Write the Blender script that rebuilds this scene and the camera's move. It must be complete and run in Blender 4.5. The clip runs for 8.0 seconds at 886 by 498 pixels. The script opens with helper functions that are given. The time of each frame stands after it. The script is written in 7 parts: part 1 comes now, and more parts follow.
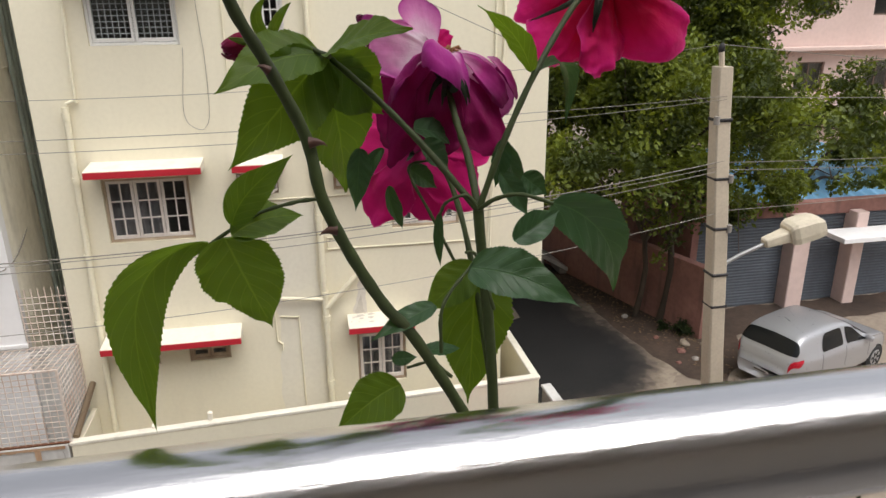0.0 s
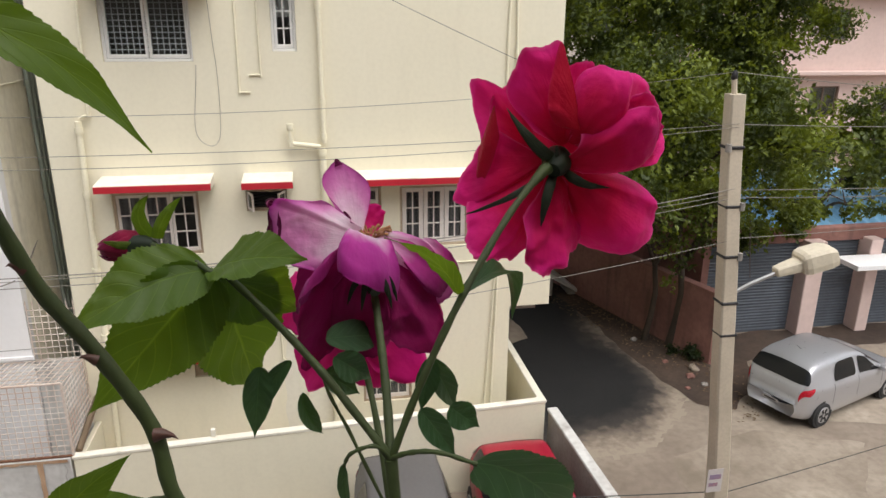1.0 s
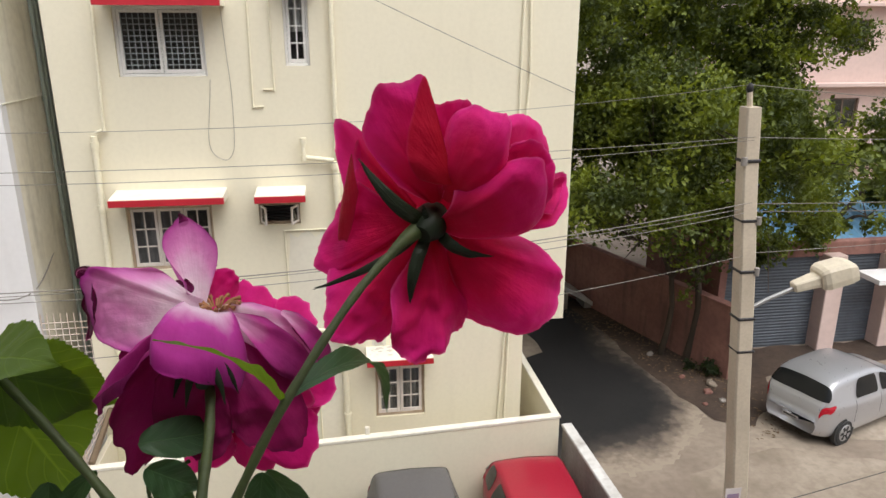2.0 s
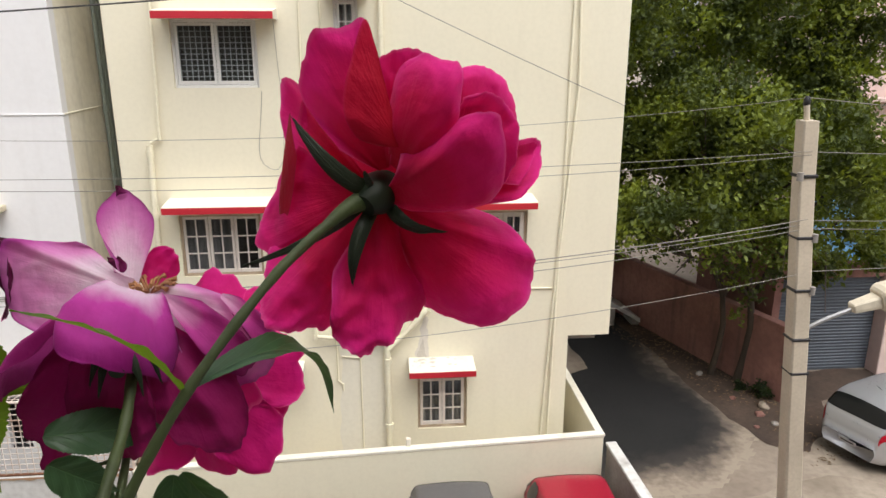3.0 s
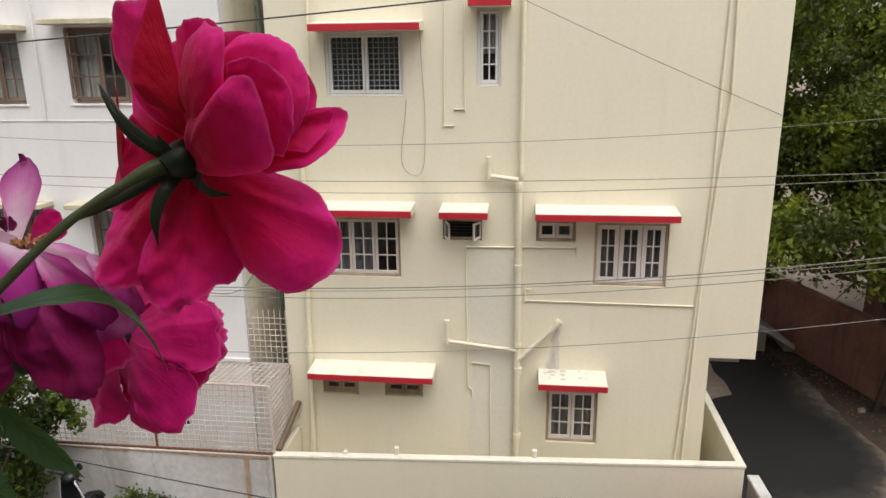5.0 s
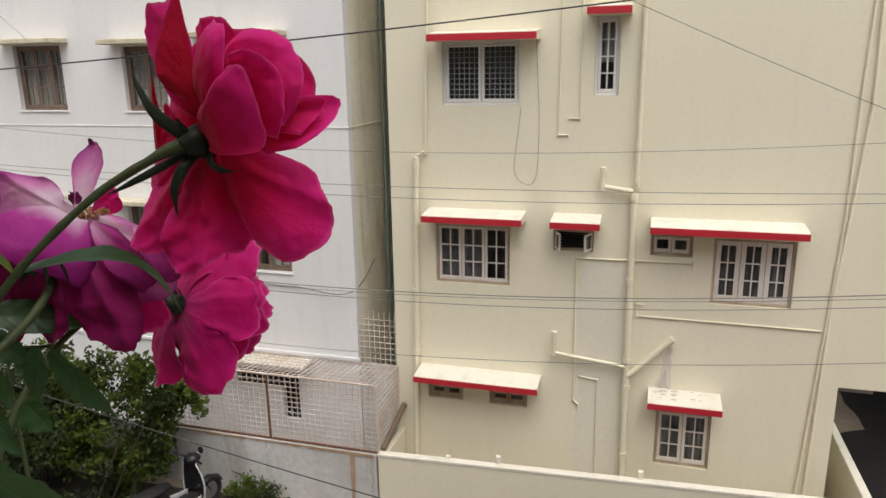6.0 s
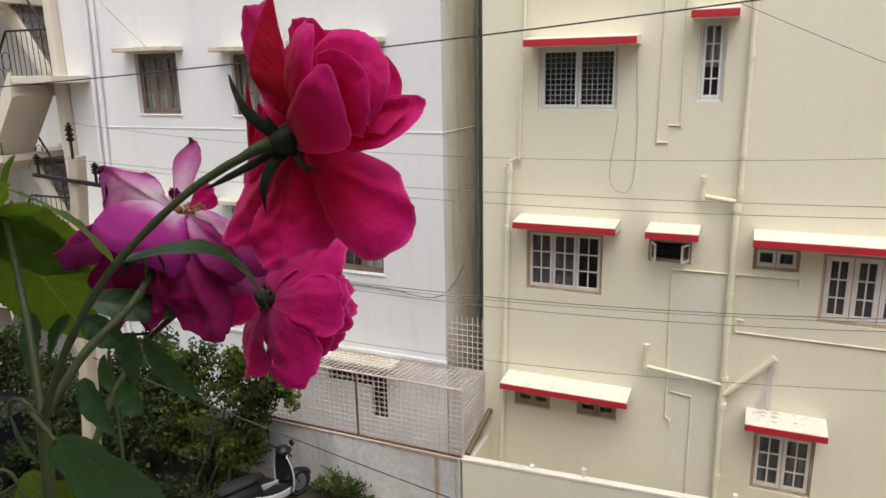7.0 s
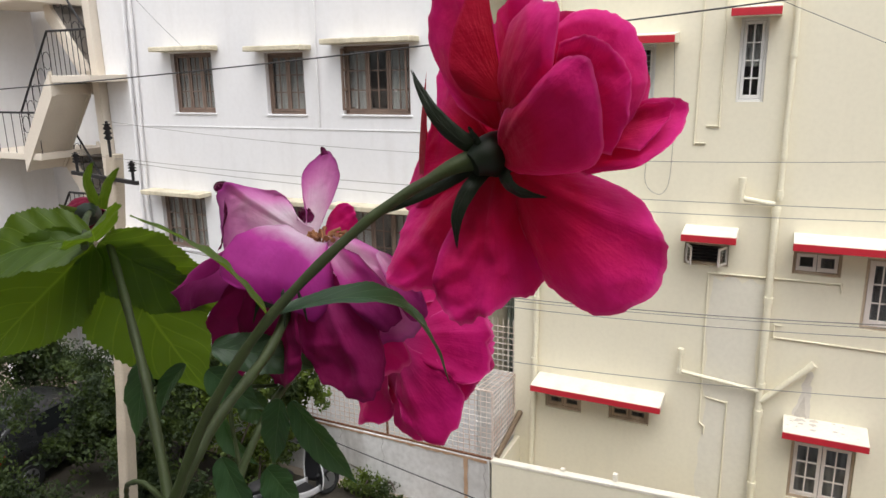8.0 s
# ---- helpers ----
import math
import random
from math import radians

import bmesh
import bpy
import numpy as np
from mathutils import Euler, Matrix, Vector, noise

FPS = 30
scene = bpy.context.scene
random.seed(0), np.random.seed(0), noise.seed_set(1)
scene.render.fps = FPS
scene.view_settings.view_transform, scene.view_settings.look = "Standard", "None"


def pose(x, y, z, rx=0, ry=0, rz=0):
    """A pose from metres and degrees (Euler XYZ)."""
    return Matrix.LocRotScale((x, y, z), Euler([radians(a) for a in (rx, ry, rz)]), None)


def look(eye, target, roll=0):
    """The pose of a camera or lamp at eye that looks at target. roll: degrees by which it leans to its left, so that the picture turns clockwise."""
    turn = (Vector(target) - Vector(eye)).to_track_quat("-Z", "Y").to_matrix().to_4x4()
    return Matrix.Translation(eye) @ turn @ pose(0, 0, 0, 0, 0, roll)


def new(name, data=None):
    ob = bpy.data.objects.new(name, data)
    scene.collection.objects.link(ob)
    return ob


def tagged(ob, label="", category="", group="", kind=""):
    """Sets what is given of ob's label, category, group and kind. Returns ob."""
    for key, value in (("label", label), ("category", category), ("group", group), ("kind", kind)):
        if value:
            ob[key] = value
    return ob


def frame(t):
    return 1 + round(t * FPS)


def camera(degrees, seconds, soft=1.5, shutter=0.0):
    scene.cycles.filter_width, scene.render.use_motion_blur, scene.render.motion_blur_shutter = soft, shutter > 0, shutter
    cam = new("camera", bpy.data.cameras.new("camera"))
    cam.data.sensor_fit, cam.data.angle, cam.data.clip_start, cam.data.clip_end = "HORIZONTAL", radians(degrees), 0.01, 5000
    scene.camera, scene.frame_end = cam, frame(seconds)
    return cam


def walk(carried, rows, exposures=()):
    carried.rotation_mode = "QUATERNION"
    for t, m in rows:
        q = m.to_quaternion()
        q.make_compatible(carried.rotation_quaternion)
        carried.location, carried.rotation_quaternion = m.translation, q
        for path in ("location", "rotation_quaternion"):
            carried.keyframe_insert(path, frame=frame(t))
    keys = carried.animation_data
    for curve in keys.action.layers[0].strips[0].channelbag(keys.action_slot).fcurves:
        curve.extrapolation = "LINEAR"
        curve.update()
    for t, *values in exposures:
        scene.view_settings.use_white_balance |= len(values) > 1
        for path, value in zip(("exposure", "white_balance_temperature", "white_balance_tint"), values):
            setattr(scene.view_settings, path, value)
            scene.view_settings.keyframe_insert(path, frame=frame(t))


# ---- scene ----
cam = camera(64.0, 8.0)
PATH = [
    (0, (3.1717, -12.0610, 8.0702), (3.5329, -10.2087, 7.4078), -0.51),
    (0.5, (3.1988, -12.0262, 8.1171), (3.5436, -10.1673, 7.4646), -0.38),
    (0.8, (3.2162, -12.0010, 8.1306), (3.5547, -10.1345, 7.4969), 0.11),
    (1, (3.2269, -11.9880, 8.1418), (3.5620, -10.1170, 7.5198), 0.40),
    (1.5, (3.2668, -11.9556, 8.1518), (3.5888, -10.0774, 7.5446), 0.30),
    (3, (3.3333, -11.9075, 8.1255), (3.4956, -9.9929, 7.5706), 0.0),
    (3.5, (3.3510, -11.8938, 8.1201), (3.4200, -9.9722, 7.5700), 0.1),
    (4, (3.3800, -11.8890, 8.1180), (3.3510, -9.9618, 7.5840), -0.2),
    (5.5, (3.4684, -11.9190, 8.1094), (3.0974, -10.0237, 7.5894), -0.8),
    (6, (3.4910, -11.9205, 8.1064), (2.9490, -10.0614, 7.6064), -0.9),
    (6.5, (3.5088, -11.9245, 8.1048), (2.8200, -10.1098, 7.6227), -1.0),
    (7, (3.4930, -11.9160, 8.1042), (2.7098, -10.1397, 7.6232), -1.0),
    (7.5, (3.4610, -11.9090, 8.1058), (2.6312, -10.1540, 7.6246), -0.9),
    (8, (3.4094, -11.8839, 8.1043), (2.5549, -10.1408, 7.6231), -0.98),
]
walk(cam, [(t, look(eye, target, roll)) for t, eye, target, roll in PATH],
     [(0.0, 0.38, 6500, 10), (1.5, 0.44, 6450, 10), (3.0, 0.60, 6450, 10), (4.2, 0.60, 6450, 10), (5.5, 0.10, 6600, 10), (7.0, 0.20, 6420, 10), (7.5, 0.36, 6350, 10), (8.0, 0.46, 6300, 10)])

# ---- world and light: a bright overcast day ----
SUN_EL, SUN_AZ = 64.0, 152.0
world = bpy.data.worlds.new("world")
scene.world = world
world.use_nodes = True
wn = world.node_tree.nodes
wl = world.node_tree.links
sky = wn.new("ShaderNodeTexSky")
sky.sky_type = "NISHITA"
sky.sun_disc = False
sky.sun_elevation = radians(SUN_EL)
sky.sun_rotation = radians(SUN_AZ)
sky.air_density, sky.dust_density = 1.0, 4.0
soft_sky = wn.new("ShaderNodeHueSaturation")
soft_sky.inputs["Saturation"].default_value = 0.22
wl.new(sky.outputs[0], soft_sky.inputs["Color"])
wl.new(soft_sky.outputs[0], wn["Background"].inputs["Color"])
wn["Background"].inputs["Strength"].default_value = 0.15
sun = new("sun", bpy.data.lights.new("sun", "SUN"))
sun.data.energy, sun.data.angle, sun.data.color = 1.4, radians(60), (1.0, 0.96, 0.91)
sun_from = Vector((math.sin(radians(SUN_AZ)) * math.cos(radians(SUN_EL)), math.cos(radians(SUN_AZ)) * math.cos(radians(SUN_EL)), math.sin(radians(SUN_EL))))
sun.matrix_world = look(sun_from * 60, (0, 0, 0))


# ---- mesh helpers ----
class Geo:
    """Vertices and faces that become one mesh."""

    def __init__(self):
        self.v, self.f, self.uv = [], [], []

    def add(self, verts, faces):
        k = len(self.v)
        self.v.extend(tuple(p) for p in verts)
        self.f.extend(tuple(k + i for i in f) for f in faces)
        return self

    def box(self, x0, x1, y0, y1, z0, z1, bev=0.0, m=None):
        x0, x1 = sorted((x0, x1))
        y0, y1 = sorted((y0, y1))
        z0, z1 = sorted((z0, z1))
        b = min(bev, (x1 - x0) * 0.45, (y1 - y0) * 0.45, (z1 - z0) * 0.45)
        lo, hi = (x0, y0, z0), (x1, y1, z1)
        if b <= 0:
            vs = [(a, c, d) for a in (x0, x1) for c in (y0, y1) for d in (z0, z1)]
            fs = [(0, 1, 3, 2), (4, 6, 7, 5), (0, 4, 5, 1), (2, 3, 7, 6), (0, 2, 6, 4), (1, 5, 7, 3)]
        else:
            vs, idx = [], {}
            for i in range(8):
                s = ((i >> 2) & 1, (i >> 1) & 1, i & 1)
                for ax in range(3):
                    p = []
                    for k in range(3):
                        edge = hi[k] if s[k] else lo[k]
                        p.append(edge if k == ax else edge + (-b if s[k] else b))
                    idx[i, ax] = len(vs)
                    vs.append(tuple(p))
            fs = []
            quads = [((0, 1, 3, 2), 0), ((4, 6, 7, 5), 0), ((0, 4, 5, 1), 1), ((2, 3, 7, 6), 1), ((0, 2, 6, 4), 2), ((1, 5, 7, 3), 2)]
            for q, ax in quads:
                fs.append(tuple(idx[i, ax] for i in q))
            for a in range(8):
                for bit, ax in ((4, 0), (2, 1), (1, 2)):
                    c = a | bit
                    if c != a:
                        o1, o2 = [k for k in range(3) if k != ax]
                        fs.append((idx[a, o1], idx[c, o1], idx[c, o2], idx[a, o2]))
            for i in range(8):
                fs.append((idx[i, 0], idx[i, 1], idx[i, 2]))
        if m is not None:
            vs = [m @ Vector(p) for p in vs]
        return self.add(vs, fs)

    def tube(self, pts, r, n=10, cap=True):
        """A round tube along points; r is one radius or a list."""
        pts = [Vector(p) for p in pts]
        rs = r if isinstance(r, (list, tuple)) else [r] * len(pts)
        base = len(self.v)
        side = None
        for i, p in enumerate(pts):
            d = (pts[min(i + 1, len(pts) - 1)] - pts[max(i - 1, 0)]).normalized()
            if side is None:
                side = d.orthogonal().normalized()
            side = (side - d * side.dot(d)).normalized()
            up = d.cross(side)
            for k in range(n):
                a = 2 * math.pi * k / n
                self.v.append(tuple(p + (side * math.cos(a) + up * math.sin(a)) * rs[i]))
        for i in range(len(pts) - 1):
            for k in range(n):
                a, b = base + i * n + k, base + i * n + (k + 1) % n
                self.f.append((a, b, b + n, a + n))
        if cap:
            for start, flip in ((base, True), (base + (len(pts) - 1) * n, False)):
                k0 = len(self.v)
                self.v += [self.v[start + k] for k in range(n)]
                ring = tuple(range(k0, k0 + n))
                self.f.append(ring[::-1] if flip else ring)
        return self

    def grid(self, fn, nu, nv, keep_uv=False):
        """A sheet from fn(u, v), u and v from 0 to 1."""
        base = len(self.v)
        for j in range(nv + 1):
            for i in range(nu + 1):
                self.v.append(tuple(fn(i / nu, j / nv)))
                self.uv.append((i / nu, j / nv))
        for j in range(nv):
            for i in range(nu):
                a = base + j * (nu + 1) + i
                self.f.append((a, a + 1, a + nu + 2, a + nu + 1))
        return self

    def mesh(self, name, smooth=False):
        me = bpy.data.meshes.new(name)
        me.from_pydata(self.v, [], self.f)
        if self.uv and len(self.uv) == len(self.v):
            layer = me.uv_layers.new(name="UVMap")
            flat = np.empty(len(me.loops), dtype=np.int32)
            me.loops.foreach_get("vertex_index", flat)
            layer.data.foreach_set("uv", np.asarray(self.uv, dtype=np.float32)[flat].ravel())
        if smooth:
            me.polygons.foreach_set("use_smooth", [True] * len(me.polygons))
        me.update()
        return me


INVERSE = {}


def thing(name, base=(0, 0, 0), label="", category="", group="", kind="", m=None):
    """An Empty at the base of a thing; with m its parts are built in its own coordinates, else in the world's."""
    ob = new(name)
    ob.empty_display_size = 0.1
    ob.matrix_basis = m if m is not None else Matrix.Translation(base)
    INVERSE[ob.name] = Matrix.Identity(4) if m is not None else Matrix.Translation(base).inverted()
    return tagged(ob, label, category, group, kind)


def part(name, geo, material, parent, label="", smooth=False, solid=0.0, kind=""):
    ob = new(name, geo if isinstance(geo, bpy.types.Mesh) else geo.mesh(name, smooth))
    if not ob.data.materials:
        ob.data.materials.append(material)
    ob.parent = parent
    ob.matrix_parent_inverse = INVERSE.get(parent.name, Matrix.Identity(4))
    if solid:
        mod = ob.modifiers.new("thickness", "SOLIDIFY")
        mod.thickness, mod.offset = solid, 0
    return tagged(ob, label, kind=kind)


def single(name, geo, material, label="", category="", group="", kind="", smooth=False):
    ob = new(name, geo.mesh(name, smooth))
    ob.data.materials.append(material)
    return tagged(ob, label, category, group, kind)


def smoothed(pts, n=8):
    """A Catmull-Rom line through points."""
    p = [Vector(q) for q in pts]
    p = [2 * p[0] - p[1]] + p + [2 * p[-1] - p[-2]]
    out = []
    for i in range(1, len(p) - 2):
        for k in range(n):
            t = k / n
            out.append(0.5 * (2 * p[i] + (p[i + 1] - p[i - 1]) * t + (2 * p[i - 1] - 5 * p[i] + 4 * p[i + 1] - p[i + 2]) * t**2 + (3 * p[i] - p[i - 1] - 3 * p[i + 1] + p[i + 2]) * t**3))
    return out + [p[-2]]


def wall_panel(geo, a, b, z0, z1, thick, holes):
    """An upright wall from a to b (x, y), seen side first, with holes (s0, s1, z0, z1); the thickness goes to the left of a to b."""
    a, b = Vector((*a, 0)), Vector((*b, 0))
    length, d = (b - a).length, (b - a).normalized()
    n = Vector((-d.y, d.x, 0)) * thick
    ss = sorted({0.0, length, *(h[0] for h in holes), *(h[1] for h in holes)})
    zs = sorted({z0, z1, *(h[2] for h in holes), *(h[3] for h in holes)})
    solid = {}
    for i in range(len(ss) - 1):
        for j in range(len(zs) - 1):
            cs, cz = (ss[i] + ss[i + 1]) / 2, (zs[j] + zs[j + 1]) / 2
            solid[i, j] = not any(h[0] < cs < h[1] and h[2] < cz < h[3] for h in holes)

    def at(i, j, back):
        q = a + d * ss[i] + (n if back else Vector())
        return (q.x, q.y, zs[j])

    for (i, j), full in solid.items():
        if not full:
            continue
        geo.add([at(i, j, 0), at(i + 1, j, 0), at(i + 1, j + 1, 0), at(i, j + 1, 0)], [(0, 1, 2, 3)])
        geo.add([at(i, j, 1), at(i + 1, j, 1), at(i + 1, j + 1, 1), at(i, j + 1, 1)], [(3, 2, 1, 0)])
        for di, dj, e in ((-1, 0, ((i, j), (i, j + 1))), (1, 0, ((i + 1, j + 1), (i + 1, j))), (0, -1, ((i + 1, j), (i, j))), (0, 1, ((i, j + 1), (i + 1, j + 1)))):
            if not solid.get((i + di, j + dj), False):
                geo.add([at(*e[0], 0), at(*e[1], 0), at(*e[1], 1), at(*e[0], 1)], [(0, 1, 2, 3)])
    return geo


# ---- materials ----
def nodes_of(name):
    mt = bpy.data.materials.new(name)
    mt.use_nodes = True
    return mt, mt.node_tree.nodes, mt.node_tree.links, mt.node_tree.nodes["Principled BSDF"]


def rgb(c):
    return (*c, 1.0)


def surface(name, color, dark=None, rough=0.7, metal=0.0, coarse=1.2, fine=30.0, vary=0.25, bump=0.15, bump_scale=80.0, stain=None, stain_amount=0.0, stretch=(1, 1, 1), piece=0.0, coat=0.0, spec=0.5):
    """A surface with a coarse and a fine variation, stains of their own shape and a fine relief."""
    mt, n, l, bsdf = nodes_of(name)
    dark = dark or tuple(c * 0.7 for c in color)
    co = n.new("ShaderNodeTexCoord")
    mp = n.new("ShaderNodeMapping")
    mp.inputs["Scale"].default_value = stretch
    l.new(co.outputs["Object"], mp.inputs["Vector"])

    def noise_at(scale, detail=5.0, src=None):
        t = n.new("ShaderNodeTexNoise")
        t.inputs["Scale"].default_value, t.inputs["Detail"].default_value = scale, detail
        l.new(src or mp.outputs[0], t.inputs["Vector"])
        return t.outputs["Fac"]

    def ramp(fac, lo, hi):
        r = n.new("ShaderNodeMapRange")
        r.inputs["From Min"].default_value, r.inputs["From Max"].default_value = lo, hi
        l.new(fac, r.inputs["Value"])
        return r.outputs[0]

    def mix(fac, a, b, mode="MIX"):
        m = n.new("ShaderNodeMix")
        m.data_type, m.blend_type = "RGBA", mode
        if isinstance(fac, float):
            m.inputs[0].default_value = fac
        else:
            l.new(fac, m.inputs[0])
        for k, s in ((6, a), (7, b)):
            if isinstance(s, tuple):
                m.inputs[k].default_value = rgb(s)
            else:
                l.new(s, m.inputs[k])
        return m.outputs[2]

    def times(fac, k):
        m = n.new("ShaderNodeMath")
        m.operation = "MULTIPLY"
        m.inputs[1].default_value = k
        l.new(fac, m.inputs[0])
        return m.outputs[0]

    c = mix(times(ramp(noise_at(coarse), 0.35, 0.7), vary * 2), color, dark)
    c = mix(times(ramp(noise_at(fine, 8.0), 0.4, 0.75), vary), c, tuple(v * 0.8 for v in dark))
    if stain:
        mp2 = n.new("ShaderNodeMapping")
        mp2.inputs["Scale"].default_value = (2.2, 2.2, 0.35)
        l.new(co.outputs["Object"], mp2.inputs["Vector"])
        c = mix(times(ramp(noise_at(1.6, 6.0, mp2.outputs[0]), 0.52, 0.78), stain_amount), c, stain)
    if piece:
        info = n.new("ShaderNodeObjectInfo")
        c = mix(times(info.outputs["Random"], piece), c, tuple(v * 0.55 for v in dark))
    l.new(c, bsdf.inputs["Base Color"])
    rr = n.new("ShaderNodeMapRange")
    rr.inputs["To Min"].default_value, rr.inputs["To Max"].default_value = max(0.02, rough - 0.12), min(1.0, rough + 0.12)
    l.new(noise_at(fine * 0.6), rr.inputs["Value"])
    l.new(rr.outputs[0], bsdf.inputs["Roughness"])
    bsdf.inputs["Metallic"].default_value = metal
    bsdf.inputs["Specular IOR Level"].default_value = spec
    bsdf.inputs["Coat Weight"].default_value = coat
    bsdf.inputs["Coat Roughness"].default_value = 0.05
    if bump:
        b = n.new("ShaderNodeBump")
        b.inputs["Strength"].default_value, b.inputs["Distance"].default_value = bump, 0.01
        l.new(noise_at(bump_scale, 6.0), b.inputs["Height"])
        l.new(b.outputs[0], bsdf.inputs["Normal"])
    return mt


def leaf_surface(name, color, light, back=0.35, rough=0.4, veins=True, tint=0.3, clump=0.0):
    """Thin living tissue: gloss above, light shining through; veins along the sheet's own u and v; clump paints lit and
    dark tufts.
    """
    mt, n, l, bsdf = nodes_of(name)
    uv = n.new("ShaderNodeTexCoord")
    sep = n.new("ShaderNodeSeparateXYZ")
    l.new(uv.outputs["UV"], sep.inputs[0])

    def math_(op, a, b=None):
        m = n.new("ShaderNodeMath")
        m.operation = op
        for k, s in enumerate((a, b)):
            if s is None:
                continue
            if isinstance(s, (int, float)):
                m.inputs[k].default_value = s
            else:
                l.new(s, m.inputs[k])
        return m.outputs[0]

    across = math_("ABSOLUTE", math_("SUBTRACT", sep.outputs[0], 0.5))
    tex = n.new("ShaderNodeTexNoise")
    tex.inputs["Scale"].default_value, tex.inputs["Detail"].default_value = 90.0, 6.0
    l.new(uv.outputs["Object"], tex.inputs["Vector"])
    slant = math_("ADD", math_("SUBTRACT", sep.outputs[1], math_("MULTIPLY", across, 0.55)), math_("MULTIPLY", tex.outputs["Fac"], 0.03))
    wave = math_("ABSOLUTE", math_("SINE", math_("MULTIPLY", slant, 26.0)))
    rib = math_("SUBTRACT", 1.0, math_("MINIMUM", math_("MULTIPLY", across, 45.0), 1.0))
    fine_vein = math_("SUBTRACT", 1.0, math_("MINIMUM", math_("MULTIPLY", wave, 5.0), 1.0))
    vein = math_("MAXIMUM", rib, math_("MULTIPLY", fine_vein, 0.55))
    m1 = n.new("ShaderNodeMix")
    m1.data_type = "RGBA"
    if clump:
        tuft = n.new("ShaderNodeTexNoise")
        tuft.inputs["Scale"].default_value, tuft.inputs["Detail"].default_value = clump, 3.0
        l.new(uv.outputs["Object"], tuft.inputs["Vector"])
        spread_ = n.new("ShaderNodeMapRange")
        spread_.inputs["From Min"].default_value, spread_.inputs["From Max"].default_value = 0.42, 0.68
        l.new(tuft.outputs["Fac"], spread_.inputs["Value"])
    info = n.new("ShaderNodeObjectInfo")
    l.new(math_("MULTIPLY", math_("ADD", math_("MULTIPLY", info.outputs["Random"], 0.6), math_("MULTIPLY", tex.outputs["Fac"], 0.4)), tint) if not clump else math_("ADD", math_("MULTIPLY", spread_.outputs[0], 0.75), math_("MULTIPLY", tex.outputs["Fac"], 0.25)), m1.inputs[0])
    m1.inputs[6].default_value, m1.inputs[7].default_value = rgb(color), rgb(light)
    m2 = n.new("ShaderNodeMix")
    m2.data_type = "RGBA"
    l.new(math_("MULTIPLY", vein, 0.3 if veins else 0.0), m2.inputs[0])
    l.new(m1.outputs[2], m2.inputs[6])
    m2.inputs[7].default_value = rgb(tuple(min(1, v * 1.8 + 0.02) for v in light))
    l.new(m2.outputs[2], bsdf.inputs["Base Color"])
    bsdf.inputs["Roughness"].default_value = rough
    b = n.new("ShaderNodeBump")
    b.inputs["Strength"].default_value, b.inputs["Distance"].default_value = 0.5, 0.0006
    l.new(math_("ADD", math_("MULTIPLY", vein, -0.7), math_("MULTIPLY", tex.outputs["Fac"], 0.5)), b.inputs["Height"])
    l.new(b.outputs[0], bsdf.inputs["Normal"])
    tr = n.new("ShaderNodeBsdfTranslucent")
    m3 = n.new("ShaderNodeMix")
    m3.data_type, m3.blend_type = "RGBA", "MULTIPLY"
    m3.inputs[0].default_value = 1.0
    l.new(m2.outputs[2], m3.inputs[6])
    m3.inputs[7].default_value = (2.4, 2.2, 1.0, 1.0)
    l.new(m3.outputs[2], tr.inputs["Color"])
    ms = n.new("ShaderNodeMixShader")
    ms.inputs[0].default_value = back
    l.new(bsdf.outputs[0], ms.inputs[1])
    l.new(tr.outputs[0], ms.inputs[2])
    l.new(ms.outputs[0], n["Material Output"].inputs["Surface"])
    return mt


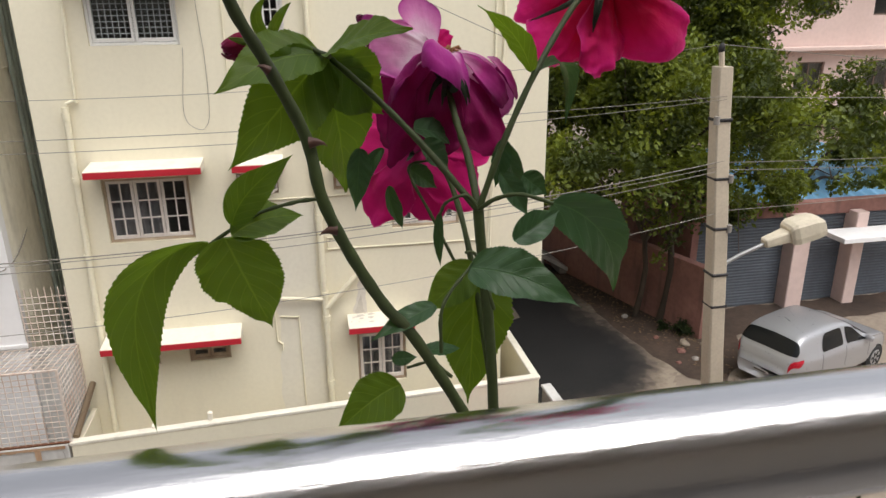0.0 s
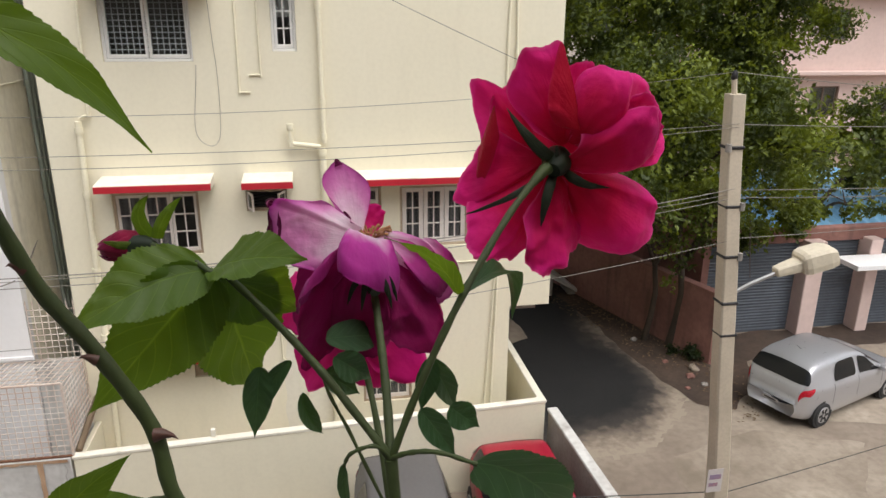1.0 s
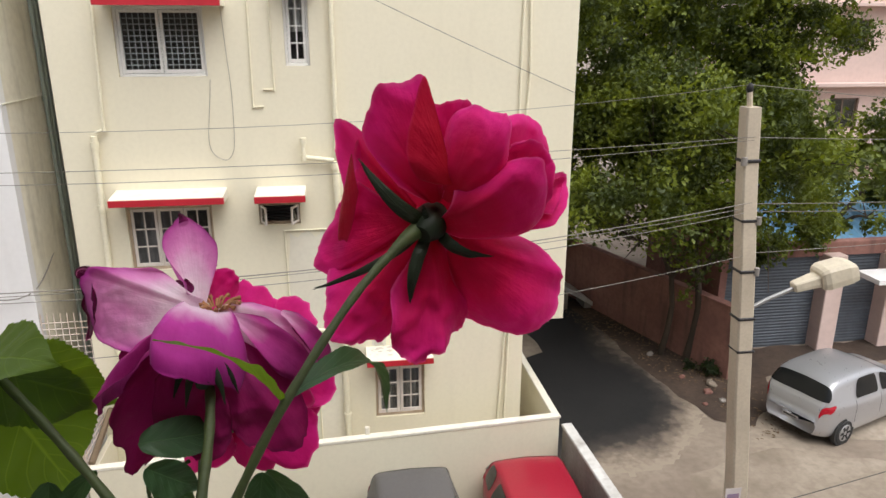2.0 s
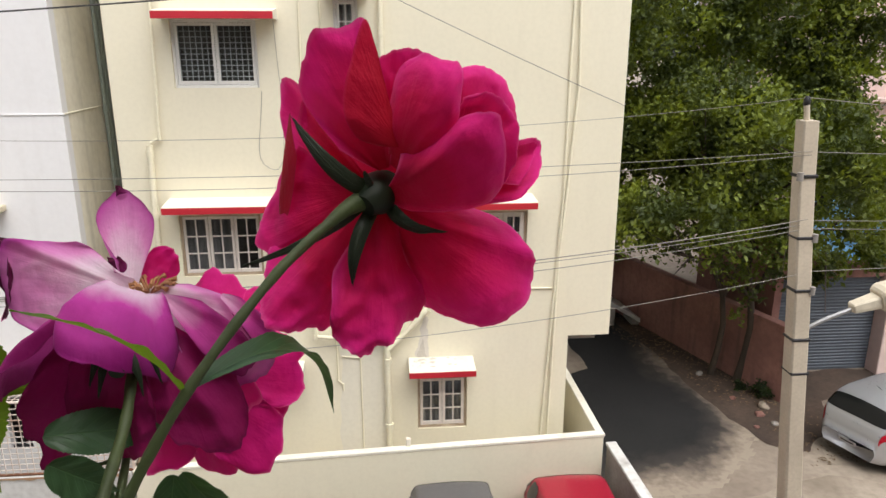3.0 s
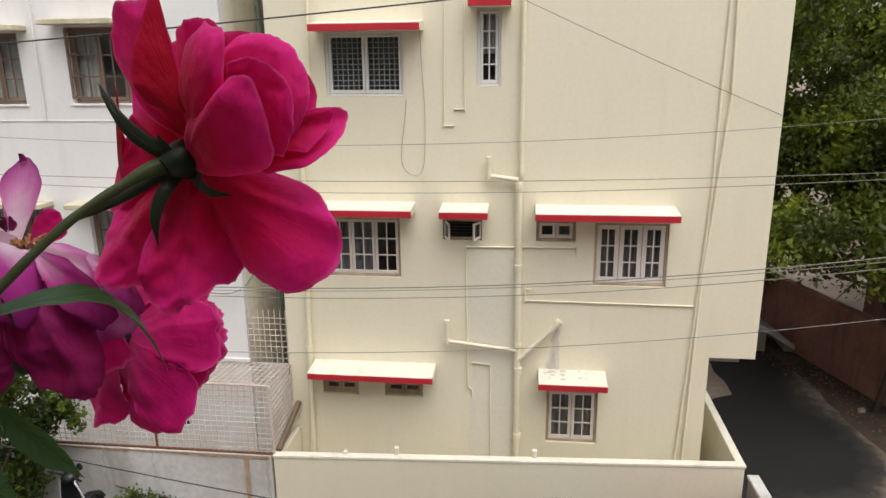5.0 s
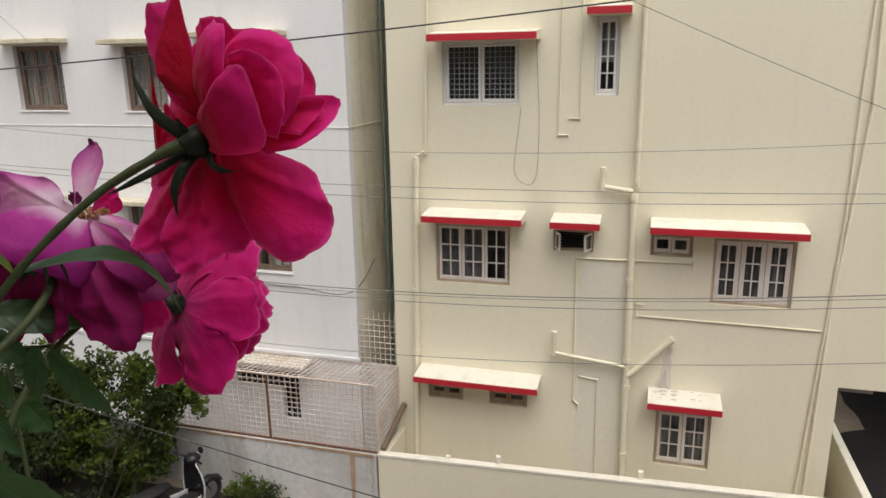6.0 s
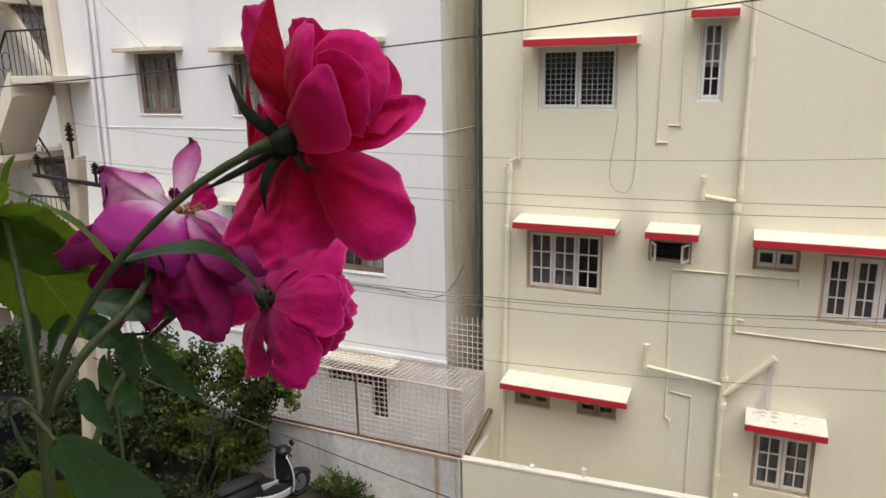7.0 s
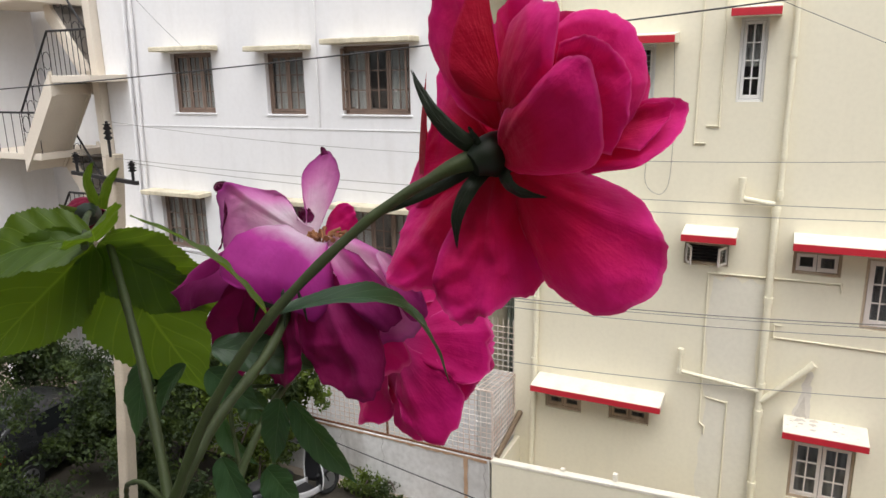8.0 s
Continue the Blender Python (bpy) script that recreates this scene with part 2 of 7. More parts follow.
def petal_surface(name, base, body, edge, through_color, back=0.45, rim_color=(0.9, 0.22, 0.5), rim_amount=0.5, pale_to=0.05, edge_at=0.97):
    """A petal: a colour ramp from base to rim, faint veins along it, a velvety gloss and light shining through."""
    mt, n, l, bsdf = nodes_of(name)
    co = n.new("ShaderNodeTexCoord")
    sep = n.new("ShaderNodeSeparateXYZ")
    l.new(co.outputs["UV"], sep.inputs[0])
    mp = n.new("ShaderNodeMapping")
    mp.inputs["Scale"].default_value = (34.0, 2.2, 1.0)
    l.new(co.outputs["UV"], mp.inputs["Vector"])
    veins = n.new("ShaderNodeTexNoise")
    veins.inputs["Scale"].default_value, veins.inputs["Detail"].default_value = 1.0, 5.0
    l.new(mp.outputs[0], veins.inputs["Vector"])
    blotch = n.new("ShaderNodeTexNoise")
    blotch.inputs["Scale"].default_value, blotch.inputs["Detail"].default_value = 60.0, 4.0
    l.new(co.outputs["Object"], blotch.inputs["Vector"])
    shift = n.new("ShaderNodeMath")
    shift.operation = "MULTIPLY_ADD"
    shift.inputs[1].default_value, shift.inputs[2].default_value = 0.6, -0.3
    l.new(blotch.outputs["Fac"], shift.inputs[0])
    pos = n.new("ShaderNodeMath")
    pos.operation = "ADD"
    l.new(sep.outputs[1], pos.inputs[0])
    l.new(shift.outputs[0], pos.inputs[1])
    ramp = n.new("ShaderNodeValToRGB")
    ramp.color_ramp.elements[0].position, ramp.color_ramp.elements[0].color = pale_to, rgb(base)
    ramp.color_ramp.elements[1].position, ramp.color_ramp.elements[1].color = edge_at, rgb(edge)
    mid = ramp.color_ramp.elements.new(max(0.5, pale_to + 0.32))
    mid.color = rgb(body)
    l.new(pos.outputs[0], ramp.inputs[0])
    m = n.new("ShaderNodeMix")
    m.data_type, m.blend_type = "RGBA", "MULTIPLY"
    vr = n.new("ShaderNodeMapRange")
    vr.inputs["From Min"].default_value, vr.inputs["From Max"].default_value = 0.45, 0.75
    vr.inputs["To Max"].default_value = 0.2
    l.new(veins.outputs["Fac"], vr.inputs["Value"])
    l.new(vr.outputs[0], m.inputs[0])
    l.new(ramp.outputs[0], m.inputs[6])
    m.inputs[7].default_value = (0.75, 0.35, 0.55, 1)
    away = n.new("ShaderNodeMath")
    away.operation = "MULTIPLY_ADD"
    away.inputs[1].default_value, away.inputs[2].default_value = 2.0, -1.0
    l.new(sep.outputs[0], away.inputs[0])
    side_ = n.new("ShaderNodeMath")
    side_.operation = "ABSOLUTE"
    l.new(away.outputs[0], side_.inputs[0])
    far = n.new("ShaderNodeMath")
    far.operation = "MAXIMUM"
    l.new(side_.outputs[0], far.inputs[0])
    l.new(sep.outputs[1], far.inputs[1])
    # margin tint: pale ones paint an edge highlight, dark ones are withered margins
    rim = n.new("ShaderNodeMapRange")
    rim.inputs["From Min"].default_value, rim.inputs["From Max"].default_value, rim.inputs["To Max"].default_value = 0.955, 1.0, rim_amount
    l.new(far.outputs[0], rim.inputs["Value"])
    mr = n.new("ShaderNodeMix")
    mr.data_type = "RGBA"
    l.new(rim.outputs[0], mr.inputs[0])
    l.new(m.outputs[2], mr.inputs[6])
    mr.inputs[7].default_value = rgb(rim_color)
    m = mr
    l.new(m.outputs[2], bsdf.inputs["Base Color"])
    bsdf.inputs["Roughness"].default_value = 0.62
    bsdf.inputs["Specular IOR Level"].default_value = 0.16
    bsdf.inputs["Sheen Weight"].default_value = 0.06
    b = n.new("ShaderNodeBump")
    b.inputs["Strength"].default_value, b.inputs["Distance"].default_value = 0.6, 0.0016
    crumple = n.new("ShaderNodeTexNoise")
    crumple.inputs["Scale"].default_value, crumple.inputs["Detail"].default_value = 170.0, 4.0
    l.new(co.outputs["Object"], crumple.inputs["Vector"])
    relief = n.new("ShaderNodeMath")
    relief.operation = "MULTIPLY_ADD"
    relief.inputs[1].default_value = 0.3
    l.new(veins.outputs["Fac"], relief.inputs[0])
    l.new(crumple.outputs["Fac"], relief.inputs[2])
    l.new(relief.outputs[0], b.inputs["Height"])
    l.new(b.outputs[0], bsdf.inputs["Normal"])
    tr = n.new("ShaderNodeBsdfTranslucent")
    m3 = n.new("ShaderNodeMix")
    m3.data_type = "RGBA"
    m3.inputs[0].default_value = 0.5
    l.new(m.outputs[2], m3.inputs[6])
    m3.inputs[7].default_value = rgb(through_color)
    l.new(m3.outputs[2], tr.inputs["Color"])
    ms = n.new("ShaderNodeMixShader")
    ms.inputs[0].default_value = back
    l.new(bsdf.outputs[0], ms.inputs[1])
    l.new(tr.outputs[0], ms.inputs[2])
    l.new(ms.outputs[0], n["Material Output"].inputs["Surface"])
    return mt


def clear_glass(name, tint=(0.86, 0.9, 0.9)):
    mt, n, l, bsdf = nodes_of(name)
    bsdf.inputs["Base Color"].default_value = rgb(tint)
    bsdf.inputs["Roughness"].default_value = 0.04
    bsdf.inputs["Transmission Weight"].default_value = 1.0
    bsdf.inputs["IOR"].default_value = 1.5
    return mt


CREAM = surface("cream_plaster", (0.80, 0.745, 0.585), (0.74, 0.68, 0.51), 0.85, coarse=0.5, fine=14, vary=0.16, bump=0.12, stain=(0.46, 0.41, 0.30), stain_amount=0.09)
OLD_SLAB = surface("weathered_slab_paint", (0.74, 0.68, 0.52), (0.46, 0.39, 0.27), 0.85, coarse=2.0, fine=18, vary=0.35, stain=(0.22, 0.18, 0.12), stain_amount=0.5)
CREAM_PALE = surface("pale_cream_paint", (0.82, 0.78, 0.67), (0.68, 0.62, 0.50), 0.8, fine=20, vary=0.2, stain=(0.30, 0.26, 0.2), stain_amount=0.3)
RED_PAINT = surface("red_edge_paint", (0.52, 0.02, 0.035), (0.36, 0.015, 0.025), 0.5, fine=25, vary=0.2, bump=0.1)
WHITE_WALL = surface("white_plaster", (0.80, 0.79, 0.79), (0.70, 0.68, 0.67), 0.85, coarse=0.4, fine=10, vary=0.12, bump=0.12, stain=(0.35, 0.31, 0.26), stain_amount=0.12)
SIDE_WALL = surface("yellowed_side_plaster", (0.86, 0.82, 0.70), (0.76, 0.70, 0.56), 0.9, coarse=0.7, fine=8, vary=0.4, bump=0.2, stain=(0.16, 0.14, 0.10), stain_amount=0.35)
BEIGE_WALL = surface("beige_plaster", (0.70, 0.63, 0.53), (0.58, 0.50, 0.41), 0.85, vary=0.2)
LOW_WALL = surface("weathered_white_wall", (0.70, 0.69, 0.67), (0.45, 0.43, 0.4), 0.9, coarse=1.0, fine=9, vary=0.4, bump=0.25, stain=(0.20, 0.17, 0.14), stain_amount=0.55)
CEMENT = surface("grey_cement", (0.36, 0.33, 0.30), (0.22, 0.2, 0.18), 0.92, coarse=0.8, fine=14, vary=0.4, bump=0.3, stain=(0.12, 0.11, 0.10), stain_amount=0.3)
POLE_CEMENT = surface("pole_cement", (0.58, 0.50, 0.39), (0.42, 0.36, 0.28), 0.9, coarse=1.5, fine=30, vary=0.3, bump=0.25)
PALE_SLAB = surface("pale_worn_concrete", (0.38, 0.32, 0.255), (0.20, 0.16, 0.12), 0.95, coarse=0.6, fine=7, vary=0.5, bump=0.4, bump_scale=40)
# brown dirt, darkened further: the trees' shade is put into its colour
SHADED_BROWN_DIRT = surface("shaded_brown_dirt", (0.085, 0.056, 0.040), (0.035, 0.023, 0.017), 0.95, coarse=0.8, fine=9, vary=0.5, bump=0.5, bump_scale=30)
DIRT = surface("dusty_concrete_ground", (0.34, 0.285, 0.225), (0.17, 0.13, 0.10), 0.95, coarse=0.35, fine=6, vary=0.45, bump=0.4, bump_scale=30)
YARD_UNSEEN = surface("unseen_yard_dark", (0.11, 0.08, 0.055), (0.055, 0.04, 0.028), 0.95, coarse=0.8, fine=12, vary=0.5, bump=0.5, bump_scale=30)
SOIL = surface("garden_soil", (0.06, 0.05, 0.036), (0.03, 0.025, 0.018), 0.95, coarse=1.2, fine=20, vary=0.5, bump=0.6, bump_scale=25)
SASH = surface("pale_window_wood", (0.78, 0.72, 0.67), (0.62, 0.54, 0.48), 0.6, coarse=3, fine=40, vary=0.25, stretch=(1, 1, 0.2))
WHITE_FRAME = surface("white_window_frame", (0.78, 0.77, 0.74), (0.6, 0.58, 0.55), 0.5, fine=30, vary=0.15)
BROWN_WOOD = surface("brown_window_wood", (0.24, 0.165, 0.125), (0.13, 0.085, 0.064), 0.55, coarse=3, fine=40, vary=0.35, stretch=(1, 1, 0.2))
GLASS = clear_glass("window_glass")
CURTAIN = surface("pale_curtain", (0.55, 0.53, 0.50), (0.35, 0.33, 0.31), 0.9, vary=0.3, stretch=(6, 6, 0.5))
FRAME_WOOD = surface("stained_frame_wood", (0.56, 0.45, 0.33), (0.32, 0.23, 0.15), 0.7, coarse=4, fine=40, vary=0.45, stretch=(1, 1, 0.2))
# the rooms' dimness is put into this curtain and plaster colour
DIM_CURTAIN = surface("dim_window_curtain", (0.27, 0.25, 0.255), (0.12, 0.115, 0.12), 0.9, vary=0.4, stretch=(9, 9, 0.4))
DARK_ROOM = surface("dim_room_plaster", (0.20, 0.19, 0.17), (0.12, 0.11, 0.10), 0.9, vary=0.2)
GRILLE = surface("painted_window_grille", (0.66, 0.68, 0.66), (0.48, 0.50, 0.48), 0.5, vary=0.2)
PIPE = surface("cream_plastic_pipe", (0.83, 0.78, 0.60), (0.70, 0.64, 0.47), 0.5, fine=25, vary=0.25, bump=0.05)
GREEN_PIPE = surface("grey_green_pipe", (0.27, 0.31, 0.27), (0.15, 0.17, 0.15), 0.5, vary=0.3)
CAGE = surface("rusty_white_grille", (0.80, 0.75, 0.70), (0.50, 0.33, 0.24), 0.65, coarse=2.0, fine=20, vary=0.4)
RUST_RUN = surface("rust_run", (0.50, 0.34, 0.22), (0.34, 0.18, 0.09), 0.9, coarse=3, fine=25, vary=0.5, stretch=(1, 1, 0.15))
RUST = surface("rust_streak", (0.19, 0.085, 0.042), (0.12, 0.05, 0.025), 0.9, fine=15, vary=0.4)
WIRE = surface("black_cable", (0.05, 0.047, 0.045), (0.03, 0.03, 0.03), 0.6, vary=0.2, bump=0)
WIRE_PALE = surface("aluminium_cable", (0.27, 0.25, 0.22), (0.18, 0.165, 0.145), 0.6, metal=0.2, vary=0.2, bump=0)
STEEL = surface("polished_steel_rail", (0.74, 0.73, 0.74), (0.62, 0.61, 0.62), 0.2, metal=1.0, coarse=6, fine=120, vary=0.1, bump=0.04, bump_scale=300, stretch=(0.15, 1, 1))
IRON = surface("dark_iron", (0.04, 0.038, 0.04), (0.02, 0.02, 0.02), 0.5, metal=0.6, vary=0.2)
SILVER = surface("silver_car_paint", (0.46, 0.46, 0.48), (0.40, 0.40, 0.42), 0.32, metal=0.55, vary=0.06, bump=0, coat=0.6)
RED_CAR = surface("red_car_paint", (0.36, 0.008, 0.032), (0.30, 0.006, 0.025), 0.45, metal=0.1, vary=0.08, bump=0, coat=0.3)
GREY_CAR = surface("grey_car_cover", (0.12, 0.115, 0.115), (0.08, 0.078, 0.078), 0.5, vary=0.2, bump=0.05)
BLACK_CAR = surface("black_car_paint", (0.02, 0.02, 0.022), (0.012, 0.012, 0.014), 0.3, vary=0.1, bump=0, coat=0.6)
TYRE = surface("tyre_rubber", (0.025, 0.025, 0.025), (0.015, 0.015, 0.015), 0.85, vary=0.2)
RIM = surface("wheel_rim", (0.45, 0.45, 0.46), (0.35, 0.35, 0.36), 0.35, metal=0.7, vary=0.1)
CAR_GLASS = surface("tinted_car_glass", (0.010, 0.011, 0.012), (0.006, 0.006, 0.007), 0.12, vary=0.05, bump=0, coat=0.0, spec=0.3)
TAIL_RED = surface("tail_lamp_red", (0.40, 0.008, 0.022), (0.22, 0.005, 0.012), 0.25, vary=0.1, bump=0, coat=0.1, spec=0.3)
LAMP_SHELL = surface("weathered_lamp_shell", (0.68, 0.61, 0.48), (0.46, 0.40, 0.30), 0.7, fine=20, vary=0.3)
PINK_WALL = surface("pink_plaster", (0.70, 0.54, 0.49), (0.58, 0.43, 0.39), 0.85, coarse=0.4, fine=6, vary=0.25)
ROSE_WALL = surface("brick_red_plaster", (0.34, 0.165, 0.135), (0.20, 0.095, 0.078), 0.9, coarse=0.7, fine=8, vary=0.45, stain=(0.06, 0.05, 0.04), stain_amount=0.6)
BLUE_SHUTTER = surface("grey_blue_shutter", (0.10, 0.115, 0.14), (0.055, 0.062, 0.072), 0.6, coarse=1.0, fine=12, vary=0.3)
BLUE_SHEET = surface("blue_roof_sheet", (0.16, 0.36, 0.55), (0.10, 0.24, 0.38), 0.6, coarse=1.0, fine=12, vary=0.3)
BARK = surface("tree_bark", (0.085, 0.06, 0.042), (0.04, 0.03, 0.022), 0.95, coarse=4, fine=25, vary=0.5, bump=0.8, bump_scale=30, stretch=(1, 1, 0.25))
# clump noise puts highlights and dark hollows of the crown into the leaf colour
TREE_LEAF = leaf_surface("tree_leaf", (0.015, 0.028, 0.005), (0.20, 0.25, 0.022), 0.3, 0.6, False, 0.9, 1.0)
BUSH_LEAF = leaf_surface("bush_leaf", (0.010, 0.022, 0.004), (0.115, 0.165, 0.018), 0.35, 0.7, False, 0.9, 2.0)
# darker copy of bush_leaf; the garden's shade is put into its colour
SHADED_BUSH_LEAF = leaf_surface("shaded_bush_leaf", (0.008, 0.018, 0.005), (0.065, 0.10, 0.016), 0.3, 0.7, False, 0.9, 2.0)
ROSE_LEAF = leaf_surface("rose_leaf", (0.070, 0.130, 0.010), (0.125, 0.20, 0.014), 0.42, 0.52)
ROSE_LEAF_BLUE = leaf_surface("dark_rose_leaf", (0.034, 0.085, 0.034), (0.055, 0.12, 0.045), 0.28, 0.42)
STEM = surface("rose_stem", (0.058, 0.085, 0.020), (0.034, 0.042, 0.014), 0.62, coarse=20, fine=160, vary=0.3, bump=0.1, bump_scale=400)
THORN = surface("rose_thorn", (0.11, 0.045, 0.03), (0.06, 0.028, 0.02), 0.5, coarse=40, fine=200, vary=0.2, bump=0)
SEPAL = leaf_surface("rose_sepal", (0.010, 0.019, 0.007), (0.028, 0.045, 0.016), 0.10, 0.55, False)
# this ramp paints shaded crimson at the base and lit pink at the rim
MAGENTA = petal_surface("magenta_petal", (0.34, 0.003, 0.03), (0.66, 0.006, 0.10), (0.86, 0.022, 0.30), (0.97, 0.006, 0.04), 0.30, (0.95, 0.20, 0.50), 0.45)
# redder inner face, with the shade of the turned-over flaps put into it
MAGENTA_INNER_SHADE = petal_surface("shaded_inner_petal", (0.44, 0.002, 0.02), (0.46, 0.002, 0.026), (0.50, 0.003, 0.04), (0.85, 0.004, 0.03), 0.2, (0.6, 0.03, 0.2), 0.3)
PURPLE = petal_surface("faded_purple_petal", (0.84, 0.50, 0.72), (0.62, 0.07, 0.38), (0.22, 0.008, 0.11), (0.80, 0.10, 0.45), 0.35, (0.10, 0.006, 0.05), 0.8, 0.12, 0.9)
PURPLE_PALE = petal_surface("pale_lilac_petal", (0.92, 0.70, 0.85), (0.64, 0.065, 0.43), (0.32, 0.010, 0.20), (0.80, 0.16, 0.45), 0.32, (0.12, 0.008, 0.08), 0.8, 0.14)
LILAC = petal_surface("white_lilac_petal", (0.93, 0.80, 0.88), (0.82, 0.32, 0.65), (0.48, 0.035, 0.34), (0.88, 0.32, 0.60), 0.36, (0.16, 0.010, 0.10), 0.8, 0.30)
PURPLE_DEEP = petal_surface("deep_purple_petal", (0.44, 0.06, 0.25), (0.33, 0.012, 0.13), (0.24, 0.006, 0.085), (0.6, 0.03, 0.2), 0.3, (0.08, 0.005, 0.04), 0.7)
WILTED = petal_surface("wilted_petal", (0.20, 0.012, 0.11), (0.11, 0.006, 0.05), (0.05, 0.005, 0.018), (0.3, 0.01, 0.1), 0.2)
CRIMSON = petal_surface("crimson_petal", (0.55, 0.03, 0.20), (0.60, 0.010, 0.17), (0.66, 0.012, 0.23), (0.9, 0.01, 0.1), 0.35)
BUD = petal_surface("bud_petal", (0.20, 0.006, 0.03), (0.26, 0.006, 0.045), (0.20, 0.005, 0.05), (0.4, 0.006, 0.05), 0.15)
STAMEN = surface("dry_stamen", (0.42, 0.20, 0.08), (0.22, 0.09, 0.04), 0.7, coarse=40, fine=200, vary=0.3, bump=0)


# ---- ground ----
def ground_z(x, y=0.0):
    t = min(1.0, max(0.0, (x + 1.0) / 8.0))
    return 0.1 - 0.6 * t * t * (3 - 2 * t)


def ground_sheet():
    xs = sorted({-400, -150, -60, -30, *range(-20, 40, 2), 60, 150, 400, *(k * 0.5 for k in range(-4, 18))})
    ys = [-400, -150, -60, -30, *range(-20, 30, 2), 40, 80, 160, 400]
    g = Geo()
    g.v = [(x, y, ground_z(x)) for y in ys for x in xs]
    w = len(xs)
    g.f = [(j * w + i, j * w + i + 1, (j + 1) * w + i + 1, (j + 1) * w + i) for j in range(len(ys) - 1) for i in range(w - 1)]
    return g


single("ground", ground_sheet(), DIRT, "dusty pale concrete and dirt ground of the lane", "ground", kind="structure", smooth=True)

# the lane of dark asphalt beside the cream house, its open edge worn into dust
ROAD_LEFT = [(7.35, -0.6), (7.4, 4), (7.6, 9), (7.4, 20), (6.5, 60)]
ROAD_RIGHT = [(9.0, -0.2), (11.35, 2.2), (11.0, 4.5), (10.8, 8), (9.9, 20), (9.5, 60)]


def along(pts, y):
    """The x of a broken line at the given y."""
    for (x0, y0), (x1, y1) in zip(pts, pts[1:]):
        if y <= y1:
            return x0 + (x1 - x0) * max(0.0, (y - y0) / (y1 - y0))
    return pts[-1][0]


def worn_road():
    """The asphalt sheet; its attribute 'wear' grows from the sound middle to the lost edge."""
    g, wear = Geo(), []
    ys = [-1.2 + 0.15 * k for k in range(80)] + [11 + k for k in range(50)]
    n = 44
    for y in ys:
        x0 = along(ROAD_LEFT, y)
        edge_x = along(ROAD_RIGHT, y)
        for k in range(n + 1):
            x = x0 + (edge_x + 1.5 - x0) * k / n
            frayed = x - edge_x + 0.5 * noise.noise(Vector((x * 0.8, y * 0.8, 1.7))) + 0.25 * noise.noise(Vector((x * 2.6, y * 2.6, 5.1)))
            front = 0.45 - y + 0.28 * (x - 7.4) + 0.35 * noise.noise(Vector((x * 1.1, y * 1.1, 8.3)))
            wear.append(min(1.0, max(0.0, 0.5 + 0.55 * max(frayed, front))))
            g.v.append((x, y, ground_z(x) + 0.007))
    g.f = [(j * (n + 1) + k, j * (n + 1) + k + 1, (j + 1) * (n + 1) + k + 1, (j + 1) * (n + 1) + k) for j in range(len(ys) - 1) for k in range(n) if min(wear[j * (n + 1) + k], wear[(j + 1) * (n + 1) + k + 1]) < 1.0]
    return g, wear


def worn_asphalt(clean, dusty, lost):
    """Asphalt that turns dusty and then to bare ground with the attribute 'wear'."""
    mt = surface("worn_asphalt", clean, tuple(c * 0.55 for c in clean), 0.95, coarse=0.6, fine=30, vary=0.5, bump=0.4, bump_scale=90)
    n, l = mt.node_tree.nodes, mt.node_tree.links
    bsdf = next(q for q in n if q.type == "BSDF_PRINCIPLED")
    base = bsdf.inputs["Base Color"].links[0].from_socket
    at_ = n.new("ShaderNodeAttribute")
    at_.attribute_name = "wear"
    co = n.new("ShaderNodeTexCoord")
    for scale, lo, hi, color in ((3.0, 0.18, 0.52, dusty), (4.5, 0.50, 0.75, lost), (6.0, 0.74, 0.95, (0.29, 0.24, 0.185))):
        t = n.new("ShaderNodeTexNoise")
        t.inputs["Scale"].default_value, t.inputs["Detail"].default_value = scale, 8.0
        l.new(co.outputs["Object"], t.inputs["Vector"])
        add = n.new("ShaderNodeMath")
        add.operation = "MULTIPLY_ADD"
        add.inputs[1].default_value = 0.5
        l.new(t.outputs["Fac"], add.inputs[0])
        l.new(at_.outputs["Fac"], add.inputs[2])
        r = n.new("ShaderNodeMapRange")
        r.inputs["From Min"].default_value, r.inputs["From Max"].default_value = lo + 0.25, hi + 0.25
        l.new(add.outputs[0], r.inputs["Value"])
        m = n.new("ShaderNodeMix")
        m.data_type = "RGBA"
        l.new(r.outputs[0], m.inputs[0])
        l.new(base, m.inputs[6])
        m.inputs[7].default_value = rgb(color)
        base = m.outputs[2]
    l.new(base, bsdf.inputs["Base Color"])
    return mt


def loose_sheet(name, pts, lift, material, label, category):
    """A thin spill of ground with an uneven outline, laid on the ground."""
    out = []
    for i, a in enumerate(pts):
        a, b = Vector(a), Vector(pts[(i + 1) % len(pts)])
        nrm = Vector((-(b - a).y, (b - a).x)).normalized()
        n = max(2, int((b - a).length / 0.25))
        out += [a.lerp(b, k / n) + nrm * 0.16 * noise.noise(Vector((a.x + k * 0.37, a.y, 3.1))) for k in range(n)]
    g = Geo()
    g.v = [(p.x, p.y, ground_z(p.x) + lift) for p in out]
    g.f = [tuple(range(len(out)))]
    single(name, g, material, label, category, kind="structure")


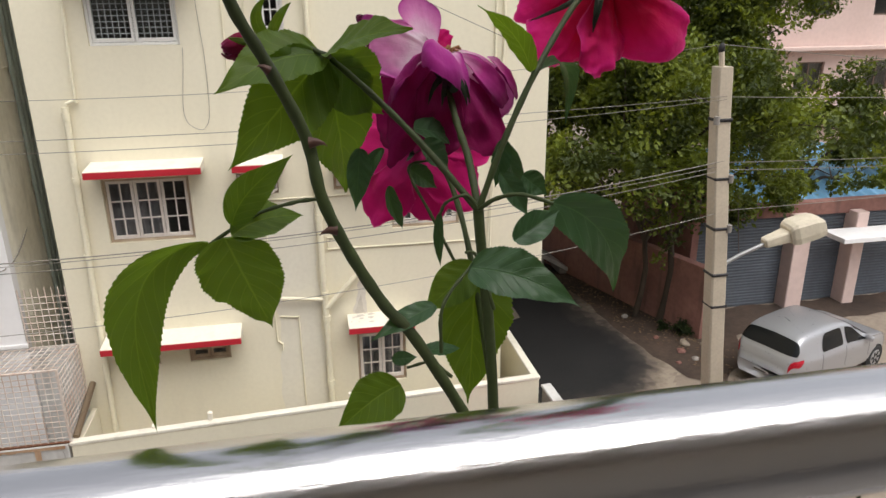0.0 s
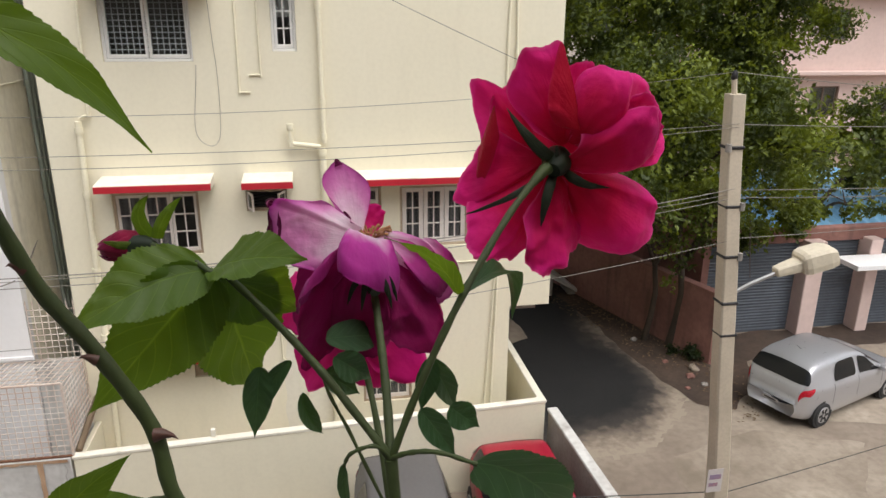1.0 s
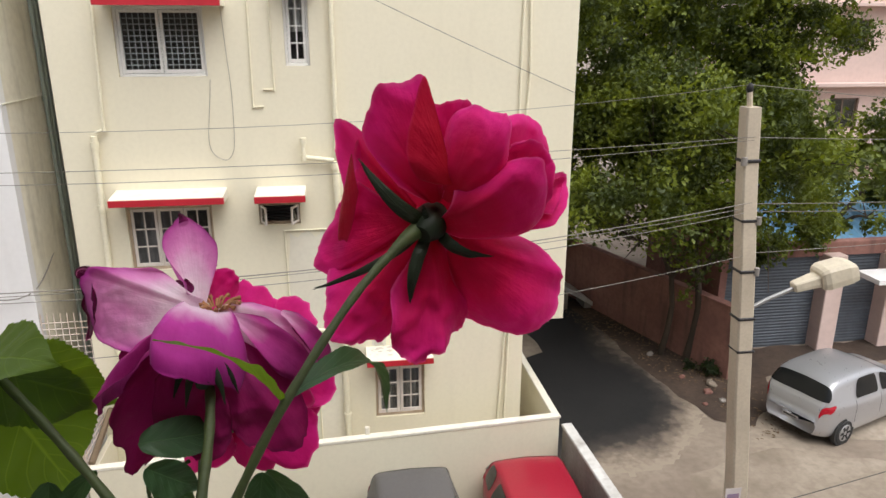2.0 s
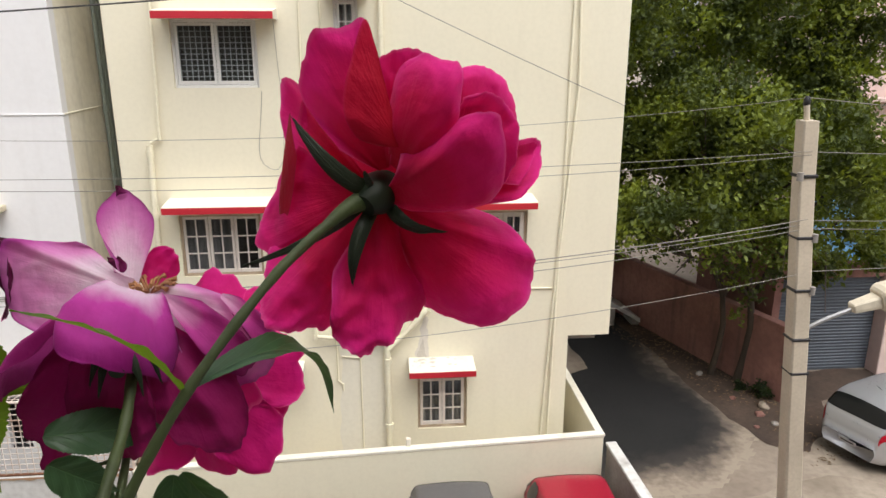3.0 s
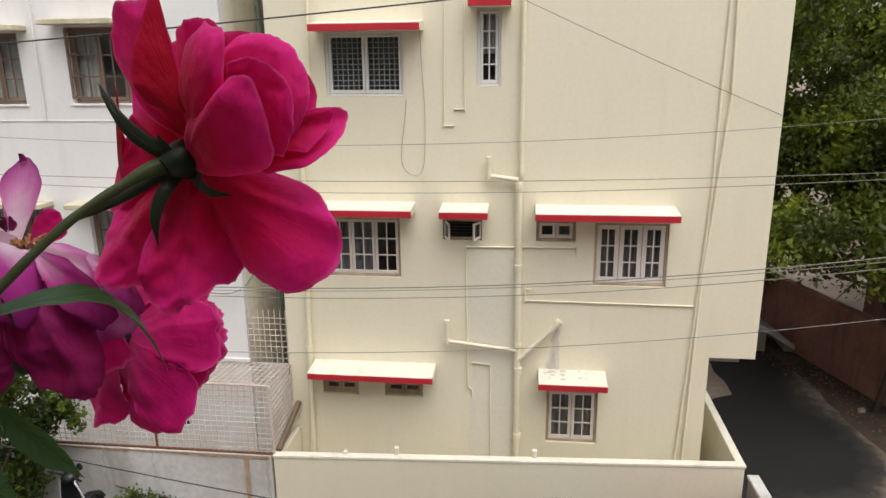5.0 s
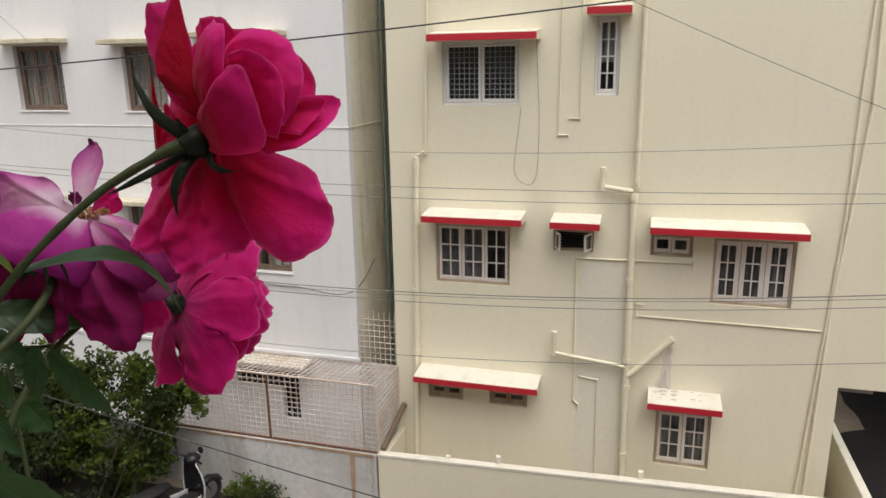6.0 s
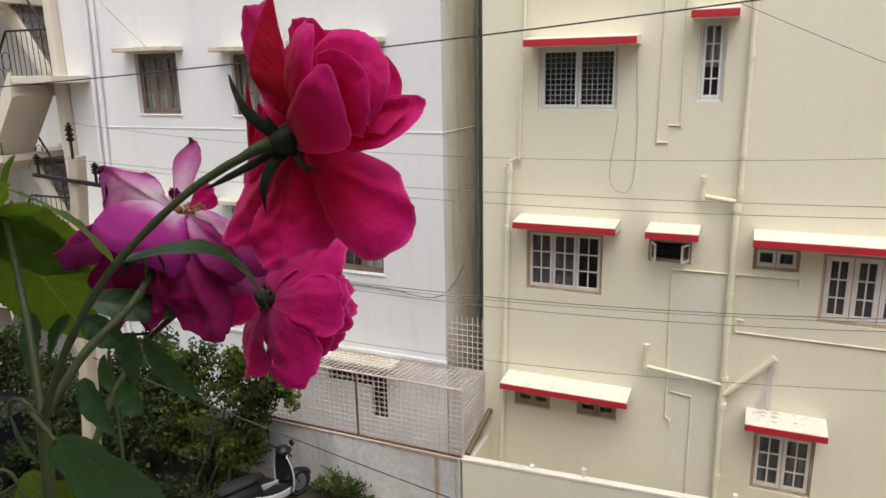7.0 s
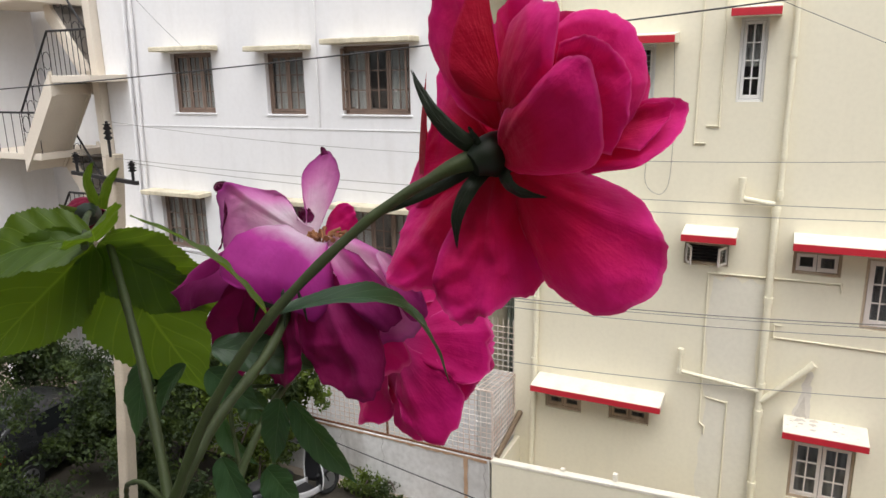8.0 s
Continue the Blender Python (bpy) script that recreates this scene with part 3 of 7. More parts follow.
loose_sheet("dirt_strip", [(13.5, 3.2), (16.5, 3.7), (22.5, 3.9), (22.5, 5.0), (13.6, 5.0)], 0.011, SHADED_BROWN_DIRT, "brown dirt before the shuttered shops, shade put into its colour", "dirt")
loose_sheet("worn_concrete", [(9.8, -2.6), (13.2, -2.2), (14.5, -0.6), (12.4, 0.3), (10.2, -0.4)], 0.008, PALE_SLAB, "paler worn patch of concrete", "concrete")
loose_sheet("worn_concrete", [(12.6, 0.6), (15.6, 0.0), (17.5, 1.0), (15.0, 2.6), (13.4, 2.0)], 0.008, PALE_SLAB, "paler worn patch of concrete", "concrete")
loose_sheet("dirt_verge", [(11.75, 1.5), (12.5, 1.15), (13.5, 1.9), (14.2, 3.3), (13.3, 3.4), (12.6, 6.4), (11.6, 9.4), (10.8, 12.5), (10.1, 12.0), (10.9, 7.5), (11.2, 4.4), (11.5, 2.4)], 0.014, SHADED_BROWN_DIRT, "brown leaf-strewn dirt along the lane wall, tree shade put into its colour", "dirt")
loose_sheet("dirt_apron", [(7.45, 4.9), (8.1, 5.2), (8.8, 5.6), (8.75, 7.8), (7.7, 9.2)], 0.018, DIRT, "pale dirt at the foot of the cream house", "dirt")
sheet, wear = worn_road()
road = single("road", sheet, worn_asphalt((0.013, 0.012, 0.012), (0.040, 0.033, 0.028), (0.17, 0.135, 0.105)), "dark patched asphalt lane with a worn dusty edge", "road", kind="structure")
road.data.attributes.new("wear", "FLOAT", "POINT").data.foreach_set("value", wear)

# unseen dark sheet, added to lower the ground bounce on the facade
single("yard_floor", Geo().grid(lambda u, v: (-2.2 + 9.65 * u, -11.9 + (10.9 + 0.4 * u - 0.45) * v, ground_z(-2.2 + 9.65 * u) + 0.012), 40, 24), YARD_UNSEEN, "unseen dark sheet over the yard that cuts bounce light", "yard", kind="structure", smooth=True)

soil = Geo()
pts = [(-14, -7), (-3.4, -6.5), (-2.6, -3.2), (-3.2, -1.45), (-14, -1.6)]
soil.add([(x, y, 0.106) for x, y in pts], [tuple(range(5))])
single("garden_bed", soil, SOIL, "dark garden soil under the shrubs", "soil", kind="structure")


# ---- windows ----
def window_part(house, y, x0, x1, z0, z1, sashes, cols, rows, wood, label, curtain=(), bars=False, outer=None, stile=0.046, drape=None, drape_from=0.0):
    """A window in an opening of a front wall at y: an outer frame with its sashes and panes."""
    f = Geo()
    d0, d1, t = y + 0.05, y + 0.12, 0.045
    f.box(x0, x0 + t, d0, d1, z0, z1, 0.006).box(x1 - t, x1, d0, d1, z0, z1, 0.006)
    f.box(x0 + t, x1 - t, d0, d1, z1 - t, z1, 0.006).box(x0 + t, x1 - t, d0, d1, z0, z0 + t, 0.006)
    win = part("window", f, outer or wood, house, label)
    inner0, inner1 = x0 + t, x1 - t
    w = (inner1 - inner0) / sashes
    for s in range(sashes):
        a, b = inner0 + s * w + 0.004, inner0 + (s + 1) * w - 0.004
        g = Geo()
        e0, e1, r = d0 + 0.012, d0 + 0.05, stile
        zb, zt = z0 + t + 0.004, z1 - t - 0.004
        g.box(a, a + r, e0, e1, zb, zt, 0.005).box(b - r, b, e0, e1, zb, zt, 0.005)
        g.box(a + r, b - r, e0, e1, zt - r, zt, 0.005).box(a + r, b - r, e0, e1, zb, zb + r * 1.3, 0.005)
        for c in range(1, cols):
            xc = a + r + (b - a - 2 * r) * c / cols
            g.box(xc - 0.011, xc + 0.011, e0 + 0.008, e1 - 0.008, zb + r, zt - r)
        for c in range(1, rows):
            zc = zb + r + (zt - zb - 2 * r) * c / rows
            g.box(a + r, b - r, e0 + 0.0085, e1 - 0.0085, zc - 0.011, zc + 0.011)
        part("sash", g, wood, win)
        p = Geo().box(a + r - 0.004, b - r + 0.004, e0 + 0.017, e0 + 0.021, zb + r - 0.004, zt - r + 0.004)
        pane = part("pane", p, GLASS, win)
        pane.visible_shadow = False
        if s in curtain:
            ph = random.random() * 6
            cw = b - a
            g = Geo().grid(lambda u, v: (a + cw * u, d1 + 0.06 + 0.02 * math.sin(u * 16 + ph), zb + (zt - zb) * (drape_from + (1 - drape_from) * v)), 24, 2)
            part("curtain", g, drape or CURTAIN, win, "pale hanging curtain", smooth=True)
    if bars:
        g = Geo()
        nx, nz = int((x1 - x0) / 0.085), int((z1 - z0) / 0.085)
        for i in range(1, nx):
            xx = x0 + (x1 - x0) * i / nx
            g.box(xx - 0.0065, xx + 0.0065, d1 + 0.010, d1 + 0.022, z0 + t, z1 - t)
        for i in range(1, nz):
            zz = z0 + (z1 - z0) * i / nz
            g.box(x0 + t, x1 - t, d1 + 0.009, d1 + 0.021, zz - 0.0065, zz + 0.0065)
        part("grille", g, GRILLE, win, "close square pale metal grille")
    return win


def awning(house, x0, x1, z0, depth, y=0.0, red=True):
    """A thin sloped slab over a window; its front edge is painted."""
    h = 0.115
    zs = z0 + h + 0.05
    g = Geo()
    n = max(2, int((x1 - x0) / 0.3))
    g.add([(x0, y - depth, z0), (x1, y - depth, z0), (x1, y, z0), (x0, y, z0), (x0, y - depth, z0 + h), (x1, y - depth, z0 + h), (x1, y, zs), (x0, y, zs)],
          [(3, 2, 1, 0), (4, 5, 6, 7), (0, 1, 5, 4), (1, 2, 6, 5), (2, 3, 7, 6), (3, 0, 4, 7)])
    slab = part("awning", g, CREAM_PALE, house, "pale concrete window awning")
    if red:
        e = Geo().box(x0 - 0.004, x1 + 0.004, y - depth - 0.006, y - depth + 0.05, z0 - 0.004, z0 + h - 0.012, 0.004)
        part("painted_edge", e, RED_PAINT, slab, "bright red painted front edge")
    return slab


# ---- the cream apartment house ----
HX0, HX1, HXL, HZB = -0.95, 7.43, 6.66, 2.955
house = thing("apartment_house", (3.2, 4.5, -0.2), "cream three-storey apartment house with red-edged awnings", "house")
openings = [(0.05, 1.38, 7.45, 8.50), (2.59, 2.98, 7.60, 8.83), (-0.12, 1.24, 4.28, 5.37), (2.00, 2.68, 4.99, 5.36), (3.61, 4.28, 4.99, 5.36), (4.60, 5.83, 4.22, 5.34), (-0.32, 0.37, 1.95, 2.24), (0.87, 1.59, 1.95, 2.24), (3.87, 4.79, 1.15, 2.20)]
front = Geo()
wall_panel(front, (HX0, 0), (HX1, 0), HZB, 11.4, 0.2, [(a - HX0, b - HX0, c, d) for a, b, c, d in openings if c > HZB])
wall_panel(front, (HX0, 0), (HXL, 0), -0.6, HZB, 0.2, [(a - HX0, b - HX0, c, d) for a, b, c, d in openings if c < HZB])
part("front_wall", front, CREAM, house)
sides = Geo()
sides.box(HX1 - 0.2, HX1, 0.2, 9.0, HZB, 11.4).box(HXL - 0.2, HXL, 0.2, 9.0, -0.6, HZB - 0.15).box(HX0, HX0 + 0.2, 0.2, 9.0, -0.6, 11.4).box(HX0 + 0.2, HX1 - 0.2, 8.8, 9.0, -0.6, 11.4)
part("side_wall", sides, CREAM, house)
part("floor_slab", Geo().box(HX0 + 0.2, HX1 - 0.2, 0.2, 8.8, HZB - 0.15, HZB + 0.02), CEMENT, house)
part("floor_slab", Geo().box(HX0 + 0.2, HX1 - 0.2, 0.2, 8.8, 6.0, 6.15), CEMENT, house)
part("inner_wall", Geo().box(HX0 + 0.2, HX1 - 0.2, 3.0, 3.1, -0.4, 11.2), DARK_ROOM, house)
part("roof", Geo().box(HX0 - 0.15, HX1 + 0.15, -0.15, 9.15, 11.4, 11.55, 0.02).box(HX0, HX1, 0, 0.15, 11.55, 12.3).box(HX0, HX0 + 0.15, 0.15, 9, 11.55, 12.3).box(HX1 - 0.15, HX1, 0.15, 9, 11.55, 12.3), CREAM, house)
for x0, x1, z0, d in ((-0.06, 1.72, 8.50, 0.52), (2.48, 3.14, 8.84, 0.42), (-0.22, 1.52, 5.50, 0.52), (2.0, 2.80, 5.49, 0.52), (3.59, 5.89, 5.48, 0.52), (-0.44, 1.84, 2.475, 0.52), (3.71, 4.89, 2.455, 0.52)):
    awning(house, x0, x1, z0, d)
window_part(house, 0, *openings[0], 2, 1, 1, WHITE_FRAME, "white sliding window with a close square grille", bars=True)
window_part(house, 0, *openings[1], 1, 2, 4, WHITE_FRAME, "narrow white stair window with eight panes", (0,), drape_from=0.42)
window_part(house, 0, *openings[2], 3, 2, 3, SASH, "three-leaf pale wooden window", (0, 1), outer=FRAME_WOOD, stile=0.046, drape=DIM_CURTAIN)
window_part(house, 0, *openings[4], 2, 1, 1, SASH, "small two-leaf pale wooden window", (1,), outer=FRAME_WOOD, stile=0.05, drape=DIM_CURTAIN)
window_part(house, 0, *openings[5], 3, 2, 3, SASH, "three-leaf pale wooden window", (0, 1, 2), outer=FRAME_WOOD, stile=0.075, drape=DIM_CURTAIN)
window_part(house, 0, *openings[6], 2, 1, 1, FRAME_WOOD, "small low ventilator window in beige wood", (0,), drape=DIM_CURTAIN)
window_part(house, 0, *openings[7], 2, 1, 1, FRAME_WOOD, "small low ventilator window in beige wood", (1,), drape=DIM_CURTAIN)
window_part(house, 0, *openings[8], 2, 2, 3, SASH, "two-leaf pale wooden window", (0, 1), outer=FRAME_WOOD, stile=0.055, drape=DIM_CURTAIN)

# the small bathroom window, its two leaves swung out, louvres behind
x0, x1, z0, z1 = openings[3]
g = Geo().box(x0, x0 + 0.045, 0.05, 0.12, z0, z1, 0.005).box(x1 - 0.045, x1, 0.05, 0.12, z0, z1, 0.005).box(x0 + 0.045, x1 - 0.045, 0.05, 0.12, z0, z0 + 0.045, 0.005).box(x0 + 0.045, x1 - 0.045, 0.05, 0.12, z1 - 0.045, z1, 0.005)
vent = part("window", g, FRAME_WOOD, house, "small bathroom window with both leaves swung outward")
for k in range(5):
    zz = z0 + 0.075 + k * 0.055
    part("louvre", Geo().box(x0 + 0.05, x1 - 0.05, 0.09, 0.11, zz, zz + 0.03, m=None), IRON, vent)
for hx, sg in ((x0 + 0.03, 1), (x1 - 0.03, -1)):
    m = Matrix.Translation((hx, 0.05, 0)) @ Matrix.Rotation(radians(-68 * sg), 4, "Z")
    w = 0.28 * sg
    a, b = (0, w) if w > 0 else (w, 0)
    lf = Geo().box(a, a + 0.035, -0.015, 0.015, z0 + 0.04, z1 - 0.03, 0.004, m).box(b - 0.035, b, -0.015, 0.015, z0 + 0.04, z1 - 0.03, 0.004, m)
    lf.box(a + 0.035, b - 0.035, -0.015, 0.015, z0 + 0.04, z0 + 0.075, 0.004, m).box(a + 0.035, b - 0.035, -0.015, 0.015, z1 - 0.065, z1 - 0.03, 0.004, m)
    part("sash", lf, SASH, vent)
    part("pane", Geo().box(a + 0.03, b - 0.03, -0.002, 0.002, z0 + 0.07, z1 - 0.06, 0, m), GLASS, vent)

# awnings of the lane side
for z in (8.5, 5.48):
    g = Geo().box(HX1, HX1 + 0.5, 2.2, 3.8, z, z + 0.12, 0.01)
    a = part("awning", g, CREAM_PALE, house, "pale concrete window awning")
    part("painted_edge", Geo().box(HX1 + 0.47, HX1 + 0.506, 2.194, 3.806, z - 0.004, z + 0.105, 0.004), RED_PAINT, a)


def pipe_run(house_, pts, r, joints=(), material=None, name="drain_pipe"):
    g = Geo()
    for a, b in zip(pts, pts[1:]):
        g.tube([a, b], r, 12)
    for p in pts[1:-1]:
        p = Vector(p)
        g.tube([p - Vector((0, 0, r * 1.3)), p + Vector((0, 0, r * 1.3))], r * 1.25, 12)
    ob = part(name, g, material or PIPE, house_, smooth=True)
    for z, x in joints:
        c = Geo().tube([(x, pts[0][1], z - 0.05), (x, pts[0][1], z + 0.05)], r * 1.28, 12)
        part("pipe_collar", c, material or PIPE, ob, smooth=True)
    return ob


pipe_run(house, [(3.34, -0.08, 11.3), (3.34, -0.08, 6.14)], 0.042, ((8.3, 3.34), (6.82, 3.34), (6.25, 3.34)))
pipe_run(house, [(3.31, -0.09, 6.06), (3.345, -0.09, -0.2)], 0.056, ((5.98, 3.31), (4.55, 3.32), (3.10, 3.335), (2.62, 3.335), (1.3, 3.34)))
pipe_run(house, [(2.80, -0.13, 6.42), (2.80, -0.13, 6.15), (3.28, -0.10, 6.08)], 0.04)
part("pipe_cap", Geo().tube([(2.80, -0.13, 6.38), (2.80, -0.13, 6.47)], 0.056, 12), PIPE, house, smooth=True)
pipe_run(house, [(2.07, -0.13, 3.50), (2.07, -0.13, 3.15), (3.33, -0.11, 3.0)], 0.036)
part("pipe_cap", Geo().tube([(2.07, -0.13, 3.47), (2.07, -0.13, 3.55)], 0.05, 12), PIPE, house, smooth=True)
pipe_run(house, [(4.02, -0.13, 3.55), (3.36, -0.11, 2.84)], 0.05)
part("pipe_cap", Geo().tube([(3.99, -0.13, 3.52), (4.06, -0.13, 3.6)], 0.064, 12), PIPE, house, smooth=True)
pipe_run(house, [(-0.10, -0.07, 11.3), (-0.26, -0.07, 6.66), (-0.40, -0.07, 6.60)], 0.026)
pipe_run(house, [(-0.42, -0.09, 6.56), (-0.58, -0.09, -0.2)], 0.05, ((6.42, -0.425), (5.4, -0.45), (4.1, -0.485), (2.9, -0.51)))
pipe_run(house, [(6.53, -0.022, 11.3), (6.46, -0.022, 7.73), (6.45, -0.022, 5.72), (6.36, -0.022, 3.89), (6.18, -0.022, 0.4)], 0.021, ((7.7, 6.46), (5.0, 6.415), (2.5, 6.29)))
pipe_run(house, [(6.50, -0.034, 11.3), (6.62, -0.034, 7.5), (6.50, -0.034, 5.67), (6.41, -0.034, 4.48), (6.32, -0.034, 0.4)], 0.021, ((7.6, 6.61), (4.6, 6.42), (2.4, 6.36)))
for run in ([(2.40, -0.02, 4.88), (2.43, -0.02, 2.22), (2.51, -0.02, 2.15), (2.51, -0.02, 2.02)], [(2.40, -0.02, 4.88), (4.30, -0.02, 4.90), (4.31, -0.02, 4.76)], [(2.51, -0.02, 2.70), (2.84, -0.02, 2.66), (2.85, -0.02, 0.4)],
            [(3.55, -0.02, 4.13), (3.44, -0.02, 4.13), (3.44, -0.02, 3.92), (6.31, -0.02, 3.90)], [(2.08, -0.02, 11.2), (2.04, -0.02, 6.97), (2.21, -0.02, 6.97)], [(2.37, -0.02, 11.2), (2.39, -0.02, 7.24), (2.21, -0.02, 7.24)]):
    pipe_run(house, run, 0.014, name="conduit")
loop = smoothed([(1.65, -0.02, 8.62), (1.69, -0.03, 7.8), (1.72, -0.02, 7.2), (1.70, -0.02, 6.4), (1.62, -0.03, 6.16), (1.50, -0.03, 6.13), (1.35, -0.03, 6.25), (1.31, -0.03, 6.5), (1.38, -0.02, 7.1), (1.41, -0.02, 7.4)], 6)
part("hanging_cable", Geo().tube(loop, 0.0038, 6), WIRE_PALE, house, "thin loose loop of cable", smooth=True)

DAMP = surface("damp_plaster", (0.69, 0.64, 0.56), (0.62, 0.57, 0.50), 0.9, coarse=4, fine=30, vary=0.3, bump=0.1)
PATCH = surface("repaired_plaster", (0.755, 0.715, 0.60), (0.70, 0.65, 0.53), 0.85, coarse=1.0, fine=12, vary=0.25, bump=0.15)
MOULD = surface("grey_mould", (0.60, 0.55, 0.47), (0.50, 0.45, 0.39), 0.95, coarse=5, fine=40, vary=0.4, bump=0.1)


def blot(name, pts, y, material, parent, wob, label):
    """A flat stain on a wall that faces -y, with a frayed outline."""
    out = []
    for i, a in enumerate(pts):
        a, b = Vector(a), Vector(pts[(i + 1) % len(pts)])
        n = max(2, int((b - a).length / (wob * 1.2)))
        nrm = Vector((-(b - a).y, (b - a).x)).normalized()
        out += [a.lerp(b, k / n) + nrm * wob * noise.noise(Vector((a.x * 9 + k * 0.71, a.y * 7, 1.7))) for k in range(n)]
    c = sum(out, Vector((0, 0))) / len(out)
    g = Geo()
    g.v = [(p.x, y, p.y) for p in out] + [(c.x, y, c.y)]
    g.f = [(i, len(out), (i + 1) % len(out)) for i in range(len(out))]
    return part(name, g, material, parent, label)


part("plaster_patch", Geo().grid(lambda u, v: (2.46 + 0.79 * u + 0.10 * (2 * u - 1) * noise.noise(Vector((u * 2, v * 9, 0.4))), -0.003, 0.45 + 4.35 * v + 0.1 * (2 * v - 1) * noise.noise(Vector((u * 6, v, 2.4)))), 12, 60), PATCH, house, "greyer repaired strip of plaster")
blot("stain", [(3.83, 2.625), (4.10, 2.625), (4.06, 2.95), (4.06, 3.42), (3.99, 3.44), (3.93, 3.1)], -0.0035, DAMP, house, 0.05, "pale lilac damp streak below a pipe end")
blot("stain", [(3.86, 2.63), (4.05, 2.63), (4.01, 2.80), (3.98, 3.0), (3.93, 2.86)], -0.0065, MOULD, house, 0.05, "grey damp streak below a pipe end")
mould_geo = Geo()
for k in range(36):
    u, v = random.random(), random.random()
    x, r = 3.76 + (0.42 if k < 30 else 1.0) * u, 0.008 + 0.03 * random.random() ** 2
    yy = -0.02 - 0.36 * v ** 1.5
    zz = 2.455 + 0.115 + 0.05 * (yy + 0.52) / 0.52 + 0.003
    ring = [(x + r * (0.7 + 0.5 * random.random()) * math.cos(a * 0.785) * 1.6, yy + r * math.sin(a * 0.785), zz + r * math.sin(a * 0.785) * 0.096 + 0.0001 * k) for a in range(8)]
    mould_geo.add(ring, [tuple(range(8))])
part("mould_stain", mould_geo, MOULD, house, "patchy grey mould on an awning", kind="stuff")

# ---- its compound wall ----
CWZ = 1.33


def slanted_wall(name, a, b, z0, z1, thick, material, cope, cope_material, label):
    """A free-standing wall with a projecting coping, from a to b (x, y)."""
    a, b = Vector((*a, 0)), Vector((*b, 0))
    d = (b - a).normalized()
    m = Matrix.Translation(a) @ Matrix.Rotation(math.atan2(d.y, d.x), 4, "Z")
    length = (b - a).length
    w = thing(name, (a + b) / 2 + Vector((0, 0, z0)), label, "wall", kind="structure")
    part("wall_body", Geo().box(0, length, 0, thick, z0, z1, 0.008, m), material, w)
    if cope:
        part("coping", Geo().box(-0.02, length + 0.02, -cope, thick + cope, z1 + 0.002, z1 + 0.065, 0.012, m), cope_material, w)
    return w


cw = slanted_wall("compound_wall", (-0.92, -1.22), (7.22, -0.74), -0.7, CWZ - 0.07, 0.12, CREAM, 0.012, CREAM_PALE, "low cream compound wall with a pale coping")
slanted_wall("compound_wall_side", (7.22, -0.60), (7.22, 3.4), -0.7, CWZ - 0.07, 0.12, CREAM, 0.012, CREAM_PALE, "low cream compound wall with a pale coping")
slanted_wall("compound_wall_end", (-0.80, -1.08), (-0.80, -0.02), -0.7, CWZ - 0.09, 0.10, CREAM, 0, CREAM, "short cream compound wall end")
for x, y in ((1.25, -0.99), (3.66, -0.85), (0.35, -1.05)):
    h = 0.16 if x > 1 else 0.07
    part("stub", Geo().box(x - 0.04, x + 0.04, y - 0.03, y + 0.05, CWZ - 0.02, CWZ - 0.02 + h, 0.01), CREAM_PALE, cw)
ramp_beam = Geo()
ramp_beam.tube([(-0.86, -1.10, CWZ + 0.02), (-0.80, -0.04, CWZ + 0.42)], 0.055, 6)
single("leaning_beam", ramp_beam, surface("old_brown_timber", (0.20, 0.145, 0.09), (0.12, 0.08, 0.05), 0.8, vary=0.4), "old brown timber beam leaning on the wall end", "beam")

# ---- the white house ----
WX0, WX1 = -11.1, -1.73
white = thing("white_house", (-6.4, 4.5, 0.0), "white three-storey house with brown wooden windows", "house")
w_open = [(-9.00, -7.83, 7.35, 8.62), (-6.40, -5.44, 7.34, 8.56), (-4.54, -3.04, 7.35, 8.64), (-9.75, -8.4, 4.2, 5.48), (-6.70, -5.45, 4.2, 5.48), (-4.56, -3.05, 4.24, 5.48), (-4.50, -3.46, 1.78, 2.12), (-3.46, -3.08, 1.10, 2.12)]
fw = Geo()
wall_panel(fw, (WX0, 0), (WX1, 0), -0.5, 11.6, 0.2, [(a - WX0, b - WX0, c, d) for a, b, c, d in w_open])
part("front_wall", fw, WHITE_WALL, white)
part("side_wall", Geo().box(WX1 - 0.2, WX1, 0.2, 9, -0.5, 11.6).box(WX0, WX1 - 0.2, 8.8, 9.0, -0.5, 11.6), SIDE_WALL, white)
part("stair_wall", Geo().box(WX0, WX0 + 0.2, 0.2, 8.8, -0.5, 11.6), BEIGE_WALL, white)
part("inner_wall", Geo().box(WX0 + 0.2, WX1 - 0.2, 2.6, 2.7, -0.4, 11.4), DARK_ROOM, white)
for z in (2.5, 6.0, 9.3):
    part("floor_slab", Geo().box(WX0 + 0.2, WX1 - 0.2, 0.2, 8.8, z, z + 0.12), CEMENT, white)
part("roof", Geo().box(WX0 - 0.1, WX1 + 0.1, -0.1, 9.1, 11.6, 11.75, 0.02).box(WX0, WX1, 0, 0.15, 11.75, 12.5), WHITE_WALL, white)
for i, o in enumerate(w_open[:6]):
    window_part(white, 0.05, *o, 3 if o[1] - o[0] > 1.1 else 2, 2, 3, BROWN_WOOD, "brown wooden casement window", (0, 1, 2) if i in (0, 1, 3) else (0, 2))
    x0, x1 = o[0] - 0.22, o[1] + 0.22
    g = Geo().box(x0, x1, -0.40, 0, o[3] + 0.03, o[3] + 0.13, 0.015)
    part("awning", g, OLD_SLAB, white, "thin weathered cream window slab")
    part("window_sill", Geo().box(o[0] - 0.04, o[1] + 0.04, -0.03, 0.045, o[2] - 0.035, o[2] - 0.002, 0.006), WHITE_WALL, white)
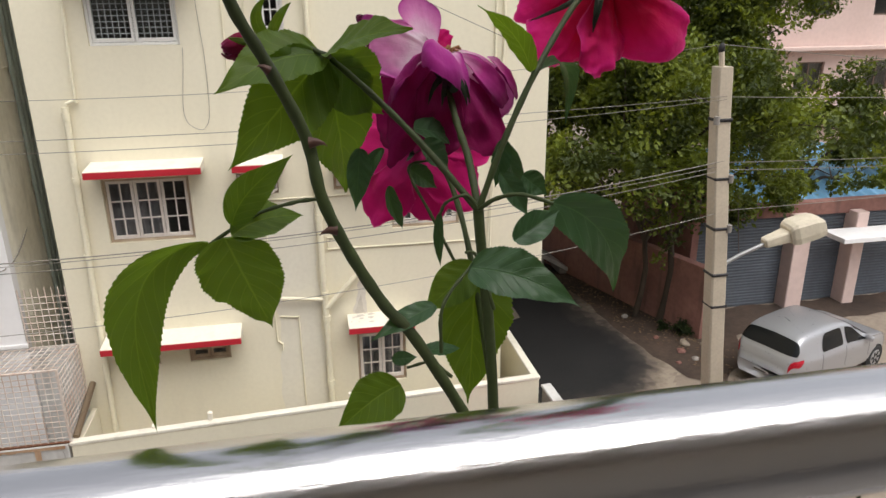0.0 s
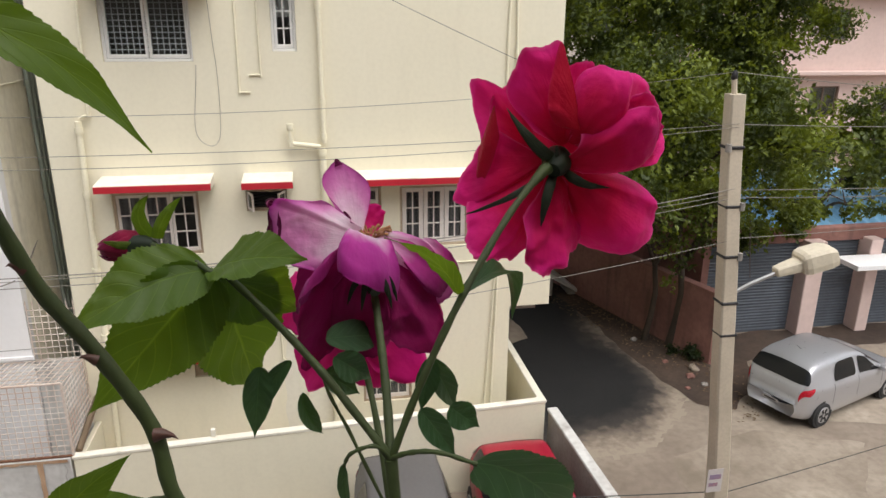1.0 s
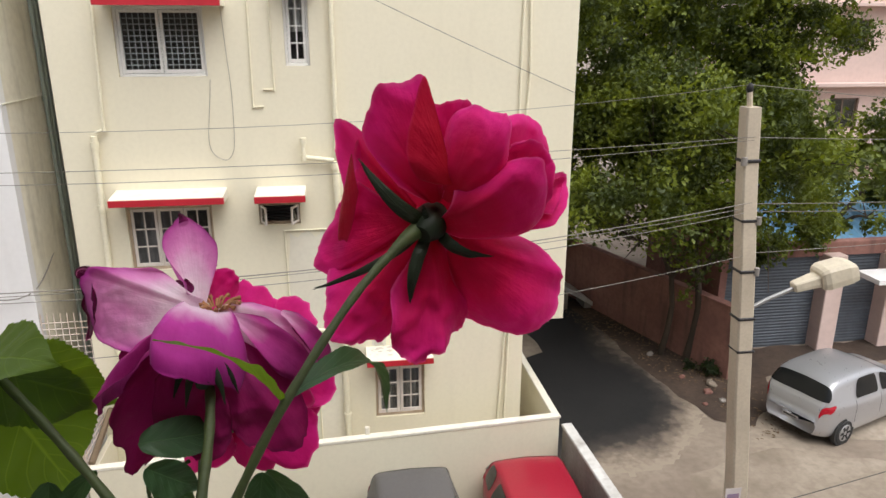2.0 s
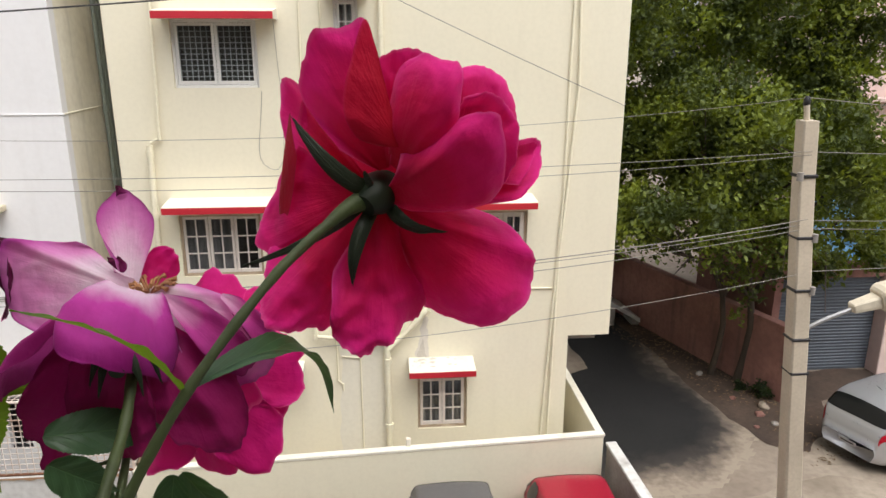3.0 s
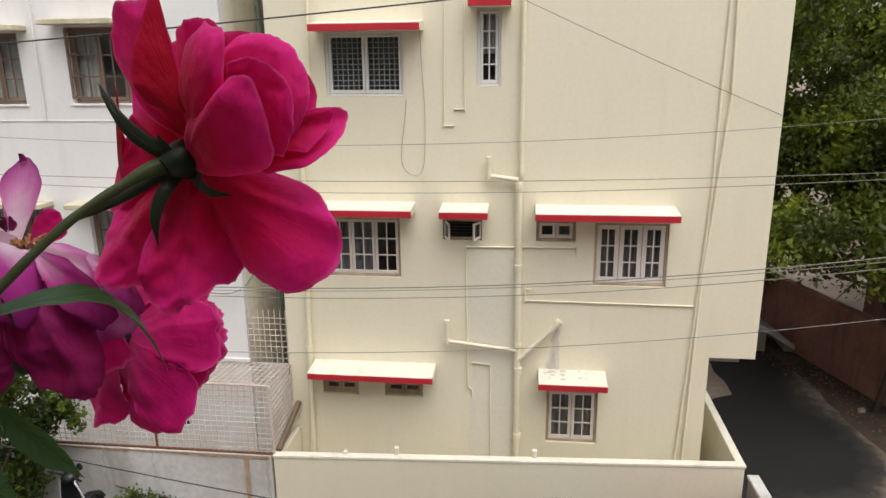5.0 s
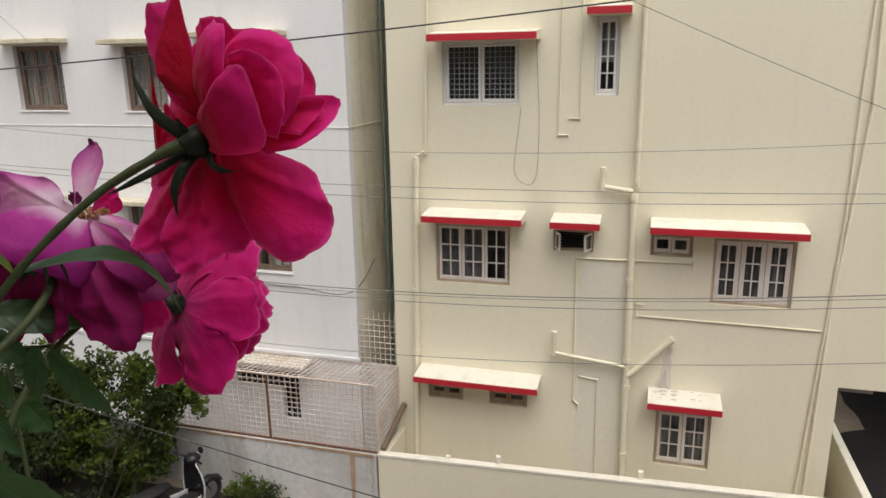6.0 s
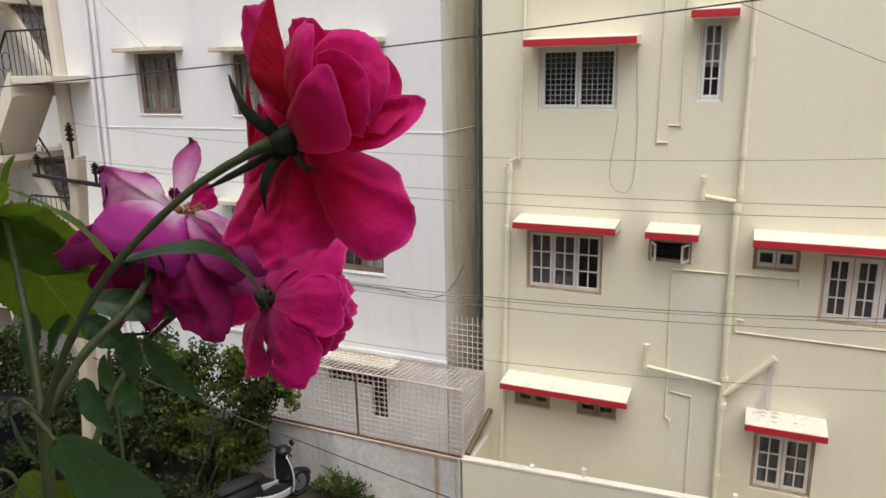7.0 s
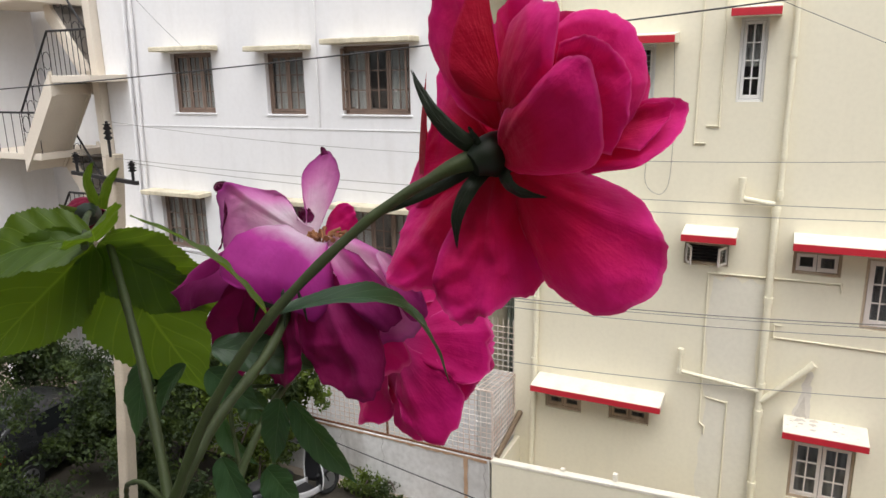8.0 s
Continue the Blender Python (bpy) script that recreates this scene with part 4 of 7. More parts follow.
# a leaf of one window stands open
for hx, ang in ((-3.12, -75), (-4.54, 65)):
    m = Matrix.Translation((hx, -0.01, 0)) @ Matrix.Rotation(radians(ang), 4, "Z")
    w = -0.42 if hx > -4 else 0.42
    a, b = sorted((0, w))
    lf = Geo().box(a, a + 0.05, -0.018, 0.018, 7.43, 8.6, 0.004, m).box(b - 0.05, b, -0.018, 0.018, 7.43, 8.6, 0.004, m)
    for zz in (7.43, 7.80, 8.17, 8.55):
        lf.box(a + 0.05, b - 0.05, -0.016, 0.016, zz, zz + 0.05, 0.004, m)
    part("open_sash", lf, BROWN_WOOD, white, "brown window leaf standing open")
g = Geo()
for o in w_open[6:8]:
    g.box(o[0], o[1], 0.06, 0.10, o[2], o[2] + 0.04).box(o[0], o[1], 0.06, 0.10, o[3] - 0.04, o[3])
    n = int((o[1] - o[0]) / 0.11)
    for k in range(n):
        xx = o[0] + (o[1] - o[0]) * (k + 0.5) / n
        g.box(xx - 0.01, xx + 0.01, 0.065, 0.09, o[2] + 0.04, o[3] - 0.04)
part("window_grille", g, IRON, white, "dark barred ground-floor opening")
part("awning", Geo().box(-4.95, -2.75, -0.42, 0, 2.40, 2.47, 0.012), CREAM_PALE, white, "thin weathered cream window slab")
part("ledge", Geo().box(WX0, WX1 + 0.03, -0.014, 0, 7.04, 7.065, 0.004), WHITE_WALL, white)
part("ledge", Geo().box(WX0, WX1 + 0.03, -0.035, 0, 2.53, 2.60, 0.006), WHITE_WALL, white)
part("ledge", Geo().box(WX1, WX1 + 0.014, 0, 8.0, 7.04, 7.065, 0.004), SIDE_WALL, white)
sag = smoothed([(-6.5, -0.03, 4.12), (-4.5, -0.03, 4.02), (-3, -0.03, 3.98), (-1.8, -0.03, 3.96), (-1.76, 1.5, 4.5)], 6)
part("wall_cable", Geo().tube(sag, 0.012, 6), WIRE_PALE, white, smooth=True)
part("wall_cable", Geo().tube([(-1.77, 0.02, 3.95), (-1.77, 0.05, 3.2), (-1.77, 0.9, 2.9)], 0.008, 6), WIRE, white, smooth=True)
for x in (-10.12, -9.92):
    pipe_run(white, [(x, -0.07, 11.5), (x - 0.22, -0.07, 5.3), (x - 0.22, -0.07, 0.1)], 0.045, ((9.2, x - 0.09), (7.6, x - 0.14), (6.2, x - 0.19)), WHITE_WALL)
pipe_run(white, [(-5.05, -0.05, 11.4), (-5.1, -0.05, 7.1)], 0.02, (), WHITE_WALL)
for k, y in enumerate((1.62, 1.80, 1.98)):
    pipe_run(white, [(WX1 + 0.07, y, 11.4), (WX1 + 0.07, y, 0.1)], 0.038, ((9.0, WX1 + 0.07), (7.0, WX1 + 0.07), (5.0, WX1 + 0.07)), GREEN_PIPE)
part("gap_wall", Geo().box(WX1, HX0, 8.8, 8.95, -0.4, 4.0), SIDE_WALL, white)

# outside stairs at the far end of the white house
stairs = thing("outside_staircase", (-12.5, -0.2, 0.1), "cream concrete outside staircase with wrought-iron rails", "staircase")


def flight(xa, za, xb, zb, y0, y1, n):
    for k in range(n):
        x0, x1 = xa + (xb - xa) * k / n, xa + (xb - xa) * (k + 1) / n
        zt = za + (zb - za) * (k + 1) / n
        part("step", Geo().box(x0, x1, y0, y1, zt - 0.17, zt, 0.006), CEMENT, stairs)
    dx, dz = xb - xa, zb - za
    m0 = Geo()
    m0.add([(xa, y0, za - 0.42), (xb, y0, zb - 0.42), (xb, y1, zb - 0.42), (xa, y1, za - 0.42), (xa, y0, za - 0.20), (xb, y0, zb - 0.20), (xb, y1, zb - 0.20), (xa, y1, za - 0.20)], [(3, 2, 1, 0), (4, 5, 6, 7), (0, 1, 5, 4), (1, 2, 6, 5), (2, 3, 7, 6), (3, 0, 4, 7)])
    part("soffit", m0, BEIGE_WALL, stairs)
    g = Geo()
    for y in (y0 - 0.09, y1):
        g.add([(xa, y, za - 0.45), (xb, y, zb - 0.45), (xb, y, zb + 0.1), (xa, y, za + 0.1), (xa, y + 0.09, za - 0.45), (xb, y + 0.09, zb - 0.45), (xb, y + 0.09, zb + 0.1), (xa, y + 0.09, za + 0.1)],
              [(0, 1, 2, 3), (7, 6, 5, 4), (0, 4, 5, 1), (3, 2, 6, 7), (1, 5, 6, 2), (0, 3, 7, 4)])
    part("stringer", g, BEIGE_WALL, stairs)
    g = Geo().tube([(xa, y0, za + 0.95), (xb, y0, zb + 0.95)], 0.025, 8)
    rail_ = part("rail", g, IRON, stairs, "black wrought-iron stair rail")
    for k in range(6):
        u = k / 5
        part("baluster", Geo().tube([(xa + dx * u, y0, za + dz * u + 0.05), (xa + dx * u, y0, za + dz * u + 0.95)], 0.009, 5), IRON, rail_)
    for k in range(5):
        u = (k + 0.5) / 5
        c = (xa + dx * u, za + dz * u + 0.5)
        part("scroll", Geo().tube([(c[0] + 0.13 * math.cos(q), y0, c[1] + 0.2 * math.sin(q)) for q in np.linspace(0, 2 * math.pi, 11)], 0.008, 5, False), IRON, rail_)


flight(-12.95, 6.42, -11.65, 8.2, -0.95, -0.1, 10)
flight(-11.65, 8.2, -12.95, 10.0, 0.1, 0.95, 10)
flight(-11.65, 4.6, -12.95, 6.42, 0.1, 0.95, 10)
flight(-12.95, 2.8, -11.65, 4.6, -0.95, -0.1, 10)
flight(-11.65, 1.0, -12.95, 2.8, 0.1, 0.95, 10)
for x0, x1, z in ((-11.65, -10.4, 8.2), (-14.9, -12.4, 6.42), (-11.65, -10.4, 4.6), (-14.9, -12.4, 2.8), (-14.9, -12.4, 10.0)):
    part("landing", Geo().box(x0, x1, -1.0, 1.0, z - 0.16, z, 0.01), BEIGE_WALL, stairs)
    rail_ = part("rail", Geo().tube([(x0, -0.95, z + 0.95), (x1, -0.95, z + 0.95)], 0.025, 8), IRON, stairs, "black wrought-iron landing rail")
    for k in range(9):
        xx = x0 + (x1 - x0) * k / 8
        part("baluster", Geo().tube([(xx, -0.95, z), (xx, -0.95, z + 0.95)], 0.009, 5), IRON, rail_)
part("column", Geo().box(-11.35, -11.12, -0.2, 0.2, 0.0, 12, 0.01), BEIGE_WALL, stairs)
part("column", Geo().box(-15.1, -14.85, -1.0, 1.0, 0.0, 12, 0.01), WHITE_WALL, stairs)
part("back_wall", Geo().box(-20, -11.12, 1.1, 1.25, 0.0, 12), WHITE_WALL, stairs)

# ---- boundary wall, cage and gate grille of the white house ----
bw = slanted_wall("boundary_wall", (-12.0, -1.24), (-0.96, -1.22), -0.2, 1.30, 0.14, LOW_WALL, 0, LOW_WALL, "weathered white boundary wall with rust streaks and cracks")
part("rust_stain", Geo().grid(lambda u, v: (-1.42 + (0.10 - 0.05 * v) * (u - 0.5) + 0.02 * noise.noise(Vector((u * 3, v * 5, 0.2))), -1.2435, 1.295 - 1.1 * v), 6, 24), RUST_RUN, bw, "brown rust streak running down")
part("rust_stain", Geo().grid(lambda u, v: (-5.6 + 4.6 * u, -1.2432, 1.297 - (0.03 + 0.05 * abs(noise.noise(Vector((u * 26, 0.4, 0.7))))) * v), 90, 2), RUST_RUN, bw, "rusty edge below the cage")
for x0, z0, n in ((-4.15, 1.29, 9), (-3.2, 1.29, 7), (-1.05, 1.2, 10)):
    pts = [(x0 + 0.03 * math.sin(k * 2.1) + 0.004 * k, -1.243, z0 - 0.11 * k) for k in range(n)]
    part("crack", Geo().tube(pts, 0.004, 4), CEMENT, bw, "fine crack in the plaster")
cage = thing("iron_cage", (-3.0, -0.6, 1.3), "rusty whitish wire cage enclosing the ground-floor front", "cage")
CX0, CX1, CZ0, CZ1, CY = -5.2, -0.92, 1.31, 2.62, -1.18


def bar_grid(geo, o, u, v, nu, nv, r=0.0085):
    o, u, v = Vector(o), Vector(u), Vector(v)
    for i in range(nu + 1):
        geo.tube([o + u * (i / nu), o + u * (i / nu) + v], r, 4, False)
    for j in range(nv + 1):
        geo.tube([o + v * (j / nv), o + v * (j / nv) + u], r, 4, False)
    return geo


part("front_grille", bar_grid(Geo(), (CX0, CY, CZ0), (CX1 - CX0, 0, 0), (0, 0, CZ1 - CZ0), 38, 13), CAGE, cage)
part("end_grille", bar_grid(Geo(), (CX1, CY, CZ0), (0, 1.16, 0), (0, 0, CZ1 - CZ0 - 0.1), 10, 12), CAGE, cage)
part("top_grille", bar_grid(Geo(), (CX0, CY, CZ1), (CX1 - CX0, 0, 0), (0, 1.15, -0.12), 38, 7), CAGE, cage)
for x in (CX0, -3.1, CX1):
    part("post", Geo().box(x - 0.018, x + 0.018, CY - 0.018, CY + 0.018, CZ0, CZ1, 0.003), CAGE if x != -3.1 else RUST, cage, "rusty post")
part("bottom_rail", Geo().box(CX0, CX1, CY - 0.025, CY + 0.02, CZ0, CZ0 + 0.03, 0.004), RUST, cage, "rusted bottom rail")
part("top_rail", Geo().box(CX0, CX1, CY - 0.02, CY + 0.02, CZ1, CZ1 + 0.03, 0.004), CAGE, cage)
gate = thing("gap_grille", (-1.4, 0.0, 2.5), "tall whitish iron grille closing the gap between the houses", "grille")
part("grille", bar_grid(Geo(), (WX1 + 0.02, 0.02, 2.5), (HX0 - WX1 - 0.04, 0, 0), (0, 0, 0.92), 7, 8, 0.008), CAGE, gate)
g = Geo()
for k in range(8):
    x = WX1 + 0.02 + (HX0 - WX1 - 0.04) * k / 7
    g.tube([(x, 0.02, 3.42), (x, 0.02, 3.55), (x, 0.02, 3.6)], [0.009, 0.009, 0.001], 5)
part("spikes", g, CAGE, gate)
part("lower_panel", Geo().box(WX1 + 0.02, HX0 - 0.02, 0.02, 0.08, 0.0, 2.49), LOW_WALL, gate)


# ---- poles and wires ----
def square_pole(name, foot, top, r0, r1, label):
    p = thing(name, foot, label, "pole")
    foot, top = Vector(foot) - Vector((0, 0, 0.15)), Vector(top)
    pts = [foot.lerp(top, k / 12) + Vector((0.008 * math.sin(k * 1.7), 0.006 * math.cos(k * 2.3), 0)) for k in range(13)]
    g = Geo()
    base = 0
    for i, q in enumerate(pts):
        r = r0 + (r1 - r0) * i / 12
        c = r * 0.8
        for a, b in ((r, c), (c, r), (-c, r), (-r, c), (-r, -c), (-c, -r), (c, -r), (r, -c)):
            g.v.append((q.x + a, q.y + b, q.z))
    for i in range(12):
        for k in range(8):
            a, b = i * 8 + k, i * 8 + (k + 1) % 8
            g.f.append((a, b, b + 8, a + 8))
    g.f.append(tuple(range(96, 104)))
    part("shaft", g, POLE_CEMENT, p)
    return p


def axis_point(a, b, z):
    a, b = Vector(a), Vector(b)
    return a.lerp(b, (z - a.z) / (b.z - a.z))


RF, RT = (9.06, -3.9, -0.5), (8.29, -3.9, 7.27)
pole_r = square_pole("utility_pole", RF, RT, 0.135, 0.098, "weathered concrete utility pole with steel bands and cables")
for z in (6.62, 5.86, 5.18, 4.52, 4.05):
    c = axis_point(RF, RT, z)
    r = 0.112 + (7.3 - z) * 0.004
    part("band", Geo().box(c.x - r, c.x + r, c.y - r, c.y + r, z - 0.022, z + 0.022, 0.012), IRON, pole_r, "dark steel band")
c = axis_point(RF, RT, 7.27)
part("insulator_pin", Geo().tube([c, c + Vector((-0.03, 0, 0.2))], 0.035, 8), POLE_CEMENT, pole_r)
part("insulator", Geo().tube([c + Vector((-0.03, 0, 0.16)), c + Vector((-0.03, 0, 0.19)), c + Vector((-0.03, 0, 0.25)), c + Vector((-0.03, 0, 0.28))], [0.025, 0.042, 0.038, 0.015], 10), IRON, pole_r, smooth=True)
for z, s in ((6.62, -1), (5.86, 1), (5.18, 1)):
    c = axis_point(RF, RT, z)
    part("insulator", Geo().tube([c + Vector((s * 0.11, -0.1, -0.05)), c + Vector((s * 0.11, -0.1, 0.05))], 0.04, 8), CEMENT, pole_r, smooth=True)
c = axis_point(RF, RT, 1.75)
poster = Geo().box(c.x - 0.27, c.x - 0.03, c.y - 0.16, c.y - 0.155, 1.56, 1.95)
bill = part("poster", poster, surface("faded_paper", (0.62, 0.58, 0.56), (0.5, 0.45, 0.45), 0.9, vary=0.3), pole_r, "small faded paper bill pasted on the pole")
part("poster_bar", Geo().box(c.x - 0.24, c.x - 0.06, c.y - 0.164, c.y - 0.161, 1.78, 1.86).box(c.x - 0.24, c.x - 0.10, c.y - 0.164, c.y - 0.161, 1.66, 1.72), surface("faded_print", (0.45, 0.2, 0.16), (0.2, 0.22, 0.4), 0.9, vary=0.5), bill)

lamp = thing("street_lamp", axis_point(RF, RT, 4.6), "weathered cream street lamp head on a slanted steel arm", "street lamp")
c = axis_point(RF, RT, 4.58)
arm_end = Vector((9.20, -4.0, 4.93))
part("arm", Geo().tube([c, c.lerp(arm_end, 0.5) + Vector((0, 0, 0.02)), arm_end], 0.028, 10), RIM, lamp, "bare grey steel arm", smooth=True)
d = Vector((0.86, -0.1, 0.27)).normalized()
side = Vector((0.1, 0.98, 0)).normalized()
up = d.cross(side).normalized()
g = Geo()
prof = [(0.0, 0.06, 0.06), (0.02, 0.085, 0.08), (0.28, 0.115, 0.105), (0.33, 0.120, 0.11), (0.332, 0.155, 0.15), (0.36, 0.18, 0.18), (0.42, 0.20, 0.20), (0.68, 0.205, 0.19), (0.78, 0.19, 0.15), (0.80, 0.16, 0.10)]
for s, w, h in prof:
    o = arm_end + d * (s - 0.04)
    for a in range(12):
        q = 2 * math.pi * a / 12
        sx, sz = math.copysign(abs(math.cos(q)) ** 0.38, math.cos(q)), math.copysign(abs(math.sin(q)) ** 0.38, math.sin(q))
        g.v.append(tuple(o + side * w * sx + up * h * (sz if sz > 0 else sz * 0.55)))
for i in range(len(prof) - 1):
    for k in range(12):
        a, b = i * 12 + k, i * 12 + (k + 1) % 12
        g.f.append((a, b, b + 12, a + 12))
g.f += [tuple(range(12))[::-1], tuple(range((len(prof) - 1) * 12, len(prof) * 12))]
part("head", g, LAMP_SHELL, lamp)
o = arm_end + d * 0.52 - up * 0.108
part("glass_bowl", Geo().grid(lambda u, v: o + d * (0.3 * (v - 0.5)) + side * (0.24 * (u - 0.5)) - up * (0.06 * math.sin(math.pi * u) * math.sin(math.pi * v)), 8, 8), CAR_GLASS, lamp, "dull glass bowl", smooth=True)

LF, LT = (-6.62, -4.4, 0.1), (-5.76, -4.4, 7.0)
pole_l = square_pole("utility_pole", LF, LT, 0.12, 0.095, "slim concrete utility pole with a dark cross arm")
part("cross_arm", Geo().tube([(-6.62, -4.5, 6.70), (-5.22, -4.5, 6.60)], 0.04, 4), IRON, pole_l, "dark steel cross arm")
for x, z, h in ((-5.72, 7.0, 0.5), (-6.5, 6.72, 0.3), (-5.3, 6.63, 0.3)):
    part("insulator_pin", Geo().tube([(x, -4.5, z - 0.03), (x, -4.5, z + h)], 0.022, 8), IRON, pole_l)
    pr = []
    for k in range(4):
        pr += [(z + h * 0.45 + k * h * 0.14, 0.03), (z + h * 0.5 + k * h * 0.14, 0.065)]
    part("insulator", Geo().tube([(x, -4.5, q[0]) for q in pr], [q[1] for q in pr], 10), IRON, pole_l, "dark ribbed insulator", smooth=True)


def wire(a, b, sag, r, material, label, n=28):
    a, b = Vector(a), Vector(b)
    pts = [a.lerp(b, k / n) - Vector((0, 0, 4 * sag * (k / n) * (1 - k / n))) for k in range(n + 1)]
    ob = single("overhead_wire", Geo().tube(pts, r * 0.72, 5), material, label, "wire", "overhead wires of the lane", smooth=True)
    return ob


thin, bundle = "thin grey overhead line strung along the lane", "heavy grey cable in a bundle over the lane"
wire((-5.72, -4.5, 7.5), (8.26, -3.9, 7.53), 0.36, 0.0045, WIRE_PALE, thin)
wire((-6.5, -4.5, 7.0), (8.35, -4.0, 6.92), 0.2, 0.0055, WIRE_PALE, thin)
wire((-5.3, -4.5, 6.9), (8.35, -4.0, 6.88), 0.26, 0.0055, WIRE_PALE, thin)
wire((-5.85, -4.3, 5.75), (8.42, -4.0, 6.10), 0.46, 0.009, WIRE_PALE, bundle)
wire((-5.85, -4.3, 5.70), (8.42, -4.0, 5.98), 0.50, 0.007, WIRE_PALE, bundle)
wire((-5.85, -4.3, 5.66), (8.42, -4.0, 6.04), 0.42, 0.006, WIRE_PALE, bundle)
wire((-6.0, -4.3, 4.9), (8.50, -4.0, 5.42), 0.52, 0.006, WIRE_PALE, thin)
for z, s in ((7.53, 0.5), (6.9, 0.3), (6.06, 0.4), (5.96, 0.45), (5.4, 0.3)):
    c = axis_point(RF, RT, min(z, 7.27))
    wire((c.x, -3.9, z), (30, 1.5, z - 0.4), s, 0.007, WIRE_PALE, thin)
wire((-14, -5.0, 7.75), (9.0, -3.2, 9.35), 0.25, 0.013, WIRE, "thick black cable crossing above the lane")
wire((-6.165, -4.38, 3.75), (8.865, -3.93, 1.45), 0.22, 0.012, WIRE, "thick black cable hanging low across the yard")
wire((3.15, -0.42, 9.0), (7.42, -0.02, 7.13), 0.03, 0.006, WIRE, "thin black cable stretched across the cream facade")
wire((8.87, -3.93, 1.40), (30, 1.5, 1.2), 0.25, 0.010, WIRE, "thick black cable hanging low across the yard")
wire((-8.2, -0.39, 8.72), (-11.3, -0.2, 11.4), 0.1, 0.005, WIRE, "thin black cable from a window slab")


# ---- cars ----
def through_points(pts, x):
    """A smooth curve through (x, value) points."""
    if x <= pts[0][0]:
        return pts[0][1]
    for k in range(len(pts) - 1):
        if x <= pts[k + 1][0]:
            (x0, a), (x1, b) = pts[k], pts[k + 1]
            t = (x - x0) / (x1 - x0)
            da = (b - pts[k - 1][1]) / (x1 - pts[k - 1][0]) if k else (b - a) / (x1 - x0)
            db = (pts[k + 2][1] - a) / (pts[k + 2][0] - x0) if k + 2 < len(pts) else (b - a) / (x1 - x0)
            h = x1 - x0
            return a * (1 + 2 * t) * (1 - t) ** 2 + b * t * t * (3 - 2 * t) + h * da * t * (1 - t) ** 2 - h * db * t * t * (1 - t)
    return pts[-1][1]


ROOF_LINE = [(-1, 0.40), (-0.99, 0.53), (-0.965, 0.635), (-0.92, 0.71), (-0.84, 0.83), (-0.76, 0.93), (-0.66, 0.975), (-0.45, 0.995), (-0.2, 1.0), (0.0, 0.975), (0.14, 0.91), (0.44, 0.68), (0.52, 0.645), (0.75, 0.59), (0.90, 0.51), (0.975, 0.42), (1, 0.33)]
BELT_LINE = [(-1, 0.39), (-0.97, 0.60), (-0.90, 0.645), (-0.5, 0.63), (0.2, 0.605), (0.5, 0.59), (0.8, 0.54), (1, 0.33)]


# a steeper tail
HATCH_LINE = [(-1, 0.40), (-0.99, 0.53), (-0.975, 0.62), (-0.95, 0.67), (-0.915, 0.75), (-0.86, 0.87), (-0.81, 0.94), (-0.70, 0.98), (-0.45, 0.995)] + ROOF_LINE[8:]


